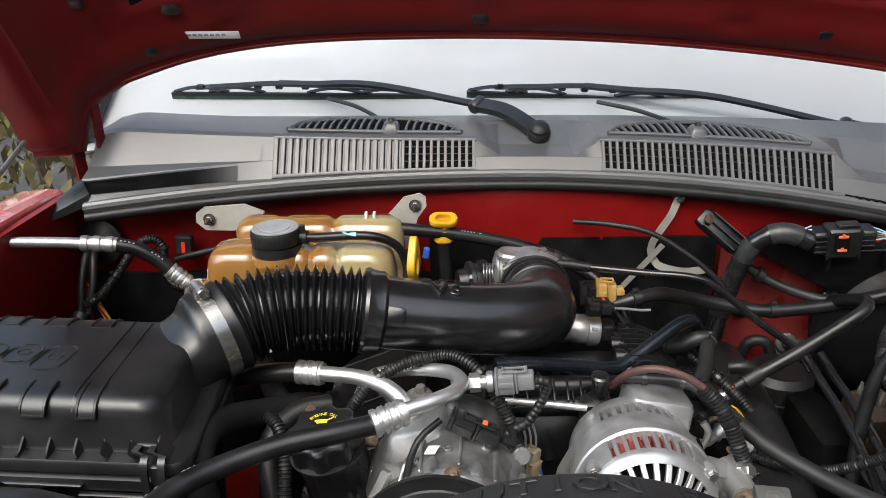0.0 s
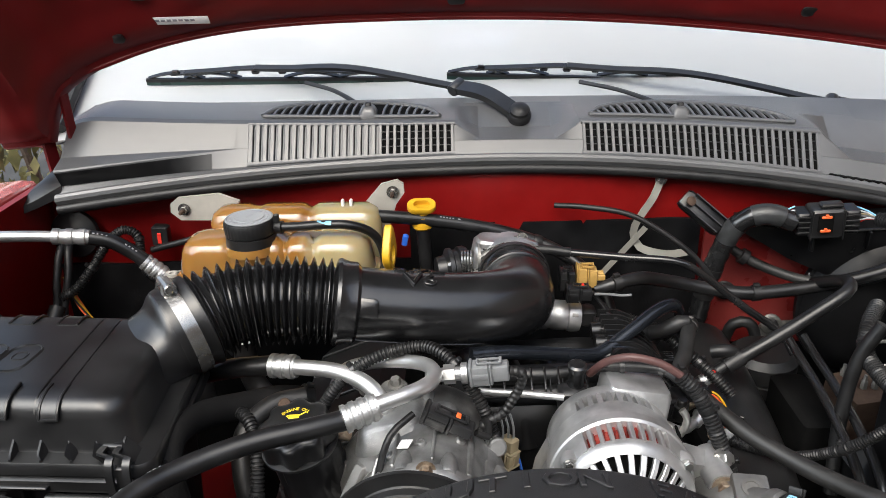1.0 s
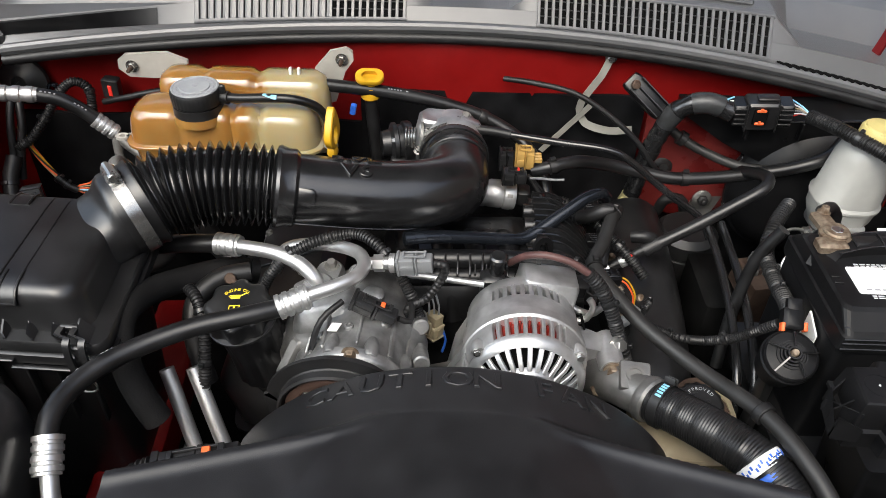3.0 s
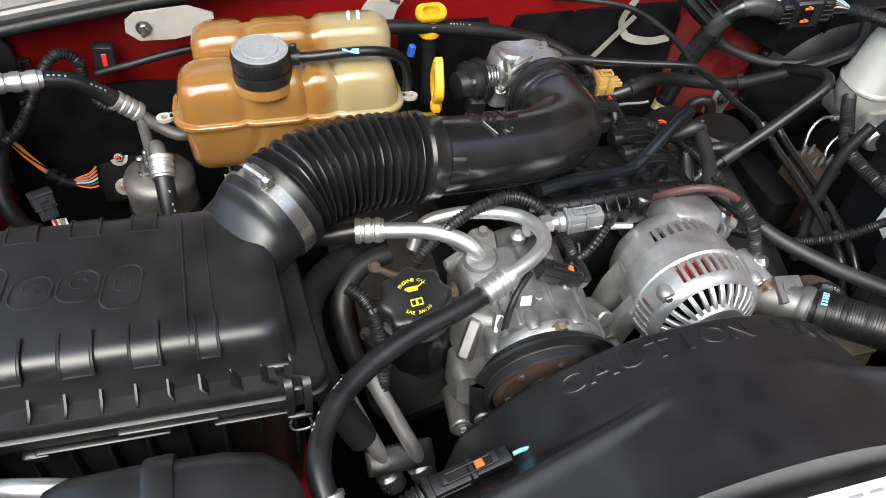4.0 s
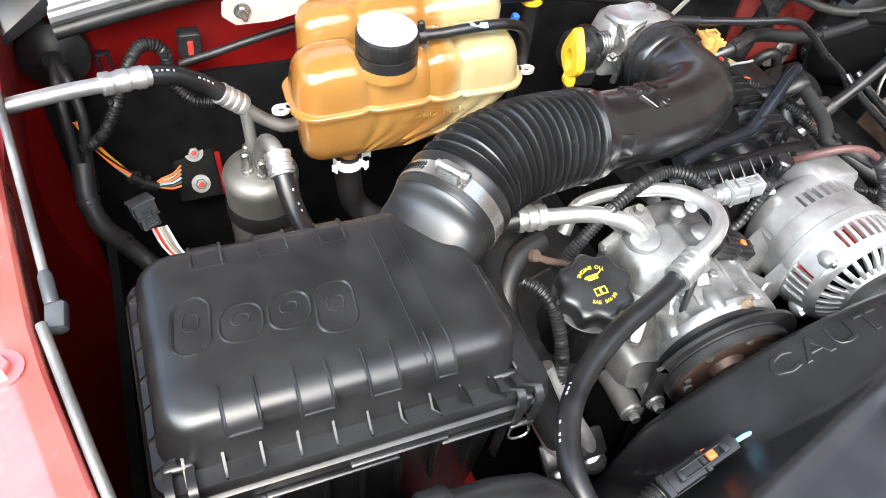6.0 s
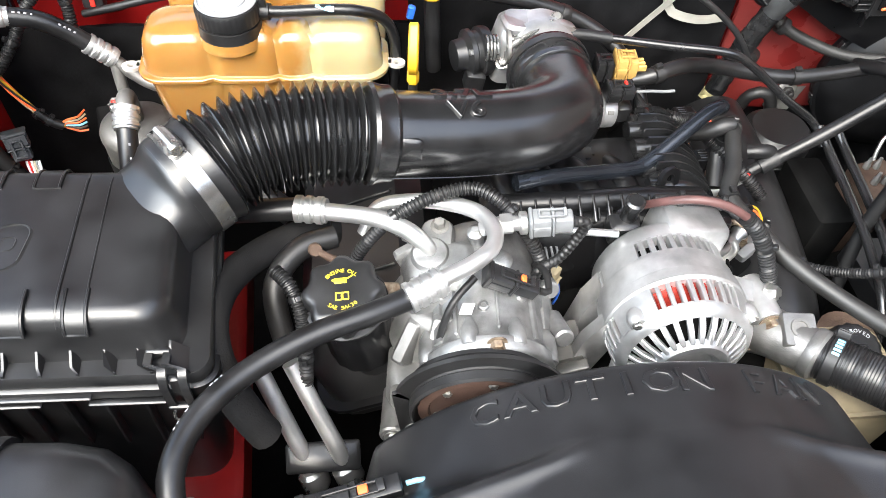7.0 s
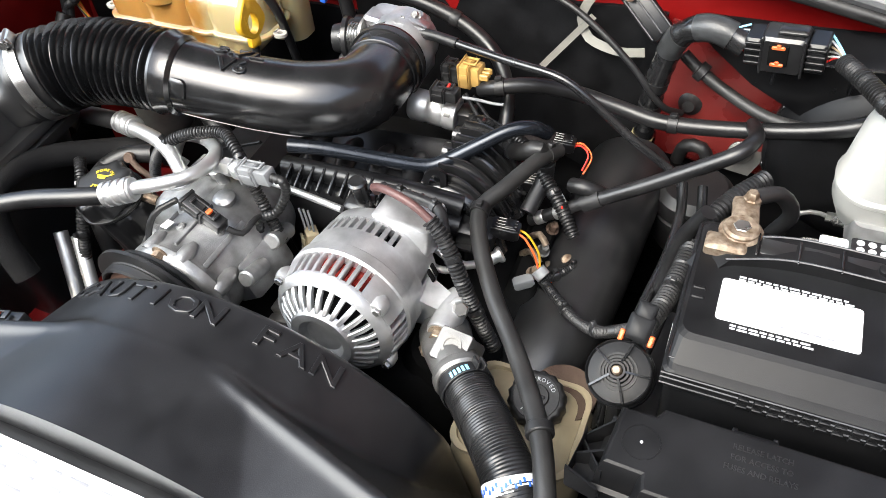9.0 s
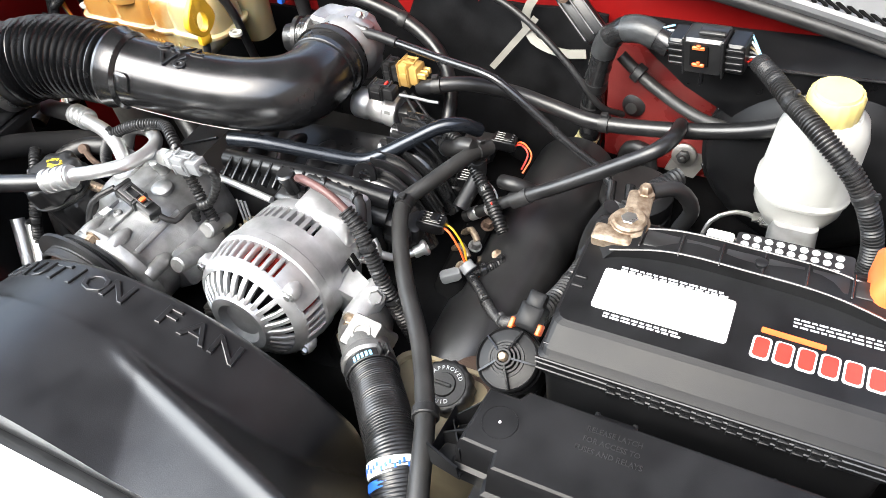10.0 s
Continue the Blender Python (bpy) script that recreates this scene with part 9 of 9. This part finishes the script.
hose("wiring_loom", "black corrugated loom beside the battery", [(0.503, 0.572, 0.965), (0.512, 0.61, 0.955), (0.518, 0.66, 0.945), (0.525, 0.71, 0.945), (0.545, 0.75, 0.96), (0.575, 0.79, 0.965)], 0.0088, RUBBER, "wiring loom", (0.0046, 0.0010), 16)
hose("battery_cable", "dark battery cable curling behind the clamp", [(0.565, 0.70, 1.02), (0.585, 0.715, 1.015), (0.60, 0.72, 0.99), (0.59, 0.73, 0.95)], 0.0075, RUBBER, "cable")
hose("battery_cable", "dark battery cable running to the engine bay floor", [(0.53, 0.70, 0.99), (0.51, 0.70, 0.94), (0.50, 0.69, 0.86), (0.49, 0.66, 0.78)], 0.008, RUBBER, "cable")

# ---- oil filler and near side ----
def oil_filler():
    t = thing("oil_filler", (-0.12, 0.58, 0.75), "black oil filler with scalloped cap and yellow print", "oil filler")
    m = axis((-0.119, 0.572, 0.938), (-0.10, -0.16, 1), (0, 1, 0))
    bm = B()
    lobed(bm, [(0.0335, 0), (0.0365, 0.003), (0.0365, 0.021), (0.0345, 0.0245), (0.031, 0.0262), (0.027, 0.0265)], m, 8, 0.075, 120, 0.9)
    lathe(bm, [(0.038, -0.004), (0.040, -0.002), (0.040, 0.001), (0.036, 0.002)], m, 40)
    c = part("cap", bm, PLASTIC, t)
    bm = B()
    for word, rad, flip in (("ENGINE OIL", 0.0190, 1), ("SAE 5W-30", 0.0190, -1)):
        n = len(word)
        for i, ch in enumerate(word):
            if ch == " ":
                continue
            a = radians((i - (n - 1) / 2) * 9.6)
            q = m @ pose(rad * math.sin(a), flip * rad * math.cos(a), 0.0272, 0, 0, -flip * math.degrees(a))
            letters(bm, ch, 0.0053, 0.0002, q, 1.1)
    # can and book symbols
    box(bm, m @ pose(-0.001, 0.009, 0.0271), 0.011, 0.0055, 0.0006, 0.0002)
    tube(bm, [m @ V((0.004, 0.010, 0.0272)), m @ V((0.008, 0.012, 0.0272)), m @ V((0.011, 0.014, 0.0272))], 0.0007, 6)
    tube(bm, [m @ V((-0.006, 0.011, 0.0272)), m @ V((-0.009, 0.010, 0.0272)), m @ V((-0.006, 0.008, 0.0272))], 0.0006, 6)
    for dx in (-0.0032, 0.0032):
        rings(bm, [[m @ V((dx + x * k, -0.007 + y * k, z)) for x, y in ((-0.003, -0.004), (0.003, -0.004), (0.003, 0.004), (-0.003, 0.004))] for k, z in ((1, 0.0270), (1, 0.0276), (0.7, 0.0276), (0.7, 0.0270))], loop=True)
    part("print", bm, YINK, c, "yellow lettering and symbols")
    b = t
    bm = B()
    tube(bm, [(-0.118, 0.574, 0.934), (-0.112, 0.582, 0.90), (-0.10, 0.60, 0.84), (-0.09, 0.62, 0.76)], (0.034, 0.045), 24)
    part("neck", bm, PLASTIC, b)
    bm = B()
    lobed(bm, [(0.034, 0.0), (0.037, 0.004), (0.035, 0.05), (0.036, 0.09), (0.033, 0.094)], axis((-0.106, 0.590, 0.838), (-0.10, -0.16, 1)), 14, 0.02)
    part("housing", bm, BLACKP, b)


oil_filler()
hose("foam_hose", "thick black foam-sleeved hose looping past the airbox", [(-0.134, 0.690, 0.905), (-0.165, 0.675, 0.918), (-0.200, 0.645, 0.930), (-0.225, 0.595, 0.955), (-0.234, 0.545, 0.972), (-0.230, 0.508, 0.965), (-0.219, 0.487, 0.935), (-0.207, 0.476, 0.905), (-0.196, 0.470, 0.88)], 0.0155, FOAM, clips=(0.02,))
hose("heater_hose", "black hose curving behind the oil filler", [(-0.13, 0.66, 0.93), (-0.165, 0.645, 0.93), (-0.19, 0.615, 0.915), (-0.188, 0.585, 0.88), (-0.175, 0.565, 0.83)], 0.012, RUBBER)
bm = B()
lathe(bm, [(0.006, -0.006), (0.007, -0.004), (0.007, 0.004), (0.006, 0.006)], axis((-0.150, 0.640, 0.935), (0.3, -0.7, 0.6)), 16)
tube(bm, [(-0.150, 0.640, 0.935), (-0.135, 0.632, 0.93), (-0.11, 0.628, 0.92)], 0.004, 10)
solo("sensor_fitting", bm, RUST, "small brown metal fitting behind the oil filler", "fitting")
for a, b2 in (((-0.209, 0.541, 0.884), (-0.170, 0.481, 0.790)), ((-0.177, 0.541, 0.888), (-0.135, 0.481, 0.800))):
    a, b2 = V(a), V(b2)
    t = thing("steel_pipe", b2, "bright bare metal cooler pipe", "pipe", "cooler pipe pair")
    bm = B()
    tube(bm, [a.lerp(b2, 0.02), a.lerp(b2, 0.35), a.lerp(b2, 0.7), b2, b2 + V((0.005, -0.01, -0.03))], 0.0088, 16)
    part("pipe", bm, ALU, t)
    bm = B()
    lathe(bm, [(0.012, -0.02), (0.015, -0.016), (0.015, 0.0), (0.011, 0.004)], axis(b2 + V((0.004, -0.006, -0.02)), a - b2), 20)
    part("union", bm, STEEL, t)
bm = B()
box(bm, pose(-0.152, 0.481, 0.795, 30, 0, 0), 0.075, 0.03, 0.012, 0.003)
solo("pipe_clip", bm, PLASTIC, "black clip holding two pipes", "clip")
t = thing("intake_snorkel", (-0.31, 0.36, 0.75), "black plastic air intake snorkel box", "air duct")
bm = B()
rs = []
for x, k, dy in ((-0.440, 0.93, 0.0), (-0.425, 1.0, 0.0), (-0.38, 1.0, 0.0), (-0.315, 1.0, -0.004), (-0.285, 0.97, -0.009), (-0.268, 0.88, -0.016), (-0.260, 0.72, -0.022)):
    rs.append([V((x, 0.372 + dy + a * k, 0.955 + b * k)) for a, b in rrect(0.094, 0.150, 0.026, 6)])
rings(bm, rs)
part("duct", bm, PLASTIC, t)
bm = B()
rings(bm, [[V((x, 0.372 + a * k, 0.955 + b * k)) for a, b in rrect(0.100, 0.156, 0.028, 6)] for x, k in ((-0.371, 0.985), (-0.368, 1.0), (-0.352, 1.0), (-0.349, 0.985))])
part("strap", bm, PLASTIC, t)
t = plug("fan_plug", "black fan connector with orange lock and blue wire", (-0.118, 0.385, 0.937), (0.95, 0.16, 0.10), (0.019, 0.017, 0.084), PLASTIC, ORANGE)
hose("fan_lead", "pale blue wire at the fan connector", [(-0.074, 0.392, 0.941), (-0.058, 0.393, 0.944), (-0.045, 0.388, 0.938), (-0.036, 0.382, 0.930)], 0.0022, CYAN, "wire")
hose("wiring_loom", "black corrugated loom to the fan connector", [(-0.160, 0.378, 0.932), (-0.178, 0.372, 0.925), (-0.196, 0.356, 0.90), (-0.205, 0.34, 0.85)], 0.010, RUBBER, "wiring loom", (0.005, 0.0011), 16)
t = thing("service_port", (-0.512, 0.45, 0.97), "bright service pipe with a white cap", "service port")
bm = B()
lathe(bm, [(0.009, 0), (0.0108, 0.003), (0.0108, 0.014), (0.0095, 0.0165), (0.007, 0.017), (0.007, 0.020)], axis((-0.512, 0.452, 1.0), (-0.2, 0.1, 1)), 20)
part("cap", bm, WHITE, t)
bm = B()
tube(bm, [(-0.508, 0.449, 0.998), (-0.49, 0.435, 0.992), (-0.46, 0.425, 0.998), (-0.43, 0.42, 0.992), (-0.42, 0.418, 0.97), (-0.42, 0.415, 0.90)], 0.008, 14)
part("pipe", bm, ALU, t)

# ---- left rear corner ----
def dryer():
    t = thing("receiver_dryer", (-0.38, 0.9, 0.72), "dull aluminium air-conditioning canister with black band", "canister")
    m = pose(-0.380, 0.900, 0.752)
    bm = B()
    lathe(bm, [(0.036, -0.02), (0.043, -0.012), (0.0445, 0.0), (0.0445, 0.112), (0.0455, 0.116), (0.0455, 0.122), (0.043, 0.128), (0.036, 0.134), (0.02, 0.136)], m, 40)
    part("can", bm, CASTD, t)
    bm = B()
    lathe(bm, [(0.0458, 0.060), (0.0465, 0.062), (0.0465, 0.084), (0.0458, 0.086)], m, 40, (False, False))
    part("band", bm, RUBBER, t, "black rubber band")
    for x, y, h in ((-0.016, -0.008, 0.03), (-0.010, 0.014, 0.022), (0.0, -0.02, 0.024)):
        bm = B()
        lathe(bm, [(0.007, 0), (0.007, 0.006), (0.005, 0.007), (0.005, h), (0.003, h + 0.002)], m @ pose(x, y, 0.134), 10)
        part("stud", bm, STEEL, t)
    bm = B()
    tube(bm, [(-0.378, 0.90, 0.872), (-0.376, 0.898, 0.905), (-0.372, 0.885, 0.935), (-0.368, 0.862, 0.948), (-0.366, 0.85, 0.944)], 0.0095, 16)
    part("outlet_pipe", bm, CASTD, t)
    crimp(t, (-0.3655, 0.842, 0.938), (0, -0.8, -0.5), 0.0135, 3, 0.028)
    bm = B()
    pts = [(-0.3655, 0.836, 0.933), (-0.364, 0.815, 0.918), (-0.360, 0.785, 0.905), (-0.352, 0.745, 0.90), (-0.340, 0.70, 0.89)]
    tube(bm, pts, 0.0115, 16)
    part("hose", bm, HOSE, t)
    line_print(t, pts, 0.0115, ((0.12, 0.2), (0.3, 0.42)), (0.4, -0.7, 0.6))


dryer()
t = thing("ac_line", (-0.48, 0.91, 1.0), "bright aluminium air-conditioning pipe with printed black hose", "ac pipe", "ac lines")
bm = B()
tube(bm, [(-0.655, 0.858, 1.052), (-0.60, 0.873, 1.047), (-0.55, 0.890, 1.040), (-0.485, 0.908, 1.030)], 0.0080, 16)
part("pipe", bm, ALU, t)
crimp(t, (-0.498, 0.905, 1.032), (1, 0.26, -0.15), 0.0105, 3, 0.05)
bm = B()
pts = [(-0.475, 0.911, 1.028), (-0.45, 0.916, 1.020), (-0.425, 0.919, 1.002), (-0.408, 0.921, 0.985)]
tube(bm, pts, 0.0105, 16)
part("hose", bm, HOSE, t)
line_print(t, pts, 0.0105, ((0.1, 0.45), (0.6, 0.9)))
crimp(t, (-0.397, 0.922, 0.973), (0.7, 0.05, -0.7), 0.0112, 4, 0.036)
bm = B()
tube(bm, [(-0.39, 0.922, 0.965), (-0.370, 0.918, 0.945), (-0.345, 0.912, 0.93), (-0.325, 0.915, 0.928)], 0.008, 14)
tube(bm, [(-0.385, 0.92, 0.96), (-0.384, 0.912, 0.93), (-0.384, 0.905, 0.87)], 0.007, 14)
part("tail_pipe", bm, CASTD, t)
plug("headlamp_plug", "slate grey connector with bundled wires by the wing", (-0.517, 0.875, 0.872), (0.12, -0.3, -0.9), (0.025, 0.021, 0.036), SLATE)
rw = random.Random(5)
for i, mat in enumerate((LGREY, REDP, LGREY, TAN, GREY, LGREY)):
    hose("plug_wire", "thin coloured wire under the grey connector", [(-0.514 + 0.003 * i, 0.868, 0.852), (-0.508 + 0.004 * i, 0.855 - 0.003 * i, 0.832), (-0.492 + 0.004 * i, 0.835, 0.815), (-0.478 + 0.004 * i, 0.815, 0.80)], 0.0016, mat, "wire", group="plug wires", seg=6)
for i, mat in enumerate((ORANGE, YELLOW, TAN, ORANGE, BLACKINK, YELLOW)):
    tw = [0.0028 * math.sin(1.05 * i + 1.3 * k) for k in range(6)]
    hose("headlamp_wire", "orange and yellow wire twisted by the wing", [(-0.566 + tw[0], 0.975, 0.935), (-0.556 + tw[1], 0.970 + tw[0], 0.908), (-0.543 + tw[2], 0.967 + tw[1], 0.878), (-0.528 + tw[3], 0.965 + tw[2], 0.852), (-0.513 + tw[4], 0.964 + tw[3], 0.832), (-0.500 + tw[5], 0.964, 0.824)], 0.0015, mat, "wire", group="lamp wires", seg=6)
for i, mat in enumerate((ORANGE, RUST, CYAN, ORANGE, TAN, ORANGE)):
    hose("headlamp_wire", "orange wire fanning out of a black sheath", [(-0.505, 0.964, 0.825), (-0.494, 0.965, 0.818 + 0.003 * i), (-0.483 + 0.001 * i, 0.966, 0.812 + 0.005 * i), (-0.472 + 0.001 * i, 0.968, 0.812 + 0.007 * i)], 0.0014, mat, "wire", group="lamp wires", seg=6)
hose("wiring_loom", "black sheath round the lamp wires", [(-0.528, 0.964, 0.850), (-0.518, 0.963, 0.838), (-0.508, 0.963, 0.829), (-0.500, 0.964, 0.824)], 0.0062, RUBBER, "wiring loom")
hose("firewall_cable", "thin black cable clipped along the firewall", [(-0.44, 1.018, 0.960), (-0.40, 1.012, 0.972), (-0.35, 1.010, 0.985), (-0.29, 1.012, 0.995)], 0.005, RUBBER, "cable")
t = thing("mounting_plate", (-0.485, 1.02, 0.75), "dark plate with red edges and two bolts", "plate")
bm = B()
box(bm, axis((-0.444, 1.024, 0.793), (0, -0.8, 0.6), (0, 0.6, 0.8)), 0.060, 0.098, 0.006, 0.002)
part("plate", bm, REDSHADE, t)
bm = B()
box(bm, axis((-0.449, 1.0175, 0.791), (0, -0.8, 0.6), (0, 0.6, 0.8)), 0.056, 0.086, 0.006, 0.003)
part("pad", bm, PAD, t)
for k in (-1, 1):
    p = V((-0.447, 1.0145, 0.793)) + V((0, 0.6, 0.8)) * 0.0215 * k
    bolt(t, p, (0, -0.8, 0.6), 0.0075, 0.007, CASTM, washer=0.0125)
    bm = B()
    lathe(bm, [(0.0035, 0.0), (0.0035, 0.013), (0.002, 0.014)], axis(p, (0, -0.8, 0.6)), 12)
    part("stud", bm, REDP, t, "red-tipped stud")
t = thing("cable_grommet", (-0.552, 1.03, 0.98), "grey-black rubber grommet with cables through it", "grommet")
bm = B()
lathe(bm, [(0.040, 0), (0.038, 0.006), (0.02, 0.012), (0.013, 0.02), (0.012, 0.012)], axis((-0.570, 1.043, 0.980), (0, -1, 0.15)), 28)
part("grommet", bm, RUBBER, t)
for k in (0, 1):
    bm = B()
    tube(bm, [(-0.570, 1.03, 0.98), (-0.572 + 0.012 * k, 0.995, 0.975), (-0.574 + 0.018 * k, 0.97, 0.94), (-0.576 + 0.012 * k, 0.955, 0.90), (-0.578 + 0.01 * k, 0.94, 0.86)], 0.0062, 12)
    part("cable", bm, RUBBER, t)
hose("wiring_loom", "black taped loom rising round a firewall clip", [(-0.565, 0.955, 0.91), (-0.54, 0.958, 0.925), (-0.515, 0.975, 0.955), (-0.495, 0.995, 0.985), (-0.475, 1.01, 0.998), (-0.455, 1.012, 0.985), (-0.452, 1.0, 0.95), (-0.435, 0.985, 0.93), (-0.41, 0.98, 0.925)], 0.0068, RUBBER, "wiring loom", (0.004, 0.0007), 14)
hose("wiring_loom", "thick black loom curving down the wing", [(-0.57, 0.945, 0.90), (-0.575, 0.92, 0.87), (-0.568, 0.90, 0.84), (-0.545, 0.89, 0.80), (-0.52, 0.87, 0.77)], 0.012, RUBBER, "wiring loom")
t = thing("wire_clip", (-0.498, 1.03, 0.96), "dark blue plastic wiring clip on the red firewall", "clip")
bm = B()
for x in (-0.526, -0.514):
    box(bm, pose(x, 1.028, 0.972), 0.004, 0.010, 0.022, 0.0015)
box(bm, pose(-0.520, 1.028, 0.982), 0.016, 0.010, 0.004, 0.0015)
part("clip", bm, PAINTED, t)
t = thing("wire_clip", (-0.437, 1.03, 0.97), "black plastic wiring clip with a red slot", "clip")
bm = B()
box(bm, pose(-0.424, 1.026, 0.982, 0, 4, 0), 0.026, 0.018, 0.034, 0.003)
part("clip", bm, PLASTIC, t)
bm = B()
box(bm, pose(-0.424, 1.0165, 0.980, 0, 4, 0), 0.006, 0.002, 0.018, 0.0005)
part("slot", bm, REDP, t)
t = thing("hood_strut", (-0.57, 0.62, 1.06), "slim bright gas strut rising to the bonnet", "gas strut")
bm = B()
tube(bm, [(-0.572, 0.612, 1.075), (-0.580, 0.72, 1.105), (-0.592, 0.86, 1.145), (-0.60, 0.95, 1.17)], 0.0034, 12)
part("rod", bm, CASTM, t)
bm = B()
box(bm, axis((-0.571, 0.604, 1.068), (0.15, 1, 0.3)), 0.014, 0.014, 0.024, 0.003)
part("end_bracket", bm, SLATE, t, "grey plastic end bracket")
bm = B()
lathe(bm, [(0.0045, -0.012), (0.0052, -0.010), (0.0052, 0.010), (0.0036, 0.014)], axis((-0.5725, 0.622, 1.078), (-0.07, 1, 0.28)), 14)
part("ferrule", bm, SLATE, t)

# dipsticks
def dipstick_ring():
    t = thing("oil_dipstick", (-0.04, 0.81, 0.95), "thick yellow teardrop dipstick handle", "dipstick")
    m = axis((-0.040, 0.806, 1.044), (1, -0.12, 0.0), (0, 0.12, 1))
    n = 40

    def loop(kind, z):
        out = []
        for i in range(n):
            a = 2 * math.pi * i / n
            c, s = math.cos(a), math.sin(a)
            if kind > 0:
                w = 0.0225 * (1 - 0.55 * max(0.0, s) ** 1.4) * (1 - 0.35 * max(0.0, -s) ** 2)
                out.append(m @ V((w * c * kind, (0.036 * s if s > 0 else 0.022 * s) * kind, z)))
            else:
                out.append(m @ V((0.0085 * c, 0.0135 * s - 0.002, z)))
        return out
    bm = B()
    rings(bm, [loop(0.93, -0.0052), loop(1.0, -0.0038), loop(1.0, 0.0038), loop(0.93, 0.0052), loop(0, 0.0052), loop(0, -0.0052)], loop=True)
    box(bm, m @ pose(0, -0.026, 0), 0.016, 0.014, 0.013, 0.003)
    part("handle", bm, YELLOW, t)
    bm = B()
    for k in range(6):
        box(bm, m @ pose(-0.0125 + 0.0006 * k, 0.010 - 0.004 * k, 0.0054), 0.003, 0.0022, 0.0006, 0.0002)
    part("moulded_text", bm, YELLOW, t)
    bm = B()
    tube(bm, [m @ V((0, -0.032, 0)), m @ V((0.002, -0.07, 0.0)), (-0.03, 0.85, 0.90), (-0.02, 0.87, 0.80)], 0.005, 10)
    part("tube", bm, PLASTIC, t)
    k = thing("transmission_dipstick", (-0.004, 0.95, 0.97), "yellow looped cap on a filler tube", "dipstick")
    q = axis((-0.006, 0.962, 1.046), (0, -0.42, 0.9))
    bm = B()
    o = rrect(0.042, 0.026, 0.012, 6)
    rings(bm, [[q @ V((x * s, y * s, z)) for x, y in o] for s, z in ((0.94, -0.0045), (1, -0.003), (1, 0.003), (0.94, 0.0045), (0.55, 0.0045), (0.55, -0.0045))], loop=True)
    lathe(bm, [(0.0125, -0.040), (0.0150, -0.037), (0.0150, -0.020), (0.0120, -0.018), (0.0120, -0.012), (0.016, -0.009), (0.016, -0.004)], pose(-0.006, 0.966, 1.050), 20)
    part("cap", bm, YELLOW, k)
    bm = B()
    tube(bm, [(-0.006, 0.966, 1.015), (-0.004, 0.966, 0.97), (0.0, 0.970, 0.90)], 0.010, 14)
    part("tube", bm, PLASTIC, k)
    bm = B()
    box(bm, pose(-0.032, 0.955, 0.996, 0, 12, 0), 0.009, 0.009, 0.018, 0.002)
    solo("wire_plug", bm, BLUE, "small blue plug near the filler tube", "connector")


dipstick_ring()
